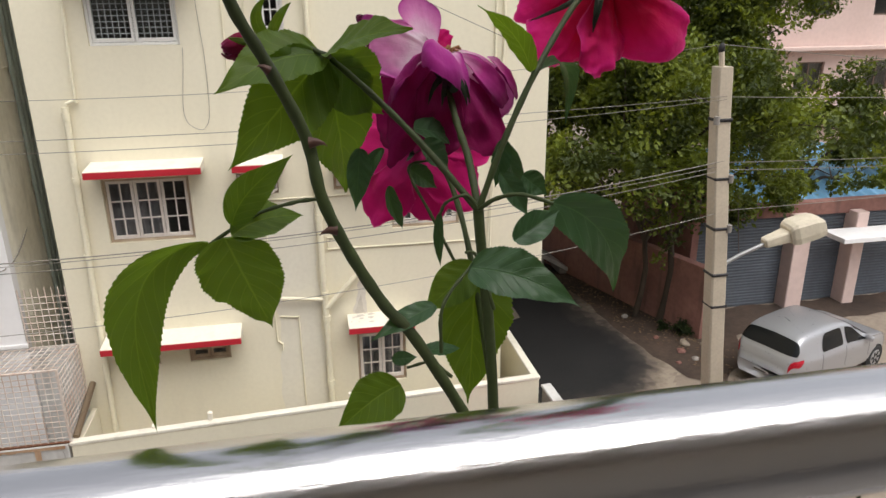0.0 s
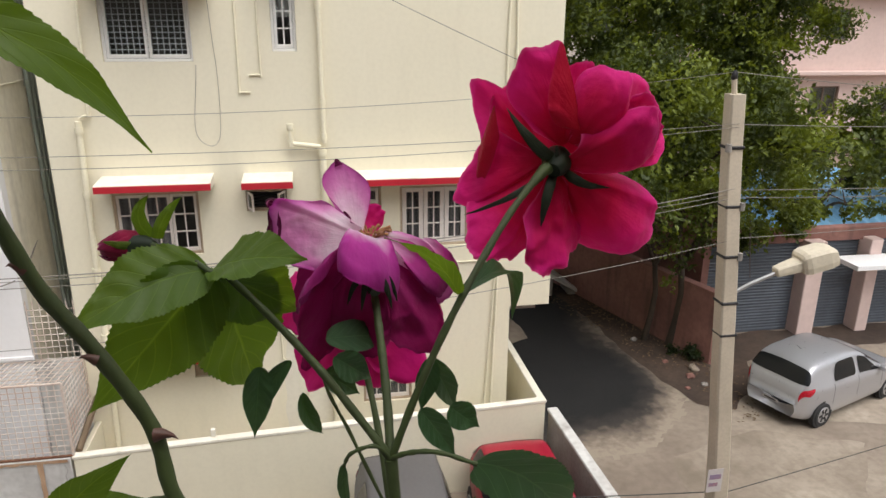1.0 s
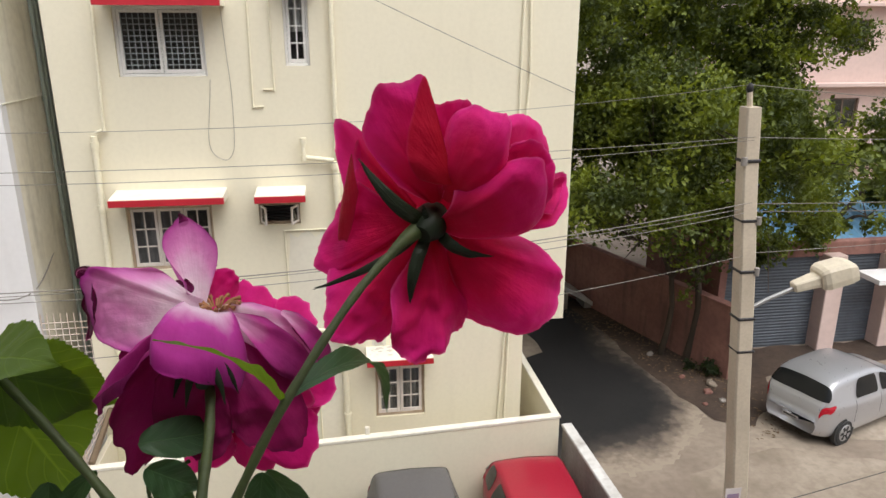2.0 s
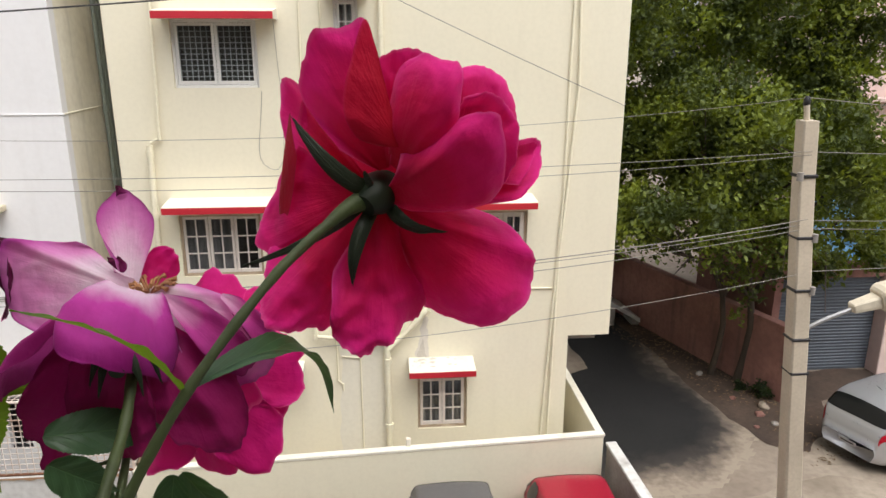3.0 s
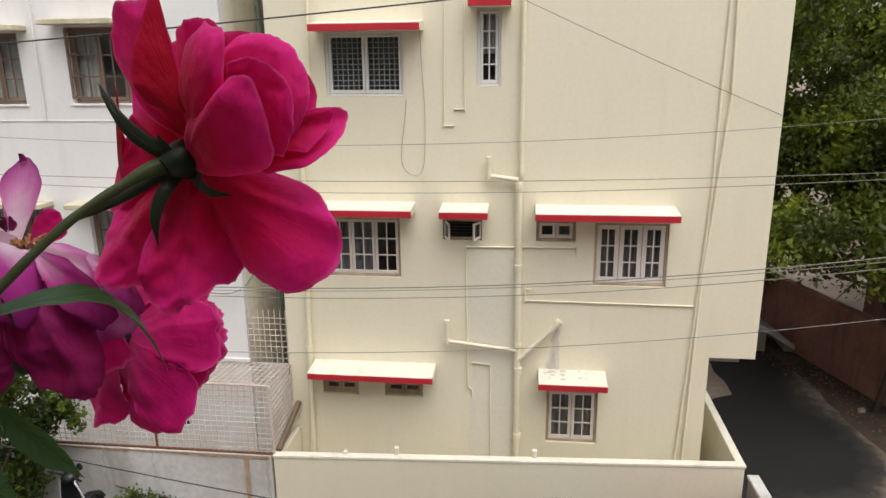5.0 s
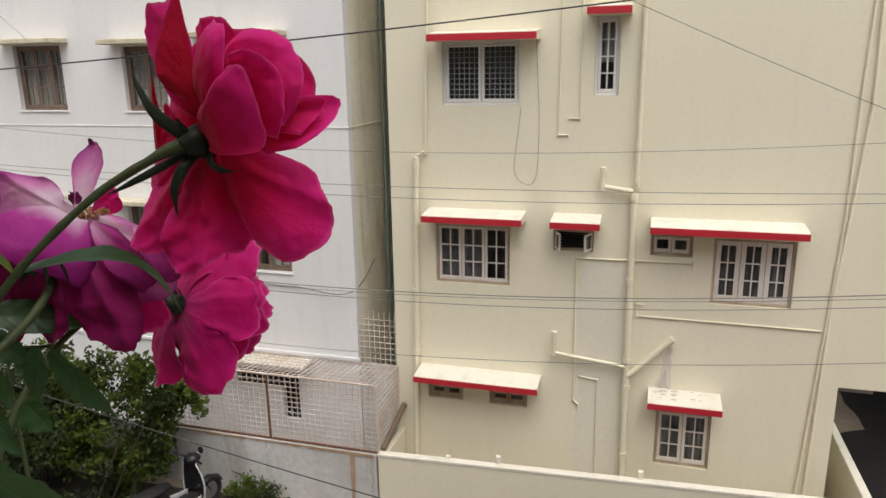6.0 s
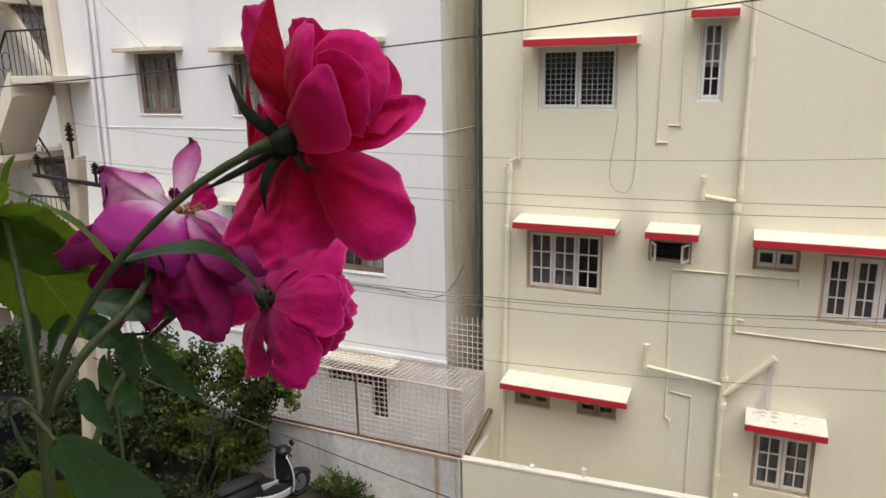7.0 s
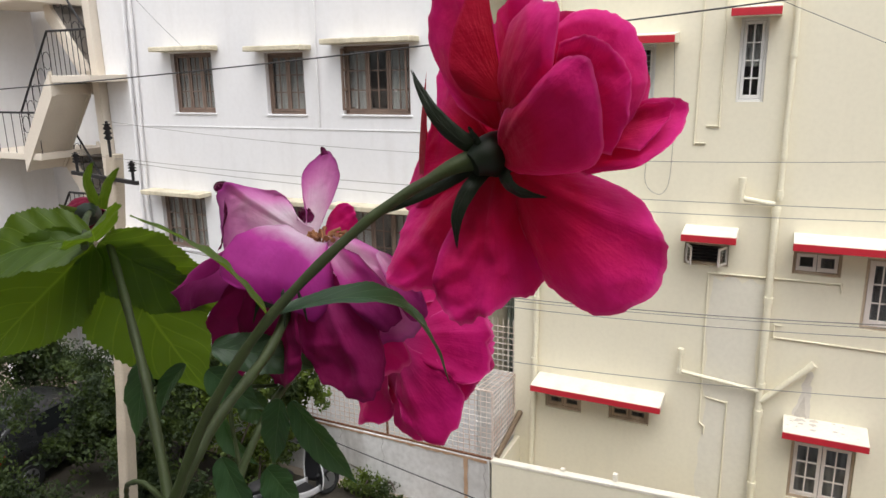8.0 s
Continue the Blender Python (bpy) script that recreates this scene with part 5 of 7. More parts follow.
def car(m, paint, length, width, height, label, roof=ROOF_LINE, quarter=False):
    """A small hatchback: one rounded shell with glass, lamps, bumpers and wheels."""
    c = thing("parked_car", label=label, category="car", m=m)
    L, W = length / 2, width / 2

    def shell(x, q, off=0.0):
        """A point of the shell: x from tail -1 to nose 1; q from one sill 0 over the roof 0.5 to the other sill 1."""
        sg = -1 if q < 0.5 else 1
        s = 1 - abs(2 * q - 1)
        ztop = through_points(roof, x) * height
        belt = min(through_points(BELT_LINE, x) * height, ztop - 0.03)
        w = W * (1 - 0.20 * abs(x) ** 5 - 0.10 * max(0.0, abs(x) - 0.9) / 0.1)
        hz = max(0.0, (ztop - belt) / (height * 0.37))
        wt = w * (0.97 - 0.19 * min(1.0, hz))
        zb = 0.20 + 0.10 * abs(x) ** 6
        ring = [(0.0, w * 0.90, zb), (0.12, w * 0.985, zb + 0.12), (0.26, w, belt * 0.72 + zb * 0.28), (0.38, w * 0.985, belt - 0.04), (0.44, w * 0.955, belt + 0.02 * hz), (0.62, wt * 1.02, belt + (ztop - belt) * 0.66), (0.70, wt * 0.95, belt + (ztop - belt) * 0.89), (0.78, wt * 0.80, ztop - 0.015 * hz), (1.0, 0.0, ztop + 0.02 * hz)]
        y = through_points([(r[0], r[1]) for r in ring], s)
        z = through_points([(r[0], r[2]) for r in ring], s)
        p = Vector((x * L, sg * y, z))
        if off:
            mid = Vector((x * L, 0, min(z, 0.55 * height)))
            p += (p - mid).normalized() * off
        return p

    xs = sorted({-1 + 2 * k / 44 for k in range(45)} | {-0.99, -0.975, -0.94, 0.97, 0.99})
    g = Geo()
    nq = 44
    g.v = [tuple(shell(x, k / nq)) for x in xs for k in range(nq + 1)]
    g.f = [(i * (nq + 1) + k, i * (nq + 1) + k + 1, (i + 1) * (nq + 1) + k + 1, (i + 1) * (nq + 1) + k) for i in range(len(xs) - 1) for k in range(nq)]
    g.f += [tuple(range(nq + 1)), tuple(range((len(xs) - 1) * (nq + 1), len(xs) * (nq + 1)))[::-1]]
    part("body", g, paint, c, smooth=True)

    def patch(name, x0, x1, q0, q1, off, material, label_="", slant0=0.0, slant1=0.0, n=10, round_=0.0):
        def at(u, v):
            q = q0 + (q1 - q0) * v
            a, b = x0 + slant0 * v, x1 + slant1 * v
            r = round_ * (abs(2 * v - 1) ** 4)
            return shell(a + r + (b - a - 2 * r) * u, q, off)
        return part(name, Geo().grid(at, n, n), material, c, label_, smooth=True)

    for mirror in (False, True):
        def side(q):
            return 1 - q if mirror else q
        patch("side_window", -0.50, -0.07, side(0.236), side(0.335), 0.010, CAR_GLASS, "dark side glass", 0.08, -0.01, round_=0.03)
        if quarter:
            patch("side_window", -0.80, -0.56, side(0.232), side(0.345), 0.010, CAR_GLASS, "dark quarter glass", 0.07, 0.02, round_=0.04)
        patch("side_window", -0.01, 0.42, side(0.236), side(0.335), 0.010, CAR_GLASS, "dark side glass", 0.0, -0.27, round_=0.012)
        patch("tail_lamp", -0.985, -0.87, side(0.150), side(0.225), 0.014, TAIL_RED, "red tail lamp", 0.0, 0.07, round_=0.02)
        patch("head_lamp", 0.84, 0.955, side(0.19), side(0.26), 0.010, RIM, "clear head lamp")
        patch("door_seam", -0.495, -0.488, side(0.09), side(0.225), 0.004, TYRE, n=4)
        patch("door_seam", -0.034, -0.027, side(0.09), side(0.225), 0.004, TYRE, n=4)
        patch("door_seam", 0.455, 0.462, side(0.09), side(0.225), 0.004, TYRE, n=4)
        for x in (-0.40, 0.03):
            patch("door_handle", x, x + 0.09, side(0.175), side(0.185), 0.022, paint, n=4)
        sg = 1 if mirror else -1
        part("wing_mirror", Geo().box(0.36 * L, 0.42 * L, sg * W * 0.95, sg * (W * 0.95 + 0.19), 0.60 * height, 0.60 * height + 0.13, 0.03), paint, c)
        for x in (-0.64, 0.655):
            yo = sg * (W - 0.015 - 0.06 * abs(x) ** 5)
            yi = sg * (W - 0.2)
            part("wheel_arch", Geo().tube([(x * L, yo - sg * 0.12, 0.30), (x * L, yo + sg * 0.004, 0.30)], 0.335, 28), TYRE, c)
            wh = part("wheel", Geo().tube([(x * L, yi, 0.295), (x * L, yi + sg * 0.03, 0.295), (x * L, yo, 0.295), (x * L, yo + sg * 0.022, 0.295)], [0.27, 0.29, 0.29, 0.26], 28), TYRE, c, smooth=True)
            part("rim", Geo().tube([(x * L, yo + sg * 0.018, 0.295), (x * L, yo + sg * 0.03, 0.295)], [0.20, 0.185], 20), RIM, wh)
            for k in range(6):
                part("spoke_gap", Geo().box(0.05, 0.165, -0.028, 0.028, -0.004, 0.004, 0, Matrix.Translation((x * L, yo + sg * 0.032, 0.295)) @ Matrix.Rotation(radians(90), 4, "X") @ Matrix.Rotation(2 * math.pi * k / 6, 4, "Z")), TYRE, wh)
    back = (-0.935, -0.835) if roof is HATCH_LINE else (-0.925, -0.775)
    patch("rear_window", *back, 0.295, 0.705, 0.012, CAR_GLASS, "dark tinted glass", n=18, round_=0.03)
    patch("windscreen", 0.15, 0.43, 0.335, 0.665, 0.012, CAR_GLASS, "dark tinted glass", n=14, round_=0.015)
    part("number_plate", Geo().box(-L * 1.0 - 0.014, -L * 0.985, -0.20, 0.20, 0.47, 0.55, 0.004), RIM, c, "plain grey number plate")
    part("plate_bar", Geo().box(-L * 1.0 - 0.017, -L * 1.0 - 0.0145, -0.15, 0.15, 0.495, 0.525), TYRE, c)
    if paint is SILVER:
        part("aerial", Geo().tube([(-L * 0.55, 0, height), (-L * 0.66, 0, height + 0.16)], 0.004, 5), TYRE, c)
    return c


def at_ground(x, y, yaw):
    return pose(x, y, ground_z(x), 0, 0, yaw)


car(at_ground(14.89, 1.37, 20.2), SILVER, 3.94, 1.71, 1.50, "silver hatchback parked on the dusty lane", HATCH_LINE)
car(at_ground(6.42, -2.78, -90), RED_CAR, 3.75, 1.60, 1.50, "red hatchback parked against the compound wall", quarter=True)
car(at_ground(4.35, -3.05, -90), GREY_CAR, 3.8, 1.62, 1.50, "dark grey car parked beside the red one")
car(at_ground(-10.6, -2.9, 95), BLACK_CAR, 4.2, 1.75, 1.50, "black car half hidden by the shrubs")

# ---- wall of the yard by the lane ----
slanted_wall("yard_wall", (7.78, -7.5), (7.53, -0.50), -0.7, 0.93, 0.16, CEMENT, 0.02, LOW_WALL, "rough grey cement yard wall with a pale coping")


# ---- scooter ----
def scooter(m):
    s = thing("parked_scooter", label="black and white scooter parked by the boundary wall", category="scooter", m=m)
    black = surface("black_scooter_panel", (0.012, 0.012, 0.014), (0.008, 0.008, 0.009), 0.42, vary=0.2, bump=0)
    vinyl = surface("black_seat_vinyl", (0.014, 0.013, 0.013), (0.008, 0.008, 0.008), 0.7, vary=0.2, bump=0.1)
    paint_w = surface("white_scooter_panel", (0.62, 0.62, 0.62), (0.5, 0.5, 0.5), 0.3, vary=0.1, bump=0, coat=0.5)
    for x in (-0.62, 0.66):
        ring = [(x + 0.2 * math.cos(q), 0, 0.24 + 0.2 * math.sin(q)) for q in np.linspace(0, 2 * math.pi, 25)]
        w = part("wheel", Geo().tube(ring, 0.045, 8, False), TYRE, s, smooth=True)
        part("rim", Geo().tube([(x, -0.025, 0.24), (x, 0.025, 0.24)], 0.14, 16), RIM, w)
    part("footboard", Geo().box(-0.15, 0.32, -0.16, 0.16, 0.27, 0.33, 0.02), IRON, s)

    def loft(rows):
        g = Geo()
        for x, z0, z1, w in rows:
            for k in range(12):
                q = 2 * math.pi * k / 12
                g.v.append((x, w * math.cos(q), (z0 + z1) / 2 + (z1 - z0) / 2 * math.sin(q)))
        for i in range(len(rows) - 1):
            for k in range(12):
                a, b = i * 12 + k, i * 12 + (k + 1) % 12
                g.f.append((a, b, b + 12, a + 12))
        g.f += [tuple(range(12))[::-1], tuple(range(len(rows) * 12 - 12, len(rows) * 12))]
        return g

    part("rear_body", loft([(-0.95, 0.52, 0.66, 0.06), (-0.85, 0.42, 0.74, 0.13), (-0.5, 0.34, 0.76, 0.17), (-0.2, 0.33, 0.72, 0.15), (-0.13, 0.38, 0.62, 0.10)]), black, s, "glossy black rear body", smooth=True)
    part("seat", loft([(-0.88, 0.74, 0.80, 0.08), (-0.75, 0.72, 0.86, 0.14), (-0.35, 0.70, 0.82, 0.14), (-0.08, 0.70, 0.78, 0.10)]), vinyl, s, "black cushioned seat", smooth=True)
    def shield(u, v, out=0.0):
        w = 0.20 + 0.07 * math.sin(math.pi * (0.15 + 0.75 * v)) - 0.07 * v * v
        return (0.36 + 0.08 * v + 0.10 * math.sin(math.pi * u) - 0.10 * v * v + out, (2 * u - 1) * w, 0.30 + 0.62 * v)

    part("front_apron", Geo().grid(shield, 12, 10), black, s, "glossy black front shield", smooth=True, solid=0.02)
    rim_line = [shield(0, v / 8) for v in range(9)] + [shield(u / 8, 1) for u in range(1, 8)] + [shield(1, 1 - v / 8) for v in range(9)]
    part("shield_trim", Geo().tube(rim_line, 0.015, 8), paint_w, s, "white shield edge", smooth=True)
    for sg in (-1, 1):
        part("side_panel", Geo().grid(lambda u, v: (-0.35 + 0.72 * u, sg * (0.175 + 0.03 * math.sin(math.pi * u)), 0.25 + 0.12 * v + 0.16 * (1 - u) ** 2), 10, 4), paint_w, s, "white floor side panel", smooth=True, solid=0.015)
    part("front_fender", loft([(0.42, 0.36, 0.44, 0.04), (0.5, 0.38, 0.50, 0.075), (0.68, 0.42, 0.52, 0.08), (0.86, 0.34, 0.44, 0.06), (0.92, 0.28, 0.34, 0.03)]), black, s, smooth=True)
    part("handle_cover", loft([(0.28, 0.93, 1.0, 0.08), (0.38, 0.88, 1.06, 0.13), (0.48, 0.90, 1.03, 0.10), (0.53, 0.93, 0.99, 0.05)]), black, s, smooth=True)
    part("handlebar", Geo().tube([(0.30, -0.34, 1.02), (0.37, -0.12, 0.98), (0.37, 0.12, 0.98), (0.30, 0.34, 1.02)], 0.017, 8), IRON, s, smooth=True)
    part("head_lamp", Geo().tube([(0.50, 0, 0.96), (0.545, 0, 0.96)], 0.06, 14), RIM, s)
    part("fork", Geo().tube([(0.38, 0, 0.9), (0.66, 0, 0.24)], 0.03, 8), IRON, s, smooth=True)
    for sg in (-1, 1):
        part("mirror_stalk", Geo().tube([(0.32, sg * 0.26, 1.02), (0.34, sg * 0.30, 1.2)], 0.007, 6), IRON, s, smooth=True)
        part("mirror", Geo().tube([(0.33, sg * 0.31, 1.235), (0.35, sg * 0.31, 1.235)], 0.055, 12), IRON, s)
    part("stand", Geo().tube([(-0.2, 0.1, 0.3), (-0.25, 0.22, 0.0)], 0.012, 6), IRON, s)
    return s


scooter(at_ground(-4.38, -2.46, 74) @ Matrix.Scale(1.14, 4))


# ---- plants of the yard and the lane ----
def leaf_cloud(rng, blobs, count, size, flat=0.6):
    """Many small folded leaves in uneven clumps (x, y, z, radius)."""
    w = np.array([b[3] ** 2 for b in blobs])
    pick = rng.choice(len(blobs), count, p=w / w.sum())
    b = np.array(blobs)[pick]
    d = rng.normal(size=(count, 3))
    d /= np.linalg.norm(d, axis=1)[:, None]
    r = rng.random(count) ** 0.45
    sub = rng.normal(size=(len(blobs), 16, 3))
    near = sub[pick, rng.integers(0, 16, count)]
    near /= np.linalg.norm(near, axis=1)[:, None]
    d = d * 0.33 + near * 0.82
    c = b[:, :3] + d * (r * b[:, 3])[:, None] * np.array([1, 1, 0.85])
    ax = rng.normal(size=(count, 3)) + np.array([0, 0, -0.25])
    ax /= np.linalg.norm(ax, axis=1)[:, None]
    nr = rng.normal(size=(count, 3)) + np.array([0, 0, 1.0])
    sd = np.cross(ax, nr)
    sd /= np.linalg.norm(sd, axis=1)[:, None] + 1e-9
    s = size * (0.6 + 0.8 * rng.random(count))[:, None]
    up = np.cross(sd, ax)
    v = np.stack([c - ax * s * 0.5, c + sd * s * 0.3 + up * s * 0.08, c + ax * s * 0.5, c - sd * s * 0.3 + up * s * 0.08], 1).reshape(-1, 3)
    g = Geo()
    g.v = [tuple(p) for p in v.tolist()]
    g.f = [(4 * i, 4 * i + 1, 4 * i + 2, 4 * i + 3) for i in range(count)]
    g.uv = [(0.5, 0.0), (1.0, 0.5), (0.5, 1.0), (0.0, 0.5)] * count
    return g


def branching(rng, foot, height, spread, r, limbs):
    """A tapered trunk and its limbs; gives the limb ends."""
    foot = Vector(foot)
    trunk = [foot + Vector((0.12 * math.sin(k), 0.1 * math.cos(k * 1.3), height * k / 6)) for k in range(7)]
    g = Geo().tube(trunk, [r * (1 - 0.09 * k) for k in range(7)], 10)
    out, ends = [], []
    for i in range(limbs):
        a = 2 * math.pi * i / limbs + rng.random() * 0.8
        s = trunk[3 + i % 4]
        e = s + Vector((math.cos(a) * spread * (0.6 + 0.5 * rng.random()), math.sin(a) * spread * 0.6, height * (0.15 + 0.6 * rng.random())))
        mid = s.lerp(e, 0.5) + Vector((0, 0, 0.3))
        pts = smoothed([s, mid, e], 4)
        limb = Geo().tube(pts, [r * 0.5 * (1 - k / (len(pts) + 1)) + 0.01 for k in range(len(pts))], 7)
        out.append(limb)
        ends.append(e)
        for q in range(3):
            e2 = e + Vector((rng.normal() * spread * 0.3, rng.normal() * spread * 0.25, rng.normal() * 0.7))
            limb.tube([mid.lerp(e, 0.6), e2], [0.03, 0.008], 5)
            ends.append(e2)
    return g, out, ends


rng = np.random.default_rng(4)


def tree(foot, height, spread, r, blobs, count, size, label, leafmat):
    t = thing("lane_tree", foot, label, "tree")
    trunk, limbs, ends = branching(rng, foot, height, spread, r, 9)
    part("trunk", trunk, BARK, t, smooth=True)
    for g in limbs:
        part("limb", g, BARK, t, smooth=True)
    crown = blobs + [(e.x, e.y, e.z, 0.9 + 0.5 * rng.random()) for e in ends if e.z > 4.2]
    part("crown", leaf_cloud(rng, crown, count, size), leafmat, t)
    return t


def crown_blobs(x0, x1, y0, y1, z0, z1, n, r):
    return [(x0 + (x1 - x0) * rng.random(), y0 + (y1 - y0) * rng.random(), z0 + (z1 - z0) * rng.random(), r * (0.6 + 0.7 * rng.random())) for _ in range(n)]


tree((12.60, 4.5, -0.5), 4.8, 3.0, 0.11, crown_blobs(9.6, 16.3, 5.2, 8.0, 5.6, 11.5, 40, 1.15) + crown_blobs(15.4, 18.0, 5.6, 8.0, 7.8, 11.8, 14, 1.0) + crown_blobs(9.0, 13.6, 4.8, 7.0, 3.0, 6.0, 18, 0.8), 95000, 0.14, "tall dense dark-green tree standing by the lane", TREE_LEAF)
# added tree: fills the gaps of the lane tree with dark
tree((10.5, 11.0, -0.5), 4.8, 3.2, 0.22, crown_blobs(6.5, 19.5, 10.0, 13.0, 1.5, 12.5, 60, 1.6), 60000, 0.22, "added tall tree that gives the lane tree a dark backing", TREE_LEAF)
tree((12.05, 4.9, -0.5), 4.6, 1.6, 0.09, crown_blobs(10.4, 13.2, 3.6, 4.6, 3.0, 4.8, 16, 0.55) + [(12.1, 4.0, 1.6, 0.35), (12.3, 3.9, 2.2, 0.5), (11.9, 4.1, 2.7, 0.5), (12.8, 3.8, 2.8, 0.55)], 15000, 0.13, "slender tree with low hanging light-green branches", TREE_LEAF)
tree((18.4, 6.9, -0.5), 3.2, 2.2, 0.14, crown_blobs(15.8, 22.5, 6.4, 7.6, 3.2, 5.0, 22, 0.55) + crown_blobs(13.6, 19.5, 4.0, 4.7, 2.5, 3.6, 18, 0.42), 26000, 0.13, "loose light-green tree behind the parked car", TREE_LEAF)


def shrub(name, foot, blobs, count, size, label, stems=6, leaves=BUSH_LEAF):
    t = thing(name, foot, label, "shrub")
    for k in range(stems):
        g = Geo()
        b = blobs[k % len(blobs)]
        f = Vector(foot) + Vector((rng.normal() * 0.2, rng.normal() * 0.2, -0.02))
        e = Vector(b[:3]) + Vector((rng.normal() * 0.2, rng.normal() * 0.2, 0.2))
        g.tube(smoothed([f, f.lerp(e, 0.5) + Vector((0.1, 0, 0.2)), e], 4), [0.03, 0.027, 0.025, 0.022, 0.02, 0.018, 0.014, 0.01, 0.006], 6)
        part("woody_stem", g, BARK, t, smooth=True)
    part("foliage", leaf_cloud(rng, blobs, count, size), leaves, t)
    return t


shrub("garden_shrub", (-5.9, -2.3, 0.1), [(-5.3, -2.1, 2.4, 0.65), (-4.5, -1.75, 2.45, 0.42), (-5.0, -1.9, 2.0, 0.5), (-6.1, -2.4, 1.5, 0.8), (-5.5, -2.1, 1.2, 0.55), (-6.5, -2.4, 2.4, 0.7), (-5.8, -2.3, 0.6, 0.5), (-6.0, -2.2, 2.9, 0.5), (-5.2, -2.0, 2.85, 0.45), (-4.6, -1.8, 2.75, 0.35), (-4.4, -1.7, 2.1, 0.36), (-4.8, -1.75, 2.2, 0.4), (-5.1, -1.8, 1.5, 0.5), (-5.2, -1.85, 0.95, 0.45), (-7.0, -2.3, 2.9, 0.6)], 15000, 0.095, "tall leafy green garden shrub beside the scooter")
shrub("garden_shrub", (-7.6, -3.4, 0.1), [(-7.4, -3.4, 1.6, 0.9), (-8.3, -3.2, 1.9, 0.9), (-7.0, -3.8, 0.9, 0.8), (-6.6, -3.2, 1.9, 0.6), (-8.8, -3.6, 1.2, 0.8)], 11000, 0.10, "spreading dark green shrub in front of the black car", leaves=SHADED_BUSH_LEAF)
shrub("garden_shrub", (-11.5, -2.0, 0.1), [(-12.6, -2.1, 1.6, 1.0), (-11.6, -1.9, 1.7, 0.8), (-10.6, -1.9, 1.5, 0.75), (-9.6, -1.9, 1.5, 0.7), (-13.6, -2.3, 2.1, 1.1), (-12.1, -2.0, 2.4, 0.6)], 12000, 0.10, "dense dark hedge behind the black car", leaves=SHADED_BUSH_LEAF)
shrub("garden_shrub", (-7.6, -1.8, 0.1), [(-8.8, -1.8, 1.5, 0.65), (-7.9, -1.8, 1.7, 0.65), (-7.1, -1.85, 1.9, 0.6), (-8.4, -1.9, 2.1, 0.5), (-7.5, -1.9, 1.0, 0.7)], 9000, 0.09, "climbing dark green shrub against the boundary wall", leaves=SHADED_BUSH_LEAF)
shrub("garden_shrub", (-8.6, -5.4, 0.1), [(-8.6, -5.4, 1.0, 0.8), (-7.6, -5.2, 0.8, 0.7), (-9.4, -5.4, 1.5, 0.8), (-6.6, -5.0, 0.7, 0.6), (-9.9, -4.6, 2.1, 0.7), (-8.9, -4.6, 2.2, 0.5)], 9000, 0.08, "low dark green shrub at the garden edge", leaves=SHADED_BUSH_LEAF)
shrub("garden_shrub", (-12.6, -4.2, 0.1), [(-12.4, -4.2, 2.0, 1.2), (-13.4, -4.4, 2.6, 1.3), (-11.8, -4.8, 1.2, 0.9), (-13.0, -3.4, 3.2, 1.0)], 8000, 0.09, "large dark garden shrub by the staircase", leaves=SHADED_BUSH_LEAF)
shrub("low_bush", (-5.8, -3.4, 0.1), [(-5.1, -3.0, 0.45, 0.45), (-5.8, -3.4, 0.6, 0.55), (-6.6, -3.6, 0.6, 0.6), (-6.2, -4.3, 0.5, 0.5), (-5.2, -4.0, 0.4, 0.4)], 5000, 0.085, "low dark bush in front of the scooter", 4, SHADED_BUSH_LEAF)
shrub("low_bush", (-3.35, -1.6, 0.1), [(-3.4, -1.65, 0.42, 0.38), (-3.0, -1.6, 0.36, 0.32), (-3.75, -1.6, 0.3, 0.25), (-2.7, -1.6, 0.22, 0.2)], 2400, 0.06, "small low bush at the foot of the boundary wall", 3)
shrub("low_bush", (3.2, -1.7, -0.25), [(3.0, -1.7, -0.05, 0.25), (3.5, -1.6, -0.05, 0.22)], 900, 0.05, "small low bush at the foot of the compound wall", 2)

shrub("lane_weed", (12.75, 3.6, -0.49), [(12.7, 3.6, -0.25, 0.28), (12.95, 3.55, -0.3, 0.2), (12.4, 4.0, -0.35, 0.2)], 900, 0.07, "dark green weed at the foot of the lane wall", 2, SHADED_BUSH_LEAF)

# ---- across the lane ----
rw = slanted_wall("lane_wall", (13.25, 3.35), (10.6, 11.6), -0.7, 1.45, 0.2, ROSE_WALL, 0.03, ROSE_WALL, "old brick-red plastered wall along the lane")
for k in range(5):
    u = 0.08 + 0.2 * k
    x, y = 13.25 + (10.6 - 13.25) * u, 3.35 + (11.6 - 3.35) * u
    part("buttress", Geo().box(x - 0.16, x + 0.02, y - 0.12, y + 0.12, -0.6, 1.44, 0.01), ROSE_WALL, rw)

shops = thing("shop_row", (17.5, 6.5, -0.5), "low shuttered shops with pink pillars and blue roof", "shop")
part("back_wall", Geo().box(13.4, 24, 9.0, 9.2, -0.6, 3.0).box(13.4, 13.6, 4.7, 9.0, -0.6, 2.6), ROSE_WALL, shops)
for x0, x1 in ((13.6, 16.5), (17.02, 18.4), (18.78, 21.6)):
    g = Geo().grid(lambda u, v: (x0 + (x1 - x0) * u, 5.03 + 0.010 * math.sin(v * 190), -0.5 + 2.75 * v), 1, 240)
    part("shutter", g, BLUE_SHUTTER, shops, "grey-blue slatted shutter")
for x0, x1 in ((16.5, 17.02), (18.4, 18.78), (21.6, 22.1)):
    part("pillar", Geo().box(x0, x1, 4.55, 5.1, -0.6, 2.3, 0.02), PINK_WALL, shops, "stained pink pillar")
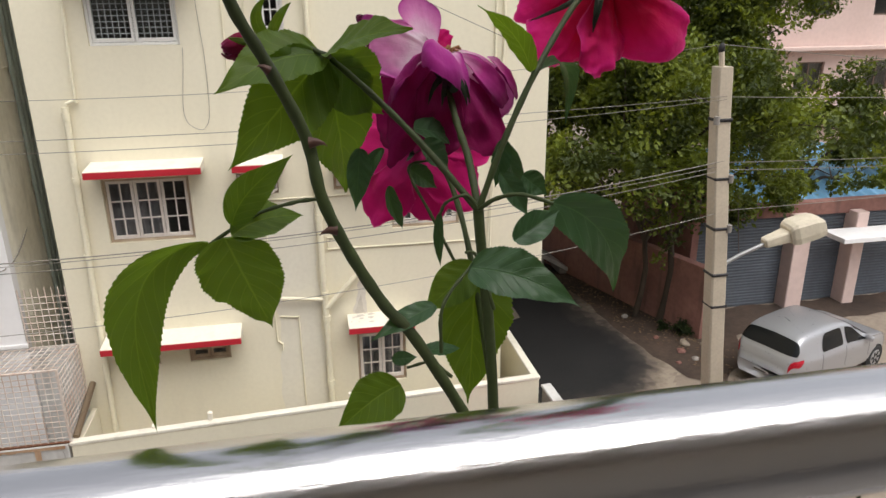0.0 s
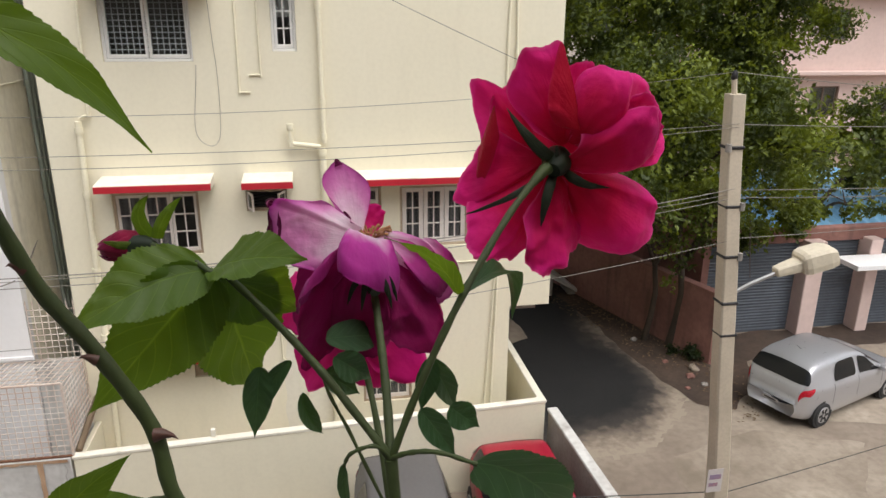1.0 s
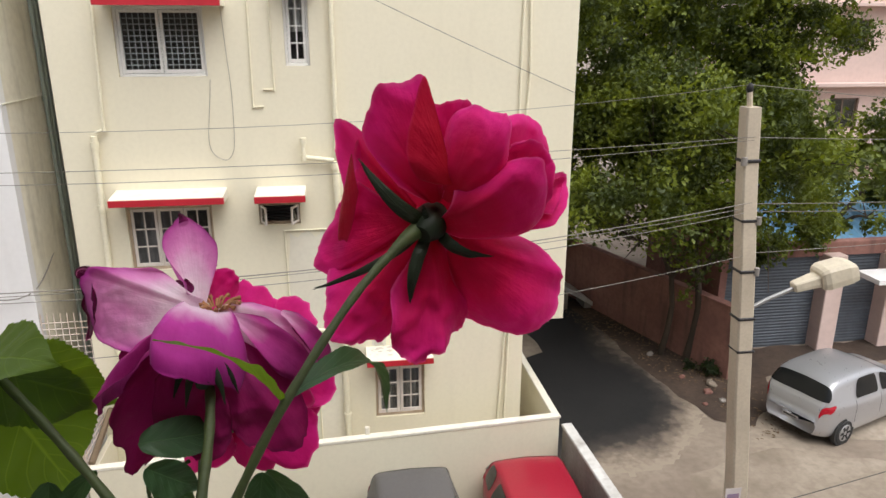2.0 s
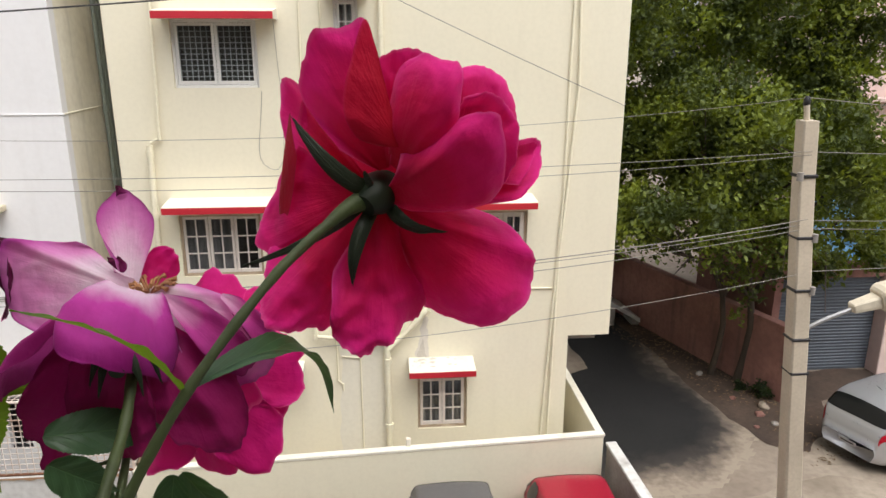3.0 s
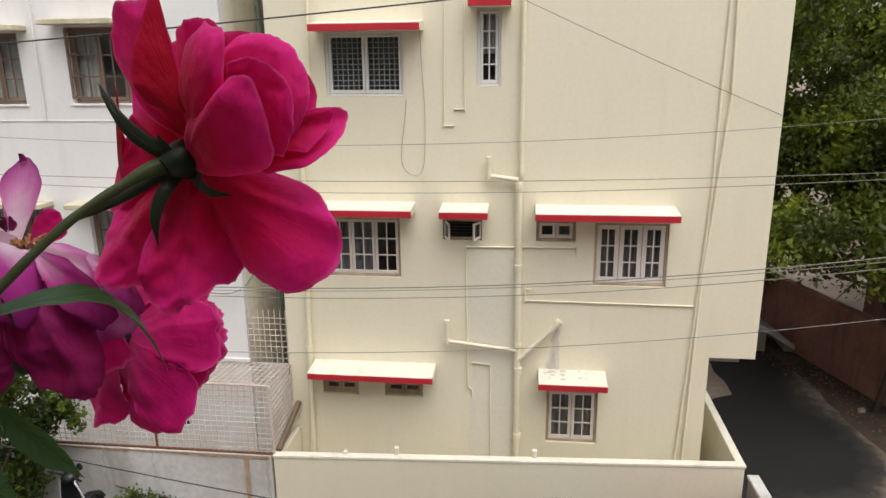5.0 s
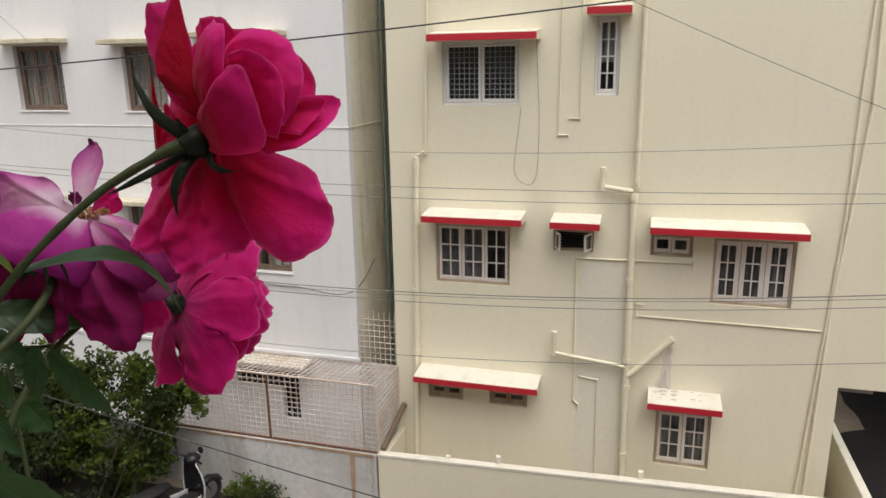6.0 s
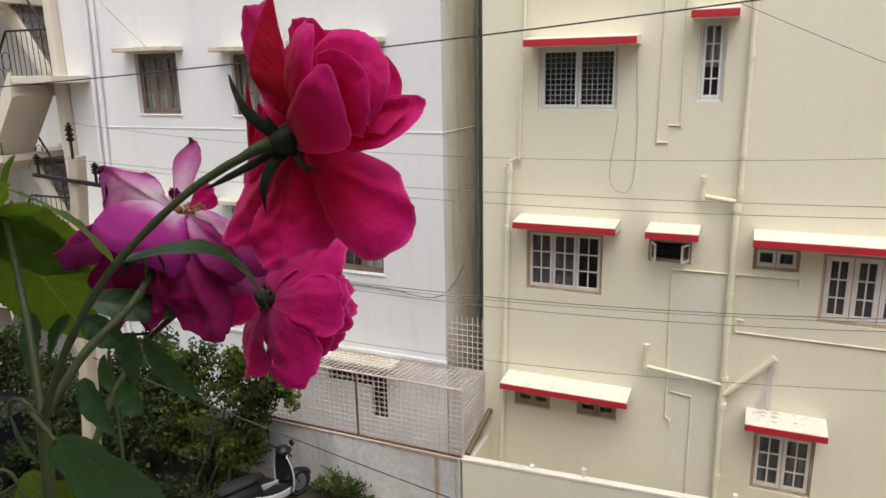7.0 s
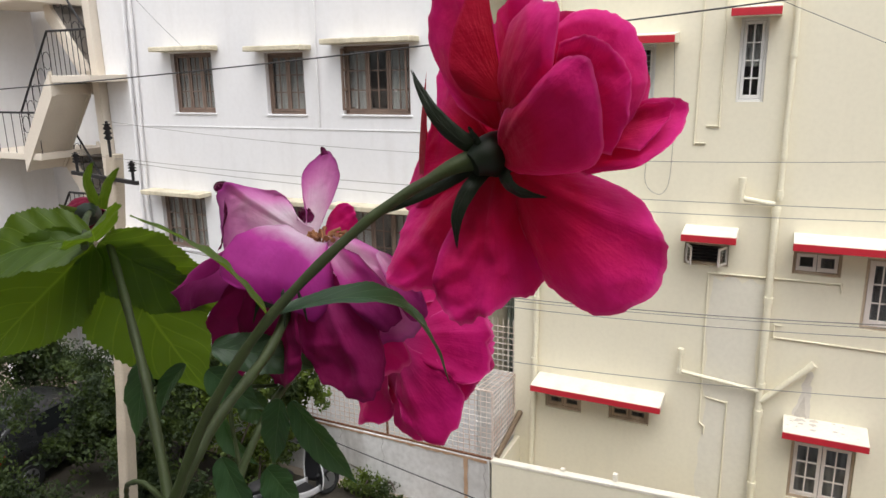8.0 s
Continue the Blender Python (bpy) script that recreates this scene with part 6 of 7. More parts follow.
part("lintel", Geo().box(13.4, 23, 4.9, 5.2, 2.2, 2.6, 0.02), ROSE_WALL, shops)
part("canopy", Geo().box(17.35, 21.5, 3.7, 4.6, 1.72, 1.86, 0.01, Matrix.Translation((0, 0, 0))), WHITE_WALL, shops, "pale sagging canopy")
g = Geo()
nx = 60
g.grid(lambda u, v: (15.4 + 8 * u, 5.2 + 3.9 * v, 2.15 + 1.2 * v + 0.03 * math.sin(u * nx * 2)), 240, 4)
part("sheet_roof", g, BLUE_SHEET, shops, "faded blue corrugated roof sheet")
culvert = thing("culvert_slab", (10.9, 9.1, -0.5), "pale worn concrete slab tilted over the lane drain", "slab")
part("slab", Geo().box(-0.72, 0.72, -0.55, 0.55, -0.06, 0.06, 0.012, Matrix.Translation((10.85, 9.1, -0.02)) @ Matrix.Rotation(radians(31), 4, "Y")), LOW_WALL, culvert)
part("kerb", Geo().box(10.3, 10.55, 8.6, 9.6, -0.6, 0.10, 0.01), CEMENT, culvert)
part("kerb", Geo().box(11.1, 11.35, 8.6, 9.6, -0.6, -0.28, 0.01), CEMENT, culvert)
lr = np.random.default_rng(8)
g = Geo()
for k in range(900):
    u = lr.random()
    x, y = 13.15 - 2.6 * u - 1.35 * lr.random() ** 1.4, 3.2 + 8.0 * u
    if k % 5 == 0:
        x, y = 12.2 + 1.4 * lr.random(), 0.5 + 3.5 * lr.random()
    q, r = lr.random() * 6.28, 0.03 + 0.035 * lr.random()
    z = ground_z(x) + 0.022
    g.add([(x - r * math.cos(q), y - r * math.sin(q), z), (x + r * 0.4 * math.sin(q), y - r * 0.4 * math.cos(q), z + 0.012), (x + r * math.cos(q), y + r * math.sin(q), z + 0.004), (x - r * 0.4 * math.sin(q), y + r * 0.4 * math.cos(q), z + 0.012)], [(0, 1, 2, 3)])
single("fallen_leaves", g, surface("dry_leaf", (0.22, 0.15, 0.08), (0.10, 0.06, 0.03), 0.8, coarse=3, fine=20, vary=0.5, bump=0), "scattered dry brown leaves on the lane", "leaves", kind="stuff")

def rubble(x, y, r, seed, material):
    """A broken lump of brick or cement lying on the dirt."""
    g = Geo().grid(lambda u, v: Vector((math.cos(2 * math.pi * u) * math.sin(math.pi * v), math.sin(2 * math.pi * u) * math.sin(math.pi * v), 0.6 * math.cos(math.pi * v))) * r * (0.85 + 0.5 * noise.noise(Vector((math.cos(2 * math.pi * u) * 1.3 + seed, math.sin(2 * math.pi * u) * 1.3, v * 2)))) + Vector((x, y, ground_z(x) + 0.3 * r)), 10, 7)
    single("rubble_lump", g, material, "broken lump of old masonry on the dirt", "rubble", "rubble along the lane wall")


for k, (x, y, r) in enumerate(((12.55, 3.1, 0.16), (12.25, 2.75, 0.13), (12.4, 2.3, 0.10), (12.8, 2.0, 0.12), (12.0, 3.6, 0.10), (11.75, 5.0, 0.13), (13.0, 3.0, 0.09), (11.9, 2.2, 0.08))):
    rubble(x, y, r, k * 3.7, (PALE_SLAB, ROSE_WALL, CEMENT)[k % 3])

pink = thing("pink_house", (28, 18, -0.5), "pink multi-storey house behind the trees", "house")
ph = [(20 + 3.4 * k + 0.9, 20 + 3.4 * k + 2.3, z, z + 1.3) for k in range(8) for z in (0.9, 4.1, 7.3, 10.5)]
g = Geo()
wall_panel(g, (20, 16), (48, 16), -0.6, 13.6, 0.25, [(a - 20, b - 20, c, d) for a, b, c, d in ph])
part("front_wall", g, PINK_WALL, pink)
part("side_wall", Geo().box(20, 20.25, 16.25, 26, -0.6, 13.6).box(47.75, 48, 16.25, 26, -0.6, 13.6).box(20.25, 46.75, 25.8, 26, -0.6, 13.6), PINK_WALL, pink)
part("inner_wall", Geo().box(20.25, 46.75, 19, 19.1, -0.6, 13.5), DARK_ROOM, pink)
part("roof", Geo().box(19.8, 48.2, 15.7, 26.2, 13.6, 13.8, 0.02), PINK_WALL, pink)
for z in (2.7, 5.9, 9.1, 12.3):
    part("band", Geo().box(19.9, 48.1, 15.4, 16.0, z, z + 0.16, 0.02), PINK_WALL, pink)
for a, b, c, d in ph:
    f = Geo().box(a, b, 16.08, 16.14, c, c + 0.06).box(a, b, 16.08, 16.14, d - 0.06, d).box(a, a + 0.06, 16.08, 16.14, c, d).box(b - 0.06, b, 16.08, 16.14, c, d).box((a + b) / 2 - 0.03, (a + b) / 2 + 0.03, 16.08, 16.14, c, d)
    w = part("window", f, BROWN_WOOD, pink)
    part("pane", Geo().box(a + 0.05, b - 0.05, 16.1, 16.105, c + 0.05, d - 0.05), GLASS, w)

# ---- the balcony on which the camera stands ----
balcony = thing("balcony", (3.3, -12.6, 7.0), "plain balcony with floor slab; unseen back wall and roof slab block sky light", "balcony", kind="structure")
# unseen plaster, kept dim to cut the bounce onto the petals
OWN_UNSEEN = surface("dim_unseen_plaster", (0.40, 0.36, 0.32), (0.3, 0.27, 0.24), 0.85, vary=0.2)
part("floor", Geo().box(-3.0, 9.5, -14.2, -11.45, 6.82, 7.0, 0.01), CEMENT, balcony)
# unseen back wall, roof and front, sized to block sky light
part("back_wall", Geo().box(-8.0, 15.0, -14.4, -14.2, -0.6, 13.2), OWN_UNSEEN, balcony)
part("roof", Geo().box(-8.0, 15.0, -14.2, -12.8, 9.75, 9.95, 0.01), OWN_UNSEEN, balcony)
part("house_front", Geo().box(-8.0, 15.0, -14.2, -12.1, -0.6, 6.82), OWN_UNSEEN, balcony)
rail = thing("steel_railing", (3.3, -11.845, 7.0), "polished stainless steel balcony railing", "railing")
RY, RZ = -11.845, 7.90
part("top_rail", Geo().tube([(-2.9, RY, RZ), (9.4, RY, RZ)], 0.0255, 40), STEEL, rail, smooth=True)
for k in range(8):
    x = -2.2 + 1.6 * k
    part("post", Geo().tube([(x, RY, 6.99), (x, RY, RZ - 0.02)], 0.019, 20), STEEL, rail, smooth=True)
for z in (7.2, 7.42, 7.64):
    part("lower_rail", Geo().tube([(-2.9, RY, z), (9.4, RY, z)], 0.011, 16), STEEL, rail, smooth=True)


# ---- the rose plant beyond the railing ----
plant = thing("rose_plant", (3.26, -11.78, 7.0), "rose plant with magenta, faded purple and crimson blooms on thorny stems", "plant")
VIEW = Vector((0, -1, 0))


def leaf(material, base, tip, width, facing, bend, fold, parent=None, sway=(0, 0, 0), twist=0.0, full=0.70):
    """A toothed rose leaflet from base to tip, folded along its rib, bent, swayed to one side and twisted."""
    base, tip, sway = Vector(base), Vector(tip), Vector(sway)
    d = tip - base
    length = d.length
    d.normalize()
    nrm = Vector(facing)
    nrm = (nrm - d * nrm.dot(d)).normalized()
    sd = d.cross(nrm)
    ph = random.random() * 6
    nv, nu = 120, 10

    def at(u, v):
        s = 2 * u - 1
        prof = math.sin(math.pi * min(1.0, v) ** full) ** (0.62 + 0.75 * v) + 0.012
        step = v * 30 % 1.0
        tooth = 1.0 + (0.07 * step - 0.03) * max(0.0, abs(s) - 0.85) / 0.15 * (0.06 < v < 0.97)
        w = width * 0.5 * prof * tooth
        turn = twist * (v - 0.5)
        side = sd * math.cos(turn) + nrm * math.sin(turn)
        face = nrm * math.cos(turn) - sd * math.sin(turn)
        p = base + d * length * v + sway * math.sin(math.pi * v ** 0.8) + side * s * w * math.cos(fold * 0.9)
        p += nrm * math.sin(math.pi * v) * bend * length * 0.3 + face * (abs(s) - 0.4) * w * math.sin(fold) * 0.9
        p += face * 0.03 * width * math.sin(v * 17 + ph + 2.2 * s) * abs(s)
        p += face * 0.014 * width * math.sin(v * 40 - abs(s) * 7) * prof * (0.4 + abs(s))
        return p

    return part("leaf", Geo().grid(at, nu, nv), material, parent or plant, smooth=True)


def stem(pts, r0, r1, material=None, name="stem", n=12):
    line = smoothed(pts, 10)
    k = len(line) - 1
    return part(name, Geo().tube(line, [0.74 * (r0 + (r1 - r0) * i / k) + 0.00012 * math.sin(i * 1.3) for i in range(k + 1)], n), material or STEM, plant, smooth=True)


FORK = (3.2495, -11.7495, 7.977)
stem([(3.262, -11.775, 6.99), (3.258, -11.772, 7.5), (3.256, -11.762, 7.85), FORK], 0.0042, 0.0034, name="main_stem")
stem([FORK, (3.263, -11.744, 8.008), (3.280, -11.734, 8.037), (3.303, -11.715, 8.064), (3.322, -11.698, 8.078), (3.3315, -11.690, 8.081)], 0.0021, 0.0019, name="flower_stem")
stem([FORK, (3.250, -11.728, 7.996), (3.250, -11.700, 8.010), (3.249, -11.682, 8.026)], 0.0026, 0.0024, name="flower_stem")
stem([(3.256, -11.764, 7.87), (3.250, -11.735, 7.945), (3.245, -11.700, 7.982), (3.239, -11.650, 7.994), (3.2408, -11.608, 7.985)], 0.0020, 0.0020, name="flower_stem")
stem([FORK, (3.226, -11.733, 8.006), (3.205, -11.720, 8.028), (3.185, -11.708, 8.046)], 0.0023, 0.0020, name="side_stem")
stem([(3.33, -11.80, 7.0), (3.30, -11.79, 7.72), (3.262, -11.782, 7.832), (3.2373, -11.778, 7.884), (3.2136, -11.780, 7.9284), (3.2004, -11.780, 7.9461), (3.1868, -11.785, 7.9723), (3.1770, -11.787, 7.9965), (3.1722, -11.784, 8.0211), (3.1598, -11.786, 8.0493), (3.1490, -11.790, 8.0720), (3.1400, -11.798, 8.1100), (3.1330, -11.806, 8.142)], 0.0040, 0.0029, name="thorny_stem")
stem([(3.177, -11.787, 7.997), (3.166, -11.787, 7.996), (3.150, -11.785, 7.991), (3.126, -11.786, 7.977)], 0.0011, 0.0009, name="leaf_stalk")
stem([(3.186, -11.719, 8.046), (3.170, -11.705, 8.052), (3.158, -11.694, 8.052)], 0.0017, 0.0016, name="bud_stem")
stem([(3.128, -11.80, 8.135), (3.132, -11.80, 8.16), (3.15, -11.80, 8.14)], 0.0012, 0.001, name="leaf_stalk")
stem([FORK, (3.243, -11.752, 7.985), (3.234, -11.751, 7.982), (3.231, -11.750, 7.976)], 0.0012, 0.001, name="leaf_stalk")
stem([FORK, (3.256, -11.757, 7.984), (3.266, -11.763, 7.987), (3.280, -11.767, 7.983)], 0.0015, 0.0012, name="leaf_stalk")
stem([(3.255, -11.76, 7.93), (3.246, -11.762, 7.958), (3.240, -11.765, 7.962)], 0.0012, 0.001, name="leaf_stalk")
stem([(3.226, -11.776, 7.918), (3.228, -11.772, 7.94), (3.245, -11.76, 7.955)], 0.0012, 0.001, name="leaf_stalk")
stem([(3.231, -11.776, 7.905), (3.222, -11.773, 7.912), (3.211, -11.77, 7.909)], 0.0011, 0.0009, name="leaf_stalk")


def thorn(at, way, size):
    at, way = Vector(at), Vector(way).normalized()
    size *= 0.75
    tipp = at + way * size + Vector((0, 0, -size * 0.35))
    part("thorn", Geo().tube([at - way * 0.001, at + way * size * 0.35, at + way * size * 0.75 - Vector((0, 0, size * 0.12)), tipp], [size * 0.42, size * 0.24, size * 0.1, size * 0.01], 8), THORN, plant, smooth=True)


thorn((3.1745, -11.786, 8.019), (1, -0.2, 0.1), 0.008)
thorn((3.1805, -11.788, 7.984), (-1, -0.3, 0.1), 0.008)
thorn((3.1470, -11.792, 8.077), (-0.6, -0.4, 0.6), 0.006)
thorn((3.1600, -11.788, 8.047), (-0.8, -0.3, 0.6), 0.006)
# the low leaf hanging from the thorny stem
leaf(ROSE_LEAF, (3.1361, -11.815, 7.9913), (3.103, -11.79, 7.902), 0.0225, (0.15, -1, 0.15), -0.12, 0.42, sway=(-0.016, 0.0, 0.010), twist=0.35, full=0.86)
leaf(ROSE_LEAF, (3.1385, -11.79, 7.9845), (3.1525, -11.775, 7.938), 0.034, (-0.2, -1, 0.2), 0.1, 0.15, full=0.6)
leaf(ROSE_LEAF, (3.1421, -11.79, 7.9890), (3.1670, -11.790, 8.0155), 0.015, (0.3, -1, 0.3), 0.15, 0.35, sway=(-0.003, 0, 0.002))
leaf(ROSE_LEAF, (3.1415, -11.79, 7.9850), (3.1690, -11.775, 7.9870), 0.017, (0, -0.8, 0.7), 0.12, 0.25, sway=(0, 0, 0.003))
# the five leaflets of the side stem
leaf(ROSE_LEAF, (3.184, -11.713, 8.0470), (3.2215, -11.742, 8.0585), 0.026, (0.1, -0.6, 0.8), 0.12, 0.2, sway=(0, 0, 0.002), twist=-0.3)
leaf(ROSE_LEAF, (3.185, -11.712, 8.0465), (3.2145, -11.678, 8.0125), 0.034, (-0.25, -0.9, 0.45), 0.15, 0.15, full=0.62)
leaf(ROSE_LEAF, (3.183, -11.713, 8.0465), (3.1350, -11.738, 8.0330), 0.030, (0, -0.8, 0.7), 0.15, 0.25, sway=(0, 0, 0.004))
leaf(ROSE_LEAF, (3.183, -11.713, 8.0460), (3.1370, -11.735, 7.9985), 0.038, (0.35, -1, 0.2), 0.12, 0.2, full=0.62)
leaf(ROSE_LEAF, (3.184, -11.711, 8.0450), (3.1920, -11.672, 7.9690), 0.046, (0.5, -0.8, 0.2), 0.15, 0.2, full=0.62, twist=0.3)
# the bluish leaves round the main stem
leaf(ROSE_LEAF_BLUE, (3.2300, -11.815, 7.9740), (3.2700, -11.830, 7.9600), 0.021, (-0.15, -0.75, 0.8), 0.30, 0.25, sway=(0, 0, 0.002), full=0.6)
leaf(ROSE_LEAF_BLUE, (3.2520, -11.80, 7.9780), (3.2744, -11.79, 7.9868), 0.014, (0.1, -0.8, 0.6), 0.2, 0.5)
leaf(ROSE_LEAF_BLUE, (3.2790, -11.767, 7.9830), (3.3260, -11.738, 7.9240), 0.027, (-0.25, -1, 0.5), 0.35, 0.25, sway=(0.006, 0, 0.008), full=0.62)
leaf(ROSE_LEAF, (3.2500, -11.745, 7.9480), (3.2482, -11.735, 7.8640), 0.040, (0.15, -1, 0.1), 0.08, 0.25, full=0.62)
leaf(ROSE_LEAF, (3.2480, -11.750, 7.9500), (3.2220, -11.752, 7.9280), 0.020, (0, -0.9, 0.5), 0.12, 0.2)
leaf(ROSE_LEAF, (3.2073, -11.775, 7.9030), (3.1755, -11.785, 7.8880), 0.025, (0.1, -1, 0.3), 0.15, 0.25, sway=(0, 0, 0.003))
leaf(ROSE_LEAF_BLUE, (3.2246, -11.77, 7.9395), (3.1932, -11.785, 7.9317), 0.011, (0, -0.7, 0.9), 0.2, 0.3)
leaf(ROSE_LEAF_BLUE, (3.204, -11.770, 7.914), (3.216, -11.770, 7.914), 0.007, (0, -0.8, 0.5), 0.1, 0.2)
leaf(ROSE_LEAF_BLUE, (3.219, -11.770, 7.917), (3.239, -11.760, 7.911), 0.008, (0, -0.6, 0.9), 0.1, 0.2)
leaf(ROSE_LEAF_BLUE, (3.2110, -11.702, 7.9990), (3.1960, -11.705, 7.9730), 0.009, (-0.2, -1, 0.1), 0.1, 0.5, sway=(-0.003, 0, 0))
leaf(ROSE_LEAF_BLUE, (3.2150, -11.690, 7.9760), (3.2230, -11.680, 7.9470), 0.011, (0.5, -1, 0.1), 0.5, 0.8, sway=(-0.004, 0, 0), twist=0.9)
leaf(ROSE_LEAF_BLUE, (3.226, -11.690, 7.985), (3.241, -11.690, 7.973), 0.013, (0, -0.8, 0.5), 0.1, 0.4)
leaf(ROSE_LEAF_BLUE, (3.2265, -11.7035, 8.0090), (3.2560, -11.676, 7.9950), 0.015, (0.1, -0.8, 0.6), 0.25, 0.15)
leaf(ROSE_LEAF_BLUE, (3.2298, -11.71, 8.0031), (3.2456, -11.70, 7.9862), 0.014, (0.1, -0.9, 0.4), 0.2, 0.3)
leaf(ROSE_LEAF_BLUE, (3.1985, -11.71, 8.0010), (3.1945, -11.715, 7.9700), 0.013, (0.1, -1, 0.1), 0.1, 0.3)
leaf(ROSE_LEAF_BLUE, (3.2700, -11.72, 8.0041), (3.2655, -11.72, 7.9790), 0.011, (0.1, -1, 0.1), 0.1, 0.3)
leaf(ROSE_LEAF_BLUE, (3.2706, -11.715, 8.0014), (3.2850, -11.70, 7.9660), 0.012, (0.3, -1, 0.1), 0.2, 0.4, twist=0.5)
# the narrow leaves of the flower stem
leaf(ROSE_LEAF, (3.2788, -11.7330, 8.0378), (3.2485, -11.750, 8.0680), 0.014, (0.44, 0.52, 0.73), 0.1, 0.15, sway=(0.002, 0, 0.003))
leaf(ROSE_LEAF_BLUE, (3.2795, -11.7330, 8.0375), (3.3145, -11.687, 8.0040), 0.0125, (-0.35, -0.6, 0.75), 0.75, 0.4, sway=(0.002, 0, 0.004), full=0.85)
leaf(ROSE_LEAF_BLUE, (3.2625, -11.74, 7.9923), (3.2774, -11.74, 7.9687), 0.012, (0.2, -1, 0.2), 0.2, 0.4)
leaf(ROSE_LEAF_BLUE, (3.2754, -11.735, 7.9890), (3.2883, -11.735, 7.9782), 0.013, (0, -1, 0.3), 0.1, 0.3)
leaf(ROSE_LEAF_BLUE, (3.231, -11.750, 7.977), (3.233, -11.740, 7.946), 0.006, (-0.5, -1, 0.1), 0.2, 0.6)
# the top of the thorny stem
leaf(ROSE_LEAF, (3.1330, -11.812, 8.1450), (3.1835, -11.790, 8.1070), 0.0145, (0.2, -0.8, 0.6), 0.25, 0.25, sway=(0.004, 0, 0.006))
leaf(ROSE_LEAF, (3.1320, -11.806, 8.1400), (3.1430, -11.795, 8.1030), 0.013, (0.4, -1, 0.3), 0.1, 0.25)
leaf(ROSE_LEAF, (3.1300, -11.815, 8.1380), (3.1150, -11.805, 8.1000), 0.030, (0.2, -1, 0.4), 0.15, 0.2)
leaf(ROSE_LEAF, (3.1310, -11.812, 8.1410), (3.1480, -11.800, 8.1140), 0.016, (0, -0.9, 0.5), 0.1, 0.15)


def cm(*v):
    return Vector(v) * 0.01


def petal(material, flower, at, base, mid, tip, widths, facing=(0, 0, -1), cup=0.3, ruffle=0.02, blunt=0.25, corner=2.0, roll=0.0, crease=None, seed=0.0, name="petal", spread=1.0, rough=1.0, skew=0.0):
    """A petal along the curve base, mid, tip (cm in the flower's own frame: right, up, away); widths at base, middle and end.
    facing is its outer side; cup bends the edges from it, roll curls the rim, crease (place, amount) folds one margin."""
    p0, p1, p2 = (Vector(q) for q in (base, mid, tip))
    ctrl = 2 * p1 - 0.5 * (p0 + p2)
    w0, w1, w2 = (q * spread for q in widths)
    if name == "petal":
        w2, corner = w2 * 1.14, corner + 0.9
    ph = seed * 7.3
    wide = max(widths)
    shift = Vector((seed * 3.1, seed * 1.7, seed * 2.3))

    def place(u, v):
        s = 2 * u - 1
        ve = v * (1 - blunt * abs(s) ** corner * v * v)
        ve *= 1 + skew * s * v * v
        ve *= 1 + 0.07 * v * v * noise.noise(Vector((s * 1.9, seed, 0.3))) + 0.025 * v * v * noise.noise(Vector((s * 6.0, seed, 2.3)))
        p = p0 * (1 - ve) ** 2 + ctrl * 2 * ve * (1 - ve) + p2 * ve * ve
        d = ((ctrl - p0) * (1 - ve) + (p2 - ctrl) * ve).normalized()
        nrm = Vector(facing)
        nrm = (nrm - d * nrm.dot(d)).normalized()
        sd = d.cross(nrm)
        w = 0.5 * (w0 * (1 - ve) * (1 - 2 * ve) + w1 * 4 * ve * (1 - ve) + w2 * ve * (2 * ve - 1))
        w = max(w, 0.05)
        k = cup * 1.6 if abs(cup) > 1e-3 else 1e-3
        p = p + sd * (w * math.sin(k * s) / k) - nrm * (w * (1 - math.cos(k * s)) / k)
        wav = ruffle * wide * v * v * (math.sin(s * 6.3 + ph) + 0.6 * math.sin(s * 11 + 2 * ph + v * 3))
        q = Vector((s * w, v * 2.6, 0)) + shift
        lump = rough * (0.10 * noise.noise(q * 0.8) * wide * min(1, v * 2) + 0.07 * noise.noise(q * 2.2))
        fold = noise.noise(Vector((s * 2.3 + v * 0.8, v * 0.7, seed)))
        ridge = -0.16 * rough * wide * v * max(0.0, 0.22 - abs(fold)) / 0.22 * 0.35
        p = p + nrm * (wav + lump + ridge) + d * wav * 0.5
        if crease:
            e = (s - crease[0]) * (1 if crease[0] >= 0 else -1)
            if e > 0:
                p = p - nrm * e * w * crease[1] - sd * (1 if crease[0] >= 0 else -1) * e * w * abs(crease[1]) * 0.45
        if roll:
            e = max(0.0, v - 0.7) / 0.3
            p = p + nrm * roll * wide * e * e - d * abs(roll) * wide * 0.6 * e * e
        return at @ (p * 0.01)

    return part(name, Geo().grid(place, 16, 20), material, flower, smooth=True)


def sepal(flower, at, base, mid, tip, width, facing=(0, 0, -1), material=None):
    return petal(material or SEPAL, flower, at, base, mid, tip, (width * 0.6, width * 0.66, 0.04), facing, 0.45, 0.01, 0.05, 1.0, name="sepal")


def flower_frame(x, y, z, tilt=10.0):
    """Right, up and away, with the up axis tilted back by so many degrees."""
    t = radians(tilt)
    return Matrix(((1, 0, 0, x), (0, math.sin(t), math.cos(t), y), (0, math.cos(t), -math.sin(t), z), (0, 0, 0, 1)))

stem([(3.254, -11.72, 7.92), (3.236, -11.705, 7.96), (3.225, -11.694, 7.985), (3.2379, -11.6829, 7.9874)], 0.0012, 0.001, name="leaf_stalk")


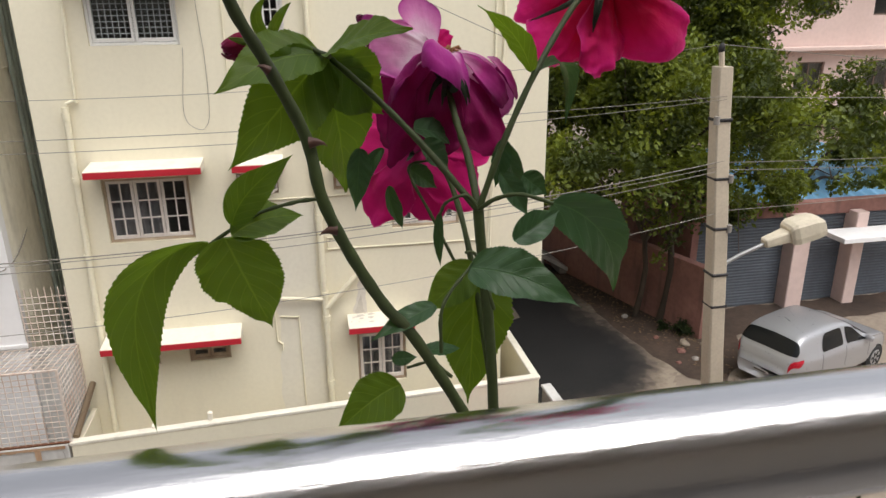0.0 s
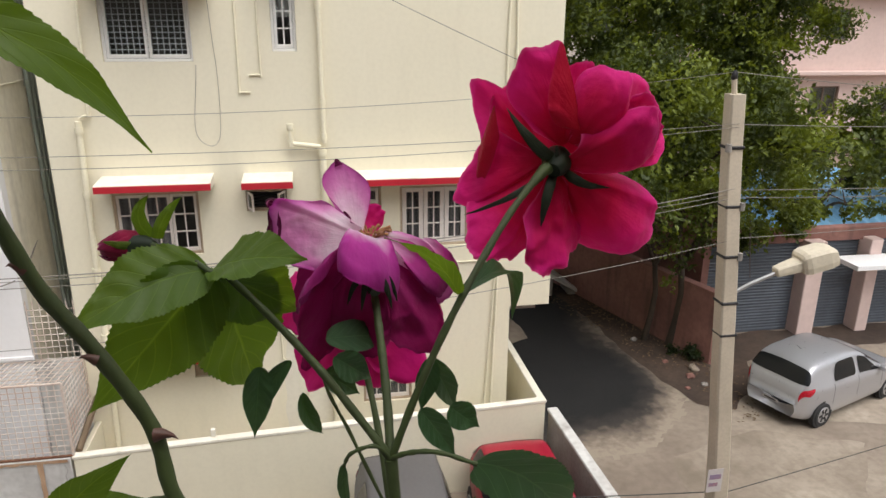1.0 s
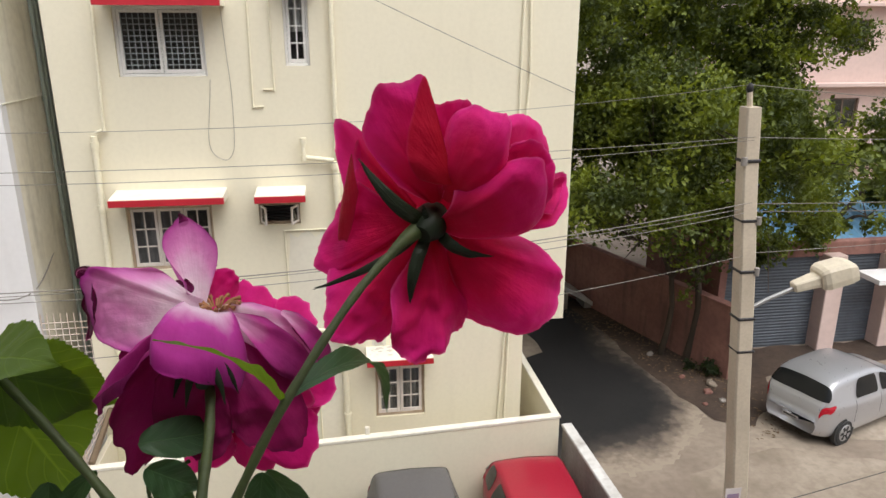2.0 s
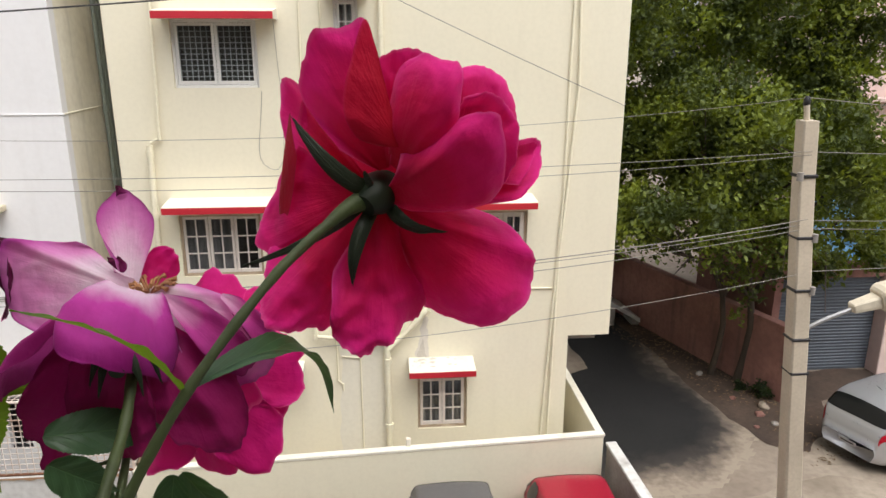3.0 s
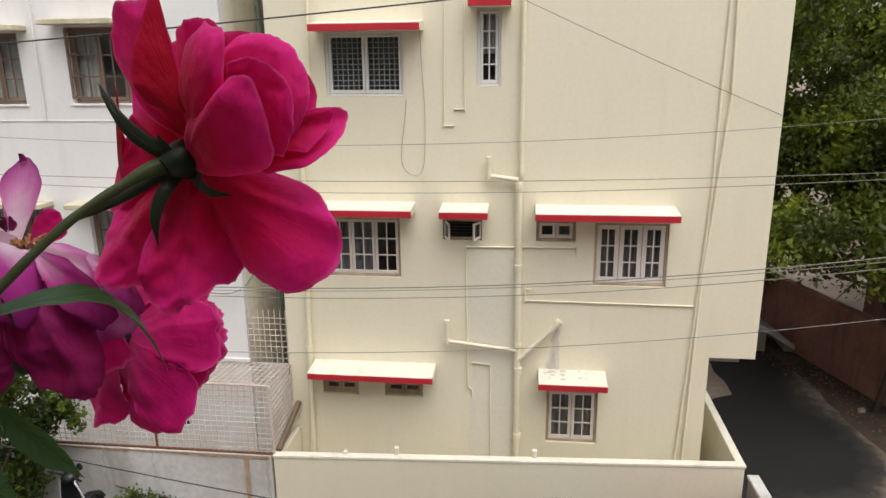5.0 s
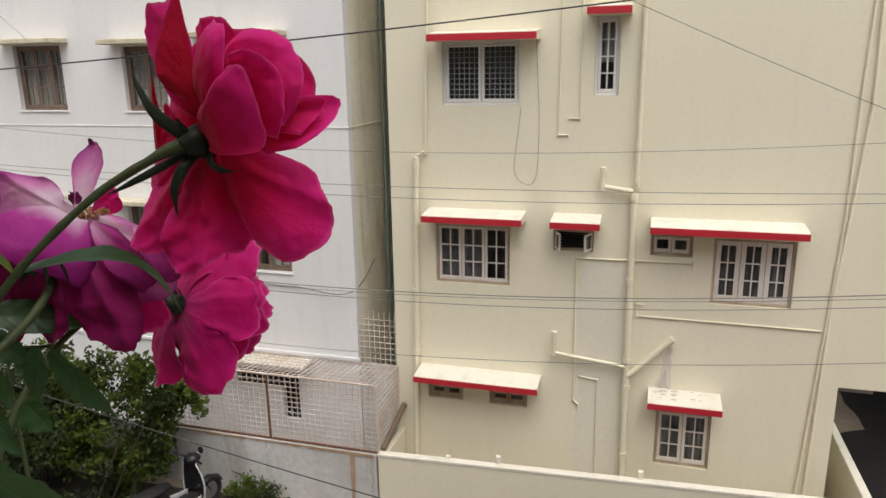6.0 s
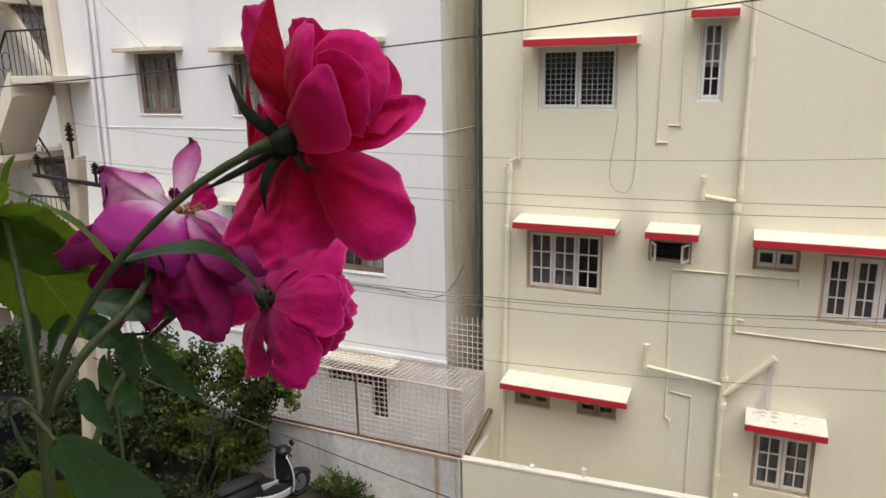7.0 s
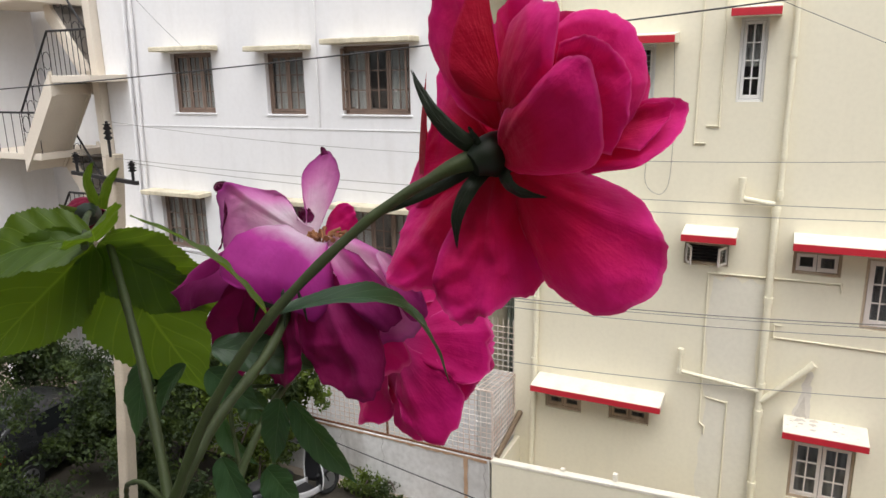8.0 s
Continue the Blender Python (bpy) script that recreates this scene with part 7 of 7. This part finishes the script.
def fan_petal(material, flower, at, base, rim, bulge=0.4, facing=(0, 0, -1), curl=0.0, crease=None, rough=1.0, seed=0.0, foot=0.35, cells=(44, 34)):
    """A broad petal that spreads from its base to a rim line (cm in the flower's own frame: right, up, away).
    bulge lifts its middle to the outer side, curl turns the rim over, crease (place, width, height) raises a fold from base to rim."""
    base, nrm = Vector(base), Vector(facing).normalized()
    line = smoothed(rim, 8)
    wide = (line[-1] - line[0]).length
    across = (line[-1] - line[0]).normalized()
    last = len(line) - 1

    def at_rim(u):
        k = u * last
        i = min(int(k), last - 1)
        return line[i].lerp(line[i + 1], k - i)

    def place(u, v):
        edge = at_rim(u)
        root = base + across * foot * (u - 0.5)
        s = 2 * u - 1
        reach = 1 + 0.035 * v * v * noise.noise(Vector((u * 9, seed, 1.1))) * rough + 0.022 * v ** 4 * noise.noise(Vector((u * 26, seed, 4.1))) * rough
        p = root.lerp(edge, v * reach)
        lift = bulge * math.sin(math.pi * v ** 0.85) * (1 - 0.45 * s * s)
        q = Vector((p.x * 0.55 + seed * 3.1, p.y * 0.55 + seed * 1.7, p.z * 0.55))
        lift += rough * v * (1 - 0.4 * v) * (0.48 * noise.noise(q) + 0.20 * noise.noise(q * 2.6) + 0.05 * noise.noise(q * 7.0))
        fold = noise.noise(Vector((p.x * 0.5 + seed, p.y * 0.5, p.z * 0.5 + seed)))
        lift += 0.11 * rough * v * max(0.0, 0.16 - abs(fold)) / 0.16
        lift += 0.05 * rough * v ** 4 * math.sin(u * 13 + seed * 7)
        if crease:
            lift += crease[2] * v * max(0.0, 1 - abs(u - crease[0]) / crease[1])
        p = p + nrm * lift
        if curl:
            e = max(0.0, v - 0.8) / 0.2
            inward = (root - edge).normalized()
            p = p + nrm * abs(curl) * (1 if curl > 0 else -1) * math.sin(e * 1.7) + inward * abs(curl) * (1 - math.cos(e * 1.7)) * 1.4
        return at @ (p * 0.01)

    return part("petal", Geo().grid(place, *cells), material, flower, smooth=True)


# the large magenta bloom, seen from behind
rose = part("magenta_bloom", Geo().tube(smoothed([(3.3275, -11.6965, 8.0785), (3.3305, -11.693, 8.0805), (3.332, -11.688, 8.0810), (3.334, -11.682, 8.0815), (3.335, -11.677, 8.082)], 4), [0.0036 + 0.0032 * math.sin(math.pi * min(1.0, k / 15)) for k in range(17)], 18), SEPAL, plant, "large open magenta rose seen from behind", smooth=True)
RA = flower_frame(3.3311, -11.6857, 8.0817, 0.0)
part("neck", Geo().tube(smoothed([(3.303, -11.715, 8.064), (3.314, -11.705, 8.0725), (3.322, -11.698, 8.078), (3.3305, -11.690, 8.0808)], 5), [0.0012 + 0.0030 * (k / 15) ** 2.2 for k in range(16)], 14), STEM, rose, "swollen dark green neck", smooth=True)
# petals behind the rest close the bloom
fan_petal(MAGENTA, rose, RA, (0, 0, 0.7), [(-2.6, 0.8, 1.6), (-2.2, 2.8, 1.8), (0.2, 3.9, 1.0), (2.6, 3.6, 0.8), (4.2, 2.0, 0.6), (3.6, 0.2, 0.4)], 0.3, (0, 0, 1), seed=1.2)
fan_petal(MAGENTA, rose, RA, (0, 0, 0.7), [(2.2, -1.2, 0.9), (1.8, -3.6, 0.9), (-0.2, -4.5, 0.5), (-2.6, -4.0, 0.8), (-3.4, -2.2, 1.6)], 0.3, (0, 0, 1), seed=2.6)
# the round lobe
fan_petal(MAGENTA, rose, RA, (0.3, -0.4, 0.2), [(1.9, -0.35, 0.4), (3.4, -0.85, 0.35), (4.75, -1.6, -0.1), (5.3, -2.8, -0.35), (4.65, -4.05, -1.0), (3.2, -4.6, -0.8), (1.55, -4.35, 0.2)], 0.85, (0, 0, -1), -0.12, (0.42, 0.13, 0.38), 0.9, 3.3)
# the lower pair, crumpled
fan_petal(MAGENTA, rose, RA, (-0.3, -0.3, 0.4), [(-1.0, -4.3, -0.3), (-2.0, -4.65, -0.5), (-2.9, -4.5, -0.5), (-3.85, -4.35, -0.4), (-3.9, -3.4, 0.6), (-3.6, -1.9, 1.4)], 0.35, (-0.1, -0.1, -1), 0.05, (0.55, 0.2, 0.15), 1.3, 4.1)
fan_petal(MAGENTA, rose, RA, (0, -0.5, 0.1), [(1.55, -2.4, -0.5), (1.5, -3.9, -0.3), (0.95, -4.6, -0.9), (0.2, -4.7, -1.2), (-0.55, -5.1, -1.4), (-1.5, -4.55, -1.3), (-1.5, -2.6, -0.5)], 0.45, (0, 0, -1), 0.06, (0.45, 0.14, 0.28), 2.0, 5.7)
# the side petals
fan_petal(MAGENTA, rose, RA, (-0.4, 0.2, 0.5), [(-1.6, 2.4, 0.6), (-2.3, 3.2, 1.2), (-3.2, 3.35, 3.2), (-3.25, 2.0, 2.6), (-3.1, 0.7, 1.8), (-2.9, -0.6, 1.5)], 0.45, (-0.3, 0, -1), 0.10, None, 0.8, 6.2)
fan_petal(MAGENTA, rose, RA, (-0.4, -0.1, 0.3), [(-2.7, -2.2, 1.0), (-3.5, -2.5, 1.4), (-4.35, -2.2, 1.8), (-3.95, -1.2, 1.9), (-3.3, 0.2, 1.7), (-2.5, 1.3, 1.2)], 0.55, (-0.2, 0, -1), 0.08, (0.25, 0.16, 0.22), 0.9, 7.4)
fan_petal(MAGENTA_INNER_SHADE, rose, RA, (-2.65, 2.3, 0.6), [(-2.45, 1.0, 0.2), (-2.75, -0.4, 0.5), (-3.2, -1.6, 1.0), (-3.35, -1.4, 1.25), (-3.1, 0.2, 1.5)], 0.12, (-0.5, 0, -1), 0.0, None, 0.3, 8.8, 0.1, (12, 24))
# the tall petal and its turned-over half
fan_petal(MAGENTA, rose, RA, (0.25, 0.7, -0.5), [(-1.1, 1.3, -0.5), (-2.2, 2.75, 0.3), (-2.05, 3.9, -0.2), (-1.7, 4.7, -0.4), (-0.9, 4.85, -0.6), (-0.2, 5.05, -0.7), (0.2, 3.6, -0.9), (0.6, 2.0, -1.1)], 0.35, (0, 0, -1), 0.0, (0.22, 0.12, 0.2), 0.7, 9.5)
fan_petal(MAGENTA_INNER_SHADE, rose, RA, (0.72, 1.55, -1.35), [(0.1, 1.5, -1.35), (-0.55, 1.8, -1.45), (-0.9, 2.7, -1.5), (-0.65, 3.9, -1.25), (-0.2, 5.05, -0.82), (0.12, 4.2, -1.0)], 0.12, (0, 0, -1), 0.0, None, 0.35, 10.3, 0.15)
# the closed heart
fan_petal(MAGENTA, rose, RA, (0.4, 1.4, 0.3), [(-0.2, 3.2, 0.1), (0.1, 3.9, -0.3), (0.75, 4.25, -0.7), (1.5, 4.1, -0.5), (2.0, 3.0, 0.0)], 0.3, (0, 0, -1), 0.0, None, 0.8, 11.1)
fan_petal(MAGENTA, rose, RA, (1.5, 0.7, -0.6), [(2.0, 3.5, -1.4), (2.8, 4.0, -1.2), (3.8, 3.8, -0.5), (4.5, 2.8, -0.6), (4.65, 1.9, -0.8), (4.1, 0.5, -1.0)], 0.95, (0.3, 0.2, -1), -0.16, None, 0.9, 12.9)
fan_petal(MAGENTA, rose, RA, (1.7, 0.6, -0.9), [(2.5, 3.1, -2.2), (3.3, 3.25, -2.0), (4.1, 2.6, -1.5), (4.25, 1.3, -1.5), (3.8, 0.1, -1.3)], 0.45, (0.4, 0, -1), 0.12, None, 0.9, 13.3)
fan_petal(MAGENTA, rose, RA, (2.4, 0.0, -0.6), [(4.2, 1.6, -0.6), (5.0, 1.65, 0.2), (5.4, 1.4, 0.5), (5.3, 0.75, 0.0), (4.9, 0.2, -0.6), (4.2, -0.2, -0.9), (3.0, -0.55, -0.9)], 0.35, (0.2, -0.2, -1), 0.08, None, 1.0, 14.2)
fan_petal(MAGENTA, rose, RA, (3.2, 0.5, -0.9), [(4.5, 1.5, -0.7), (5.1, 1.45, -0.1), (5.0, 0.9, -0.4), (4.5, 0.2, -1.0)], 0.25, (0.2, 0.2, -1), 0.10, None, 1.0, 15.8)
fan_petal(MAGENTA, rose, RA, (0.5, 0.8, -0.6), [(0.45, 2.9, -0.5), (0.75, 3.9, -0.9), (1.35, 4.3, -1.3), (2.0, 4.2, -1.9), (2.5, 3.9, -2.3), (2.5, 2.9, -2.4), (2.3, 1.6, -2.1)], 0.95, (0, 0.1, -1), -0.12, None, 0.8, 16.4)
fan_petal(MAGENTA, rose, RA, (0.3, -0.1, -0.5), [(0.8, 1.5, -1.3), (1.9, 2.15, -1.9), (2.8, 2.65, -2.7), (3.5, 2.6, -2.9), (3.85, 1.4, -2.7), (3.65, 0.0, -2.1), (2.4, -0.5, -1.3), (1.2, -0.6, -0.7)], 0.95, (0.1, 0, -1), -0.13, None, 0.7, 17.6)
for k in range(9):
    a = k * 2.399
    ax = Vector((0.45, 0.4, 0.8)).normalized()
    e1 = ax.orthogonal().normalized()
    e2 = ax.cross(e1)
    out = e1 * math.cos(a) + e2 * math.sin(a)
    o = Vector((1.3, 0.9, -0.4))
    r = 1.7 - 0.12 * k
    petal(MAGENTA, rose, RA, o + out * 0.3, o + out * r + ax * 1.2, o + out * r * 0.8 + ax * 2.4, (1.0, 2.2 - 0.1 * k, 1.8 - 0.1 * k), out, cup=0.6, ruffle=0.03, seed=20 + k)
sepal(rose, RA, (-0.2, 0.1, -0.8), (-1.25, 0.85, -1.25), (-2.45, 2.35, -0.75), 0.85, (0.3, -0.3, -1))
sepal(rose, RA, (-0.1, -0.5, -0.7), (-0.65, -1.5, -1.4), (-0.8, -2.8, -1.2), 0.75)
sepal(rose, RA, (0.4, -0.4, -0.6), (0.95, -0.9, -1.35), (2.1, -1.0, -1.7), 0.7, (0.2, -0.3, -1))
sepal(rose, RA, (-0.4, -0.4, -0.6), (-2.0, -1.3, -1.2), (-4.2, -2.2, -0.9), 0.5)
sepal(rose, RA, (-0.1, 0.1, -0.9), (-0.25, 0.5, -1.25), (-0.35, 0.8, -1.35), 0.35)

# the faded purple bloom with hanging petals
faded = part("purple_bloom", Geo().tube([(3.249, -11.698, 8.027), (3.248, -11.690, 8.030), (3.247, -11.680, 8.035), (3.247, -11.670, 8.041)], [0.0024, 0.0040, 0.0052, 0.003], 12), SEPAL, plant, "overblown faded purple rose with drooping petals", smooth=True)
PA = flower_frame(3.246, -11.666, 8.040, 0.0)
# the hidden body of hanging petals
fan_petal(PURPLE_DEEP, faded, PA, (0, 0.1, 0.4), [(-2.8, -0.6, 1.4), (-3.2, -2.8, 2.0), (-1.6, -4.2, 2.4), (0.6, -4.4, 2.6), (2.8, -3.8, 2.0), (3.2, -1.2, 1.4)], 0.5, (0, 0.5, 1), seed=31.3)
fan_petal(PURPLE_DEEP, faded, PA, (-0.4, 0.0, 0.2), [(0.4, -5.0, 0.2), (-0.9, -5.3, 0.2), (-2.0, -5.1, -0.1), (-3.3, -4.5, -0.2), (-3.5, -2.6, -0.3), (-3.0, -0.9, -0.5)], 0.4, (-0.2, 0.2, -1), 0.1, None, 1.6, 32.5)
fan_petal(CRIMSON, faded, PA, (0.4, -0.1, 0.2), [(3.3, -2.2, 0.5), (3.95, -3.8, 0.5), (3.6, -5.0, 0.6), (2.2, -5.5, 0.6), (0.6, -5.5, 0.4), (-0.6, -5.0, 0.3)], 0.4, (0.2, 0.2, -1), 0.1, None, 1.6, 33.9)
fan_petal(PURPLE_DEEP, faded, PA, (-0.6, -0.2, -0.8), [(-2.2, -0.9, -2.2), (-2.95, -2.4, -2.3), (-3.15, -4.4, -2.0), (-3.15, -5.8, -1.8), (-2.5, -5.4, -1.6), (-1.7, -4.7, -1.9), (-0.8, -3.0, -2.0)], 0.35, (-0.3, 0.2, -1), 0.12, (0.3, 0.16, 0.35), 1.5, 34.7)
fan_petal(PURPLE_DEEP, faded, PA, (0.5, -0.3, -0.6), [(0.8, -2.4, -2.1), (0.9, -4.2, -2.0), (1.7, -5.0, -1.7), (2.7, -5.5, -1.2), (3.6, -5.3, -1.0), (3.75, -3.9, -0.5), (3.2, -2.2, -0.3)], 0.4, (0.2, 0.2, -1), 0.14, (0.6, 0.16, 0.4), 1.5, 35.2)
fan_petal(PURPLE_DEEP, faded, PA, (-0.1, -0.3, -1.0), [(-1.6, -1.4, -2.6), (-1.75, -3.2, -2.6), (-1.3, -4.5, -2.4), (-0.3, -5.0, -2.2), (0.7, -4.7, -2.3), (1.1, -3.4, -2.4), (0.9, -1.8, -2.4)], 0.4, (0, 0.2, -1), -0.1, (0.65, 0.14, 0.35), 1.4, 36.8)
# the upright pale petal
fan_petal(LILAC, faded, PA, (-0.3, 0.1, 0.2), [(-0.75, 1.2, 0.8), (-1.55, 2.0, 1.5), (-1.8, 2.55, 1.9), (-1.55, 3.05, 2.25), (-1.0, 3.4, 2.45), (-0.2, 3.05, 2.0), (0.45, 2.55, 1.3), (0.5, 1.9, 0.9), (0.2, 1.0, 0.5)], 0.1, (0, 0.2, 1), 0.05, (0.5, 0.35, 0.3), 0.6, 37.3, 0.5)
# the spread petal with a withered margin
fan_petal(LILAC, faded, PA, (-0.3, 0.3, 0.0), [(-0.8, 0.95, 0.2), (-1.75, 2.0, 0.6), (-2.9, 2.15, 0.4), (-4.1, 2.3, 0.0), (-4.5, 1.9, -0.2), (-4.45, 0.6, -0.4), (-4.0, -0.6, -0.7), (-2.5, -1.2, -1.0)], 0.5, (0, 0.5, -1), 0.22, (0.4, 0.1, 0.4), 1.2, 38.6, 1.0)
fan_petal(WILTED, faded, PA, (-3.8, 2.0, -0.2), [(-4.15, 2.25, -0.2), (-4.45, 1.2, -0.2), (-4.5, 0.2, -0.3), (-4.2, -0.6, -0.6), (-3.75, 0.2, -0.75), (-3.65, 1.4, -0.5)], 0.2, (-0.5, 0, -1), 0.12, None, 1.6, 39.4, 0.1)
fan_petal(WILTED, faded, PA, (-3.95, 1.9, -0.2), [(-4.3, 1.95, -0.3), (-4.35, 2.3, -0.2), (-4.0, 2.4, 0.0), (-3.6, 2.2, 0.0)], 0.15, (-0.3, 0.4, -1), 0.15, None, 1.2, 40.4, 0.3, (12, 12))
# the broad hood that arches forward and down
fan_petal(PURPLE, faded, PA, (-0.2, 0.2, -0.3), [(-1.2, 0.25, -2.0), (-1.9, -0.1, -3.5), (-2.7, -0.9, -4.4), (-3.3, -1.55, -4.5), (-3.45, -1.95, -3.8), (-2.9, -2.0, -2.6), (-1.9, -1.1, -1.2)], 0.6, (-0.4, 0.8, -0.4), -0.22, (0.35, 0.2, 0.3), 1.1, 41.7)
fan_petal(PURPLE_PALE, faded, PA, (0.2, 0.3, -0.1), [(-0.9, 0.35, -1.2), (-1.45, 0.2, -3.0), (-1.35, -0.05, -4.3), (-0.3, -0.8, -4.2), (0.7, -1.5, -3.5), (1.5, -2.3, -2.2), (1.8, -1.5, -1.4), (1.5, -0.4, -0.9)], 0.9, (0, 1, -0.35), -0.3, (0.3, 0.12, 0.35), 1.0, 42.3, 1.4)
# the creased petal on the other side
fan_petal(LILAC, faded, PA, (0.5, 0.25, 0.0), [(2.0, 0.35, 0.5), (3.4, -0.2, 0.3), (4.5, -1.3, 0.3), (4.85, -2.4, 0.4), (3.9, -3.5, 0.1), (2.8, -3.4, -0.8), (1.9, -2.0, -1.2)], 0.4, (0.1, 0.6, -1), -0.1, (0.45, 0.12, 0.35), 1.0, 43.9)
fan_petal(PURPLE, faded, PA, (1.1, 0.2, -0.4), [(2.6, 0.0, -0.5), (3.8, -1.1, -0.6), (4.35, -2.3, -0.5), (3.8, -2.9, -0.9), (2.9, -2.2, -1.4), (2.0, -0.9, -1.2)], 0.35, (0.1, 0.6, -1), -0.22, None, 0.9, 44.6, 0.2)
fan_petal(PURPLE, faded, PA, (2.9, 0.0, 0.1), [(3.7, -0.2, 0.2), (4.6, -1.1, 0.2), (4.95, -2.3, 0.3), (4.6, -2.5, -0.3), (4.0, -1.5, -0.6), (3.4, -0.6, -0.4)], 0.25, (0.3, 0.6, -1), -0.12, None, 0.7, 45.5, 0.2)
petal(WILTED, faded, PA, (-0.93, 3.25, 2.37), (-1.0, 3.42, 2.45), (-1.1, 3.55, 2.45), (0.5, 0.3, 0.1), cup=0.5, ruffle=0.05, seed=46)
petal(WILTED, faded, PA, (-0.5, 0.5, 0.7), (-0.9, 0.95, 0.8), (-1.1, 1.25, 0.9), (0.5, 0.8, 0.4), cup=0.5, ruffle=0.08, seed=45)
petal(CRIMSON, faded, PA, (0.2, 0.2, 0.8), (0.6, 0.8, 1.2), (1.1, 1.2, 1.4), (0.5, 1.3, 0.9), cup=0.3, ruffle=0.08, seed=47)
for k in range(20):
    a = k * 2.4
    p0 = PA @ (Vector((0.45 + 0.3 * math.cos(a), 0.25, 0.2 + 0.3 * math.sin(a))) * 0.01)
    p1 = PA @ (Vector((0.6 + 0.8 * math.cos(a), 0.38 + 0.1 * (k % 3), 0.2 + 0.6 * math.sin(a))) * 0.01)
    part("stamen", Geo().tube([p0, p0.lerp(p1, 0.6) + Vector((0, 0, 0.0012)), p1], [0.0005, 0.0005, 0.0011], 5), STAMEN, faded, smooth=True)
for a in (0.4, 1.7, 2.9, 4.2, 5.4):
    w = Vector((math.cos(a), -0.3, 0.6 * math.sin(a)))
    b = Vector((0.25, -0.9, -2.6))
    sepal(faded, PA, b, b + w * 0.7 + Vector((0, 0.1, 0)), b + w * 1.2 + Vector((0, -0.9, 0)), 0.55)


def full_bloom(name, at, axis, size, material, label, count=22):
    """A double rose: broad petals in a spiral, open outside, closed at the heart."""
    ax = Vector(axis).normalized()
    o = Vector((0, 0, 0))
    f = part(name, Geo().tube([at @ ((o - ax * size * 0.22) * 0.01), at @ ((o - ax * size * 0.1) * 0.01), at @ o, at @ (ax * size * 0.0006)], [0.0024, 0.005, 0.0055, 0.003], 12), SEPAL, plant, label, smooth=True)
    e1 = ax.orthogonal().normalized()
    e2 = ax.cross(e1)
    pick = random.Random(5)
    for k in range(count):
        a = k * 2.399 + 2.3
        t = k / (count - 1)
        reach = size * (1.0 - 0.62 * t) * (0.9 + 0.18 * pick.random())
        rise = size * (0.30 + 0.55 * t)
        half = 0.62 + 0.25 * t
        rim = []
        for q in range(-3, 4):
            b = a + half * q / 3
            ray = e1 * math.cos(b) + e2 * math.sin(b)
            far = (0.62, 0.88, 1.0, 1.02 + 0.08 * pick.random(), 1.0, 0.88, 0.62)[q + 3] * (0.94 + 0.12 * pick.random())
            rim.append(ray * reach * far + ax * (rise * far + size * 0.06 * (pick.random() - 0.5)))
        mid = e1 * math.cos(a) + e2 * math.sin(a)
        fan_petal(material, f, at, mid * size * 0.06 + ax * size * 0.06 * t, rim, size * (0.09 + 0.05 * t), mid * 0.7 - ax, size * 0.04 * (1 - t), (0.3 + 0.4 * pick.random(), 0.16, size * 0.035), 1.7, k * 0.83 + size, 0.4, (20, 14))
    for k in range(5):
        a = k * 1.2566
        out = e1 * math.cos(a) + e2 * math.sin(a)
        sepal(f, at, out * 0.2 - ax * 0.1, out * size * 0.14 - ax * size * 0.08, out * size * 0.24 - ax * size * 0.2, size * 0.10, -ax)
    return f


full_bloom("crimson_bloom", flower_frame(3.2430, -11.599, 7.979, 0.0), (0.40, -0.42, 0.80), 5.5, CRIMSON, "smaller ruffled crimson rose behind the purple one", 26)
full_bloom("low_purple_bloom", flower_frame(3.70, -11.56, 7.655, 0.0), (0.1, 1, -0.3), 5.0, PURPLE, "small purple rose low beyond the railing", 16)
stem([(3.30, -11.775, 7.1), (3.5, -11.68, 7.35), (3.66, -11.58, 7.5), (3.70, -11.56, 7.645)], 0.003, 0.0024, name="flower_stem")

# the closed bud
bud = part("rose_bud", Geo().tube([cm(315.9, -1169.4, 805.2), cm(315.5, -1169.1, 805.1), cm(315.0, -1168.9, 805.0), cm(314.6, -1168.8, 805.0)], [0.0017, 0.0042, 0.0052, 0.004], 12), SEPAL, plant, "closed dark red rose bud", smooth=True)
BA = flower_frame(3.156, -11.687, 8.050, 0.0)
for k in range(6):
    a = k * 2.399
    out = Vector((0, math.cos(a), math.sin(a)))
    ax = Vector((-1, -0.08, 0.05))
    petal(BUD, bud, BA, out * 0.2, out * 0.72 + ax * 1.0, out * 0.25 + ax * 2.1, (0.7, 1.6, 0.8), out, cup=0.85, ruffle=0.01, blunt=0.35, seed=60 + k)
sepal(bud, BA, (0.1, 0.4, -0.2), (-0.3, 1.3, -0.3), (0.2, 2.2, -0.2), 0.95, material=ROSE_LEAF)
sepal(bud, BA, (0.3, 0.3, -0.2), (0.7, 1.2, -0.2), (1.4, 2.0, 0), 0.8, material=ROSE_LEAF)
sepal(bud, BA, (0.2, -0.3, 0.2), (0.2, -1.0, 0.3), (0.7, -1.6, 0.3), 0.6, material=ROSE_LEAF)
sepal(bud, BA, (-0.1, 0, -0.4), (-0.9, 0.2, -0.7), (-1.7, 0.4, -0.6), 0.6, material=ROSE_LEAF)
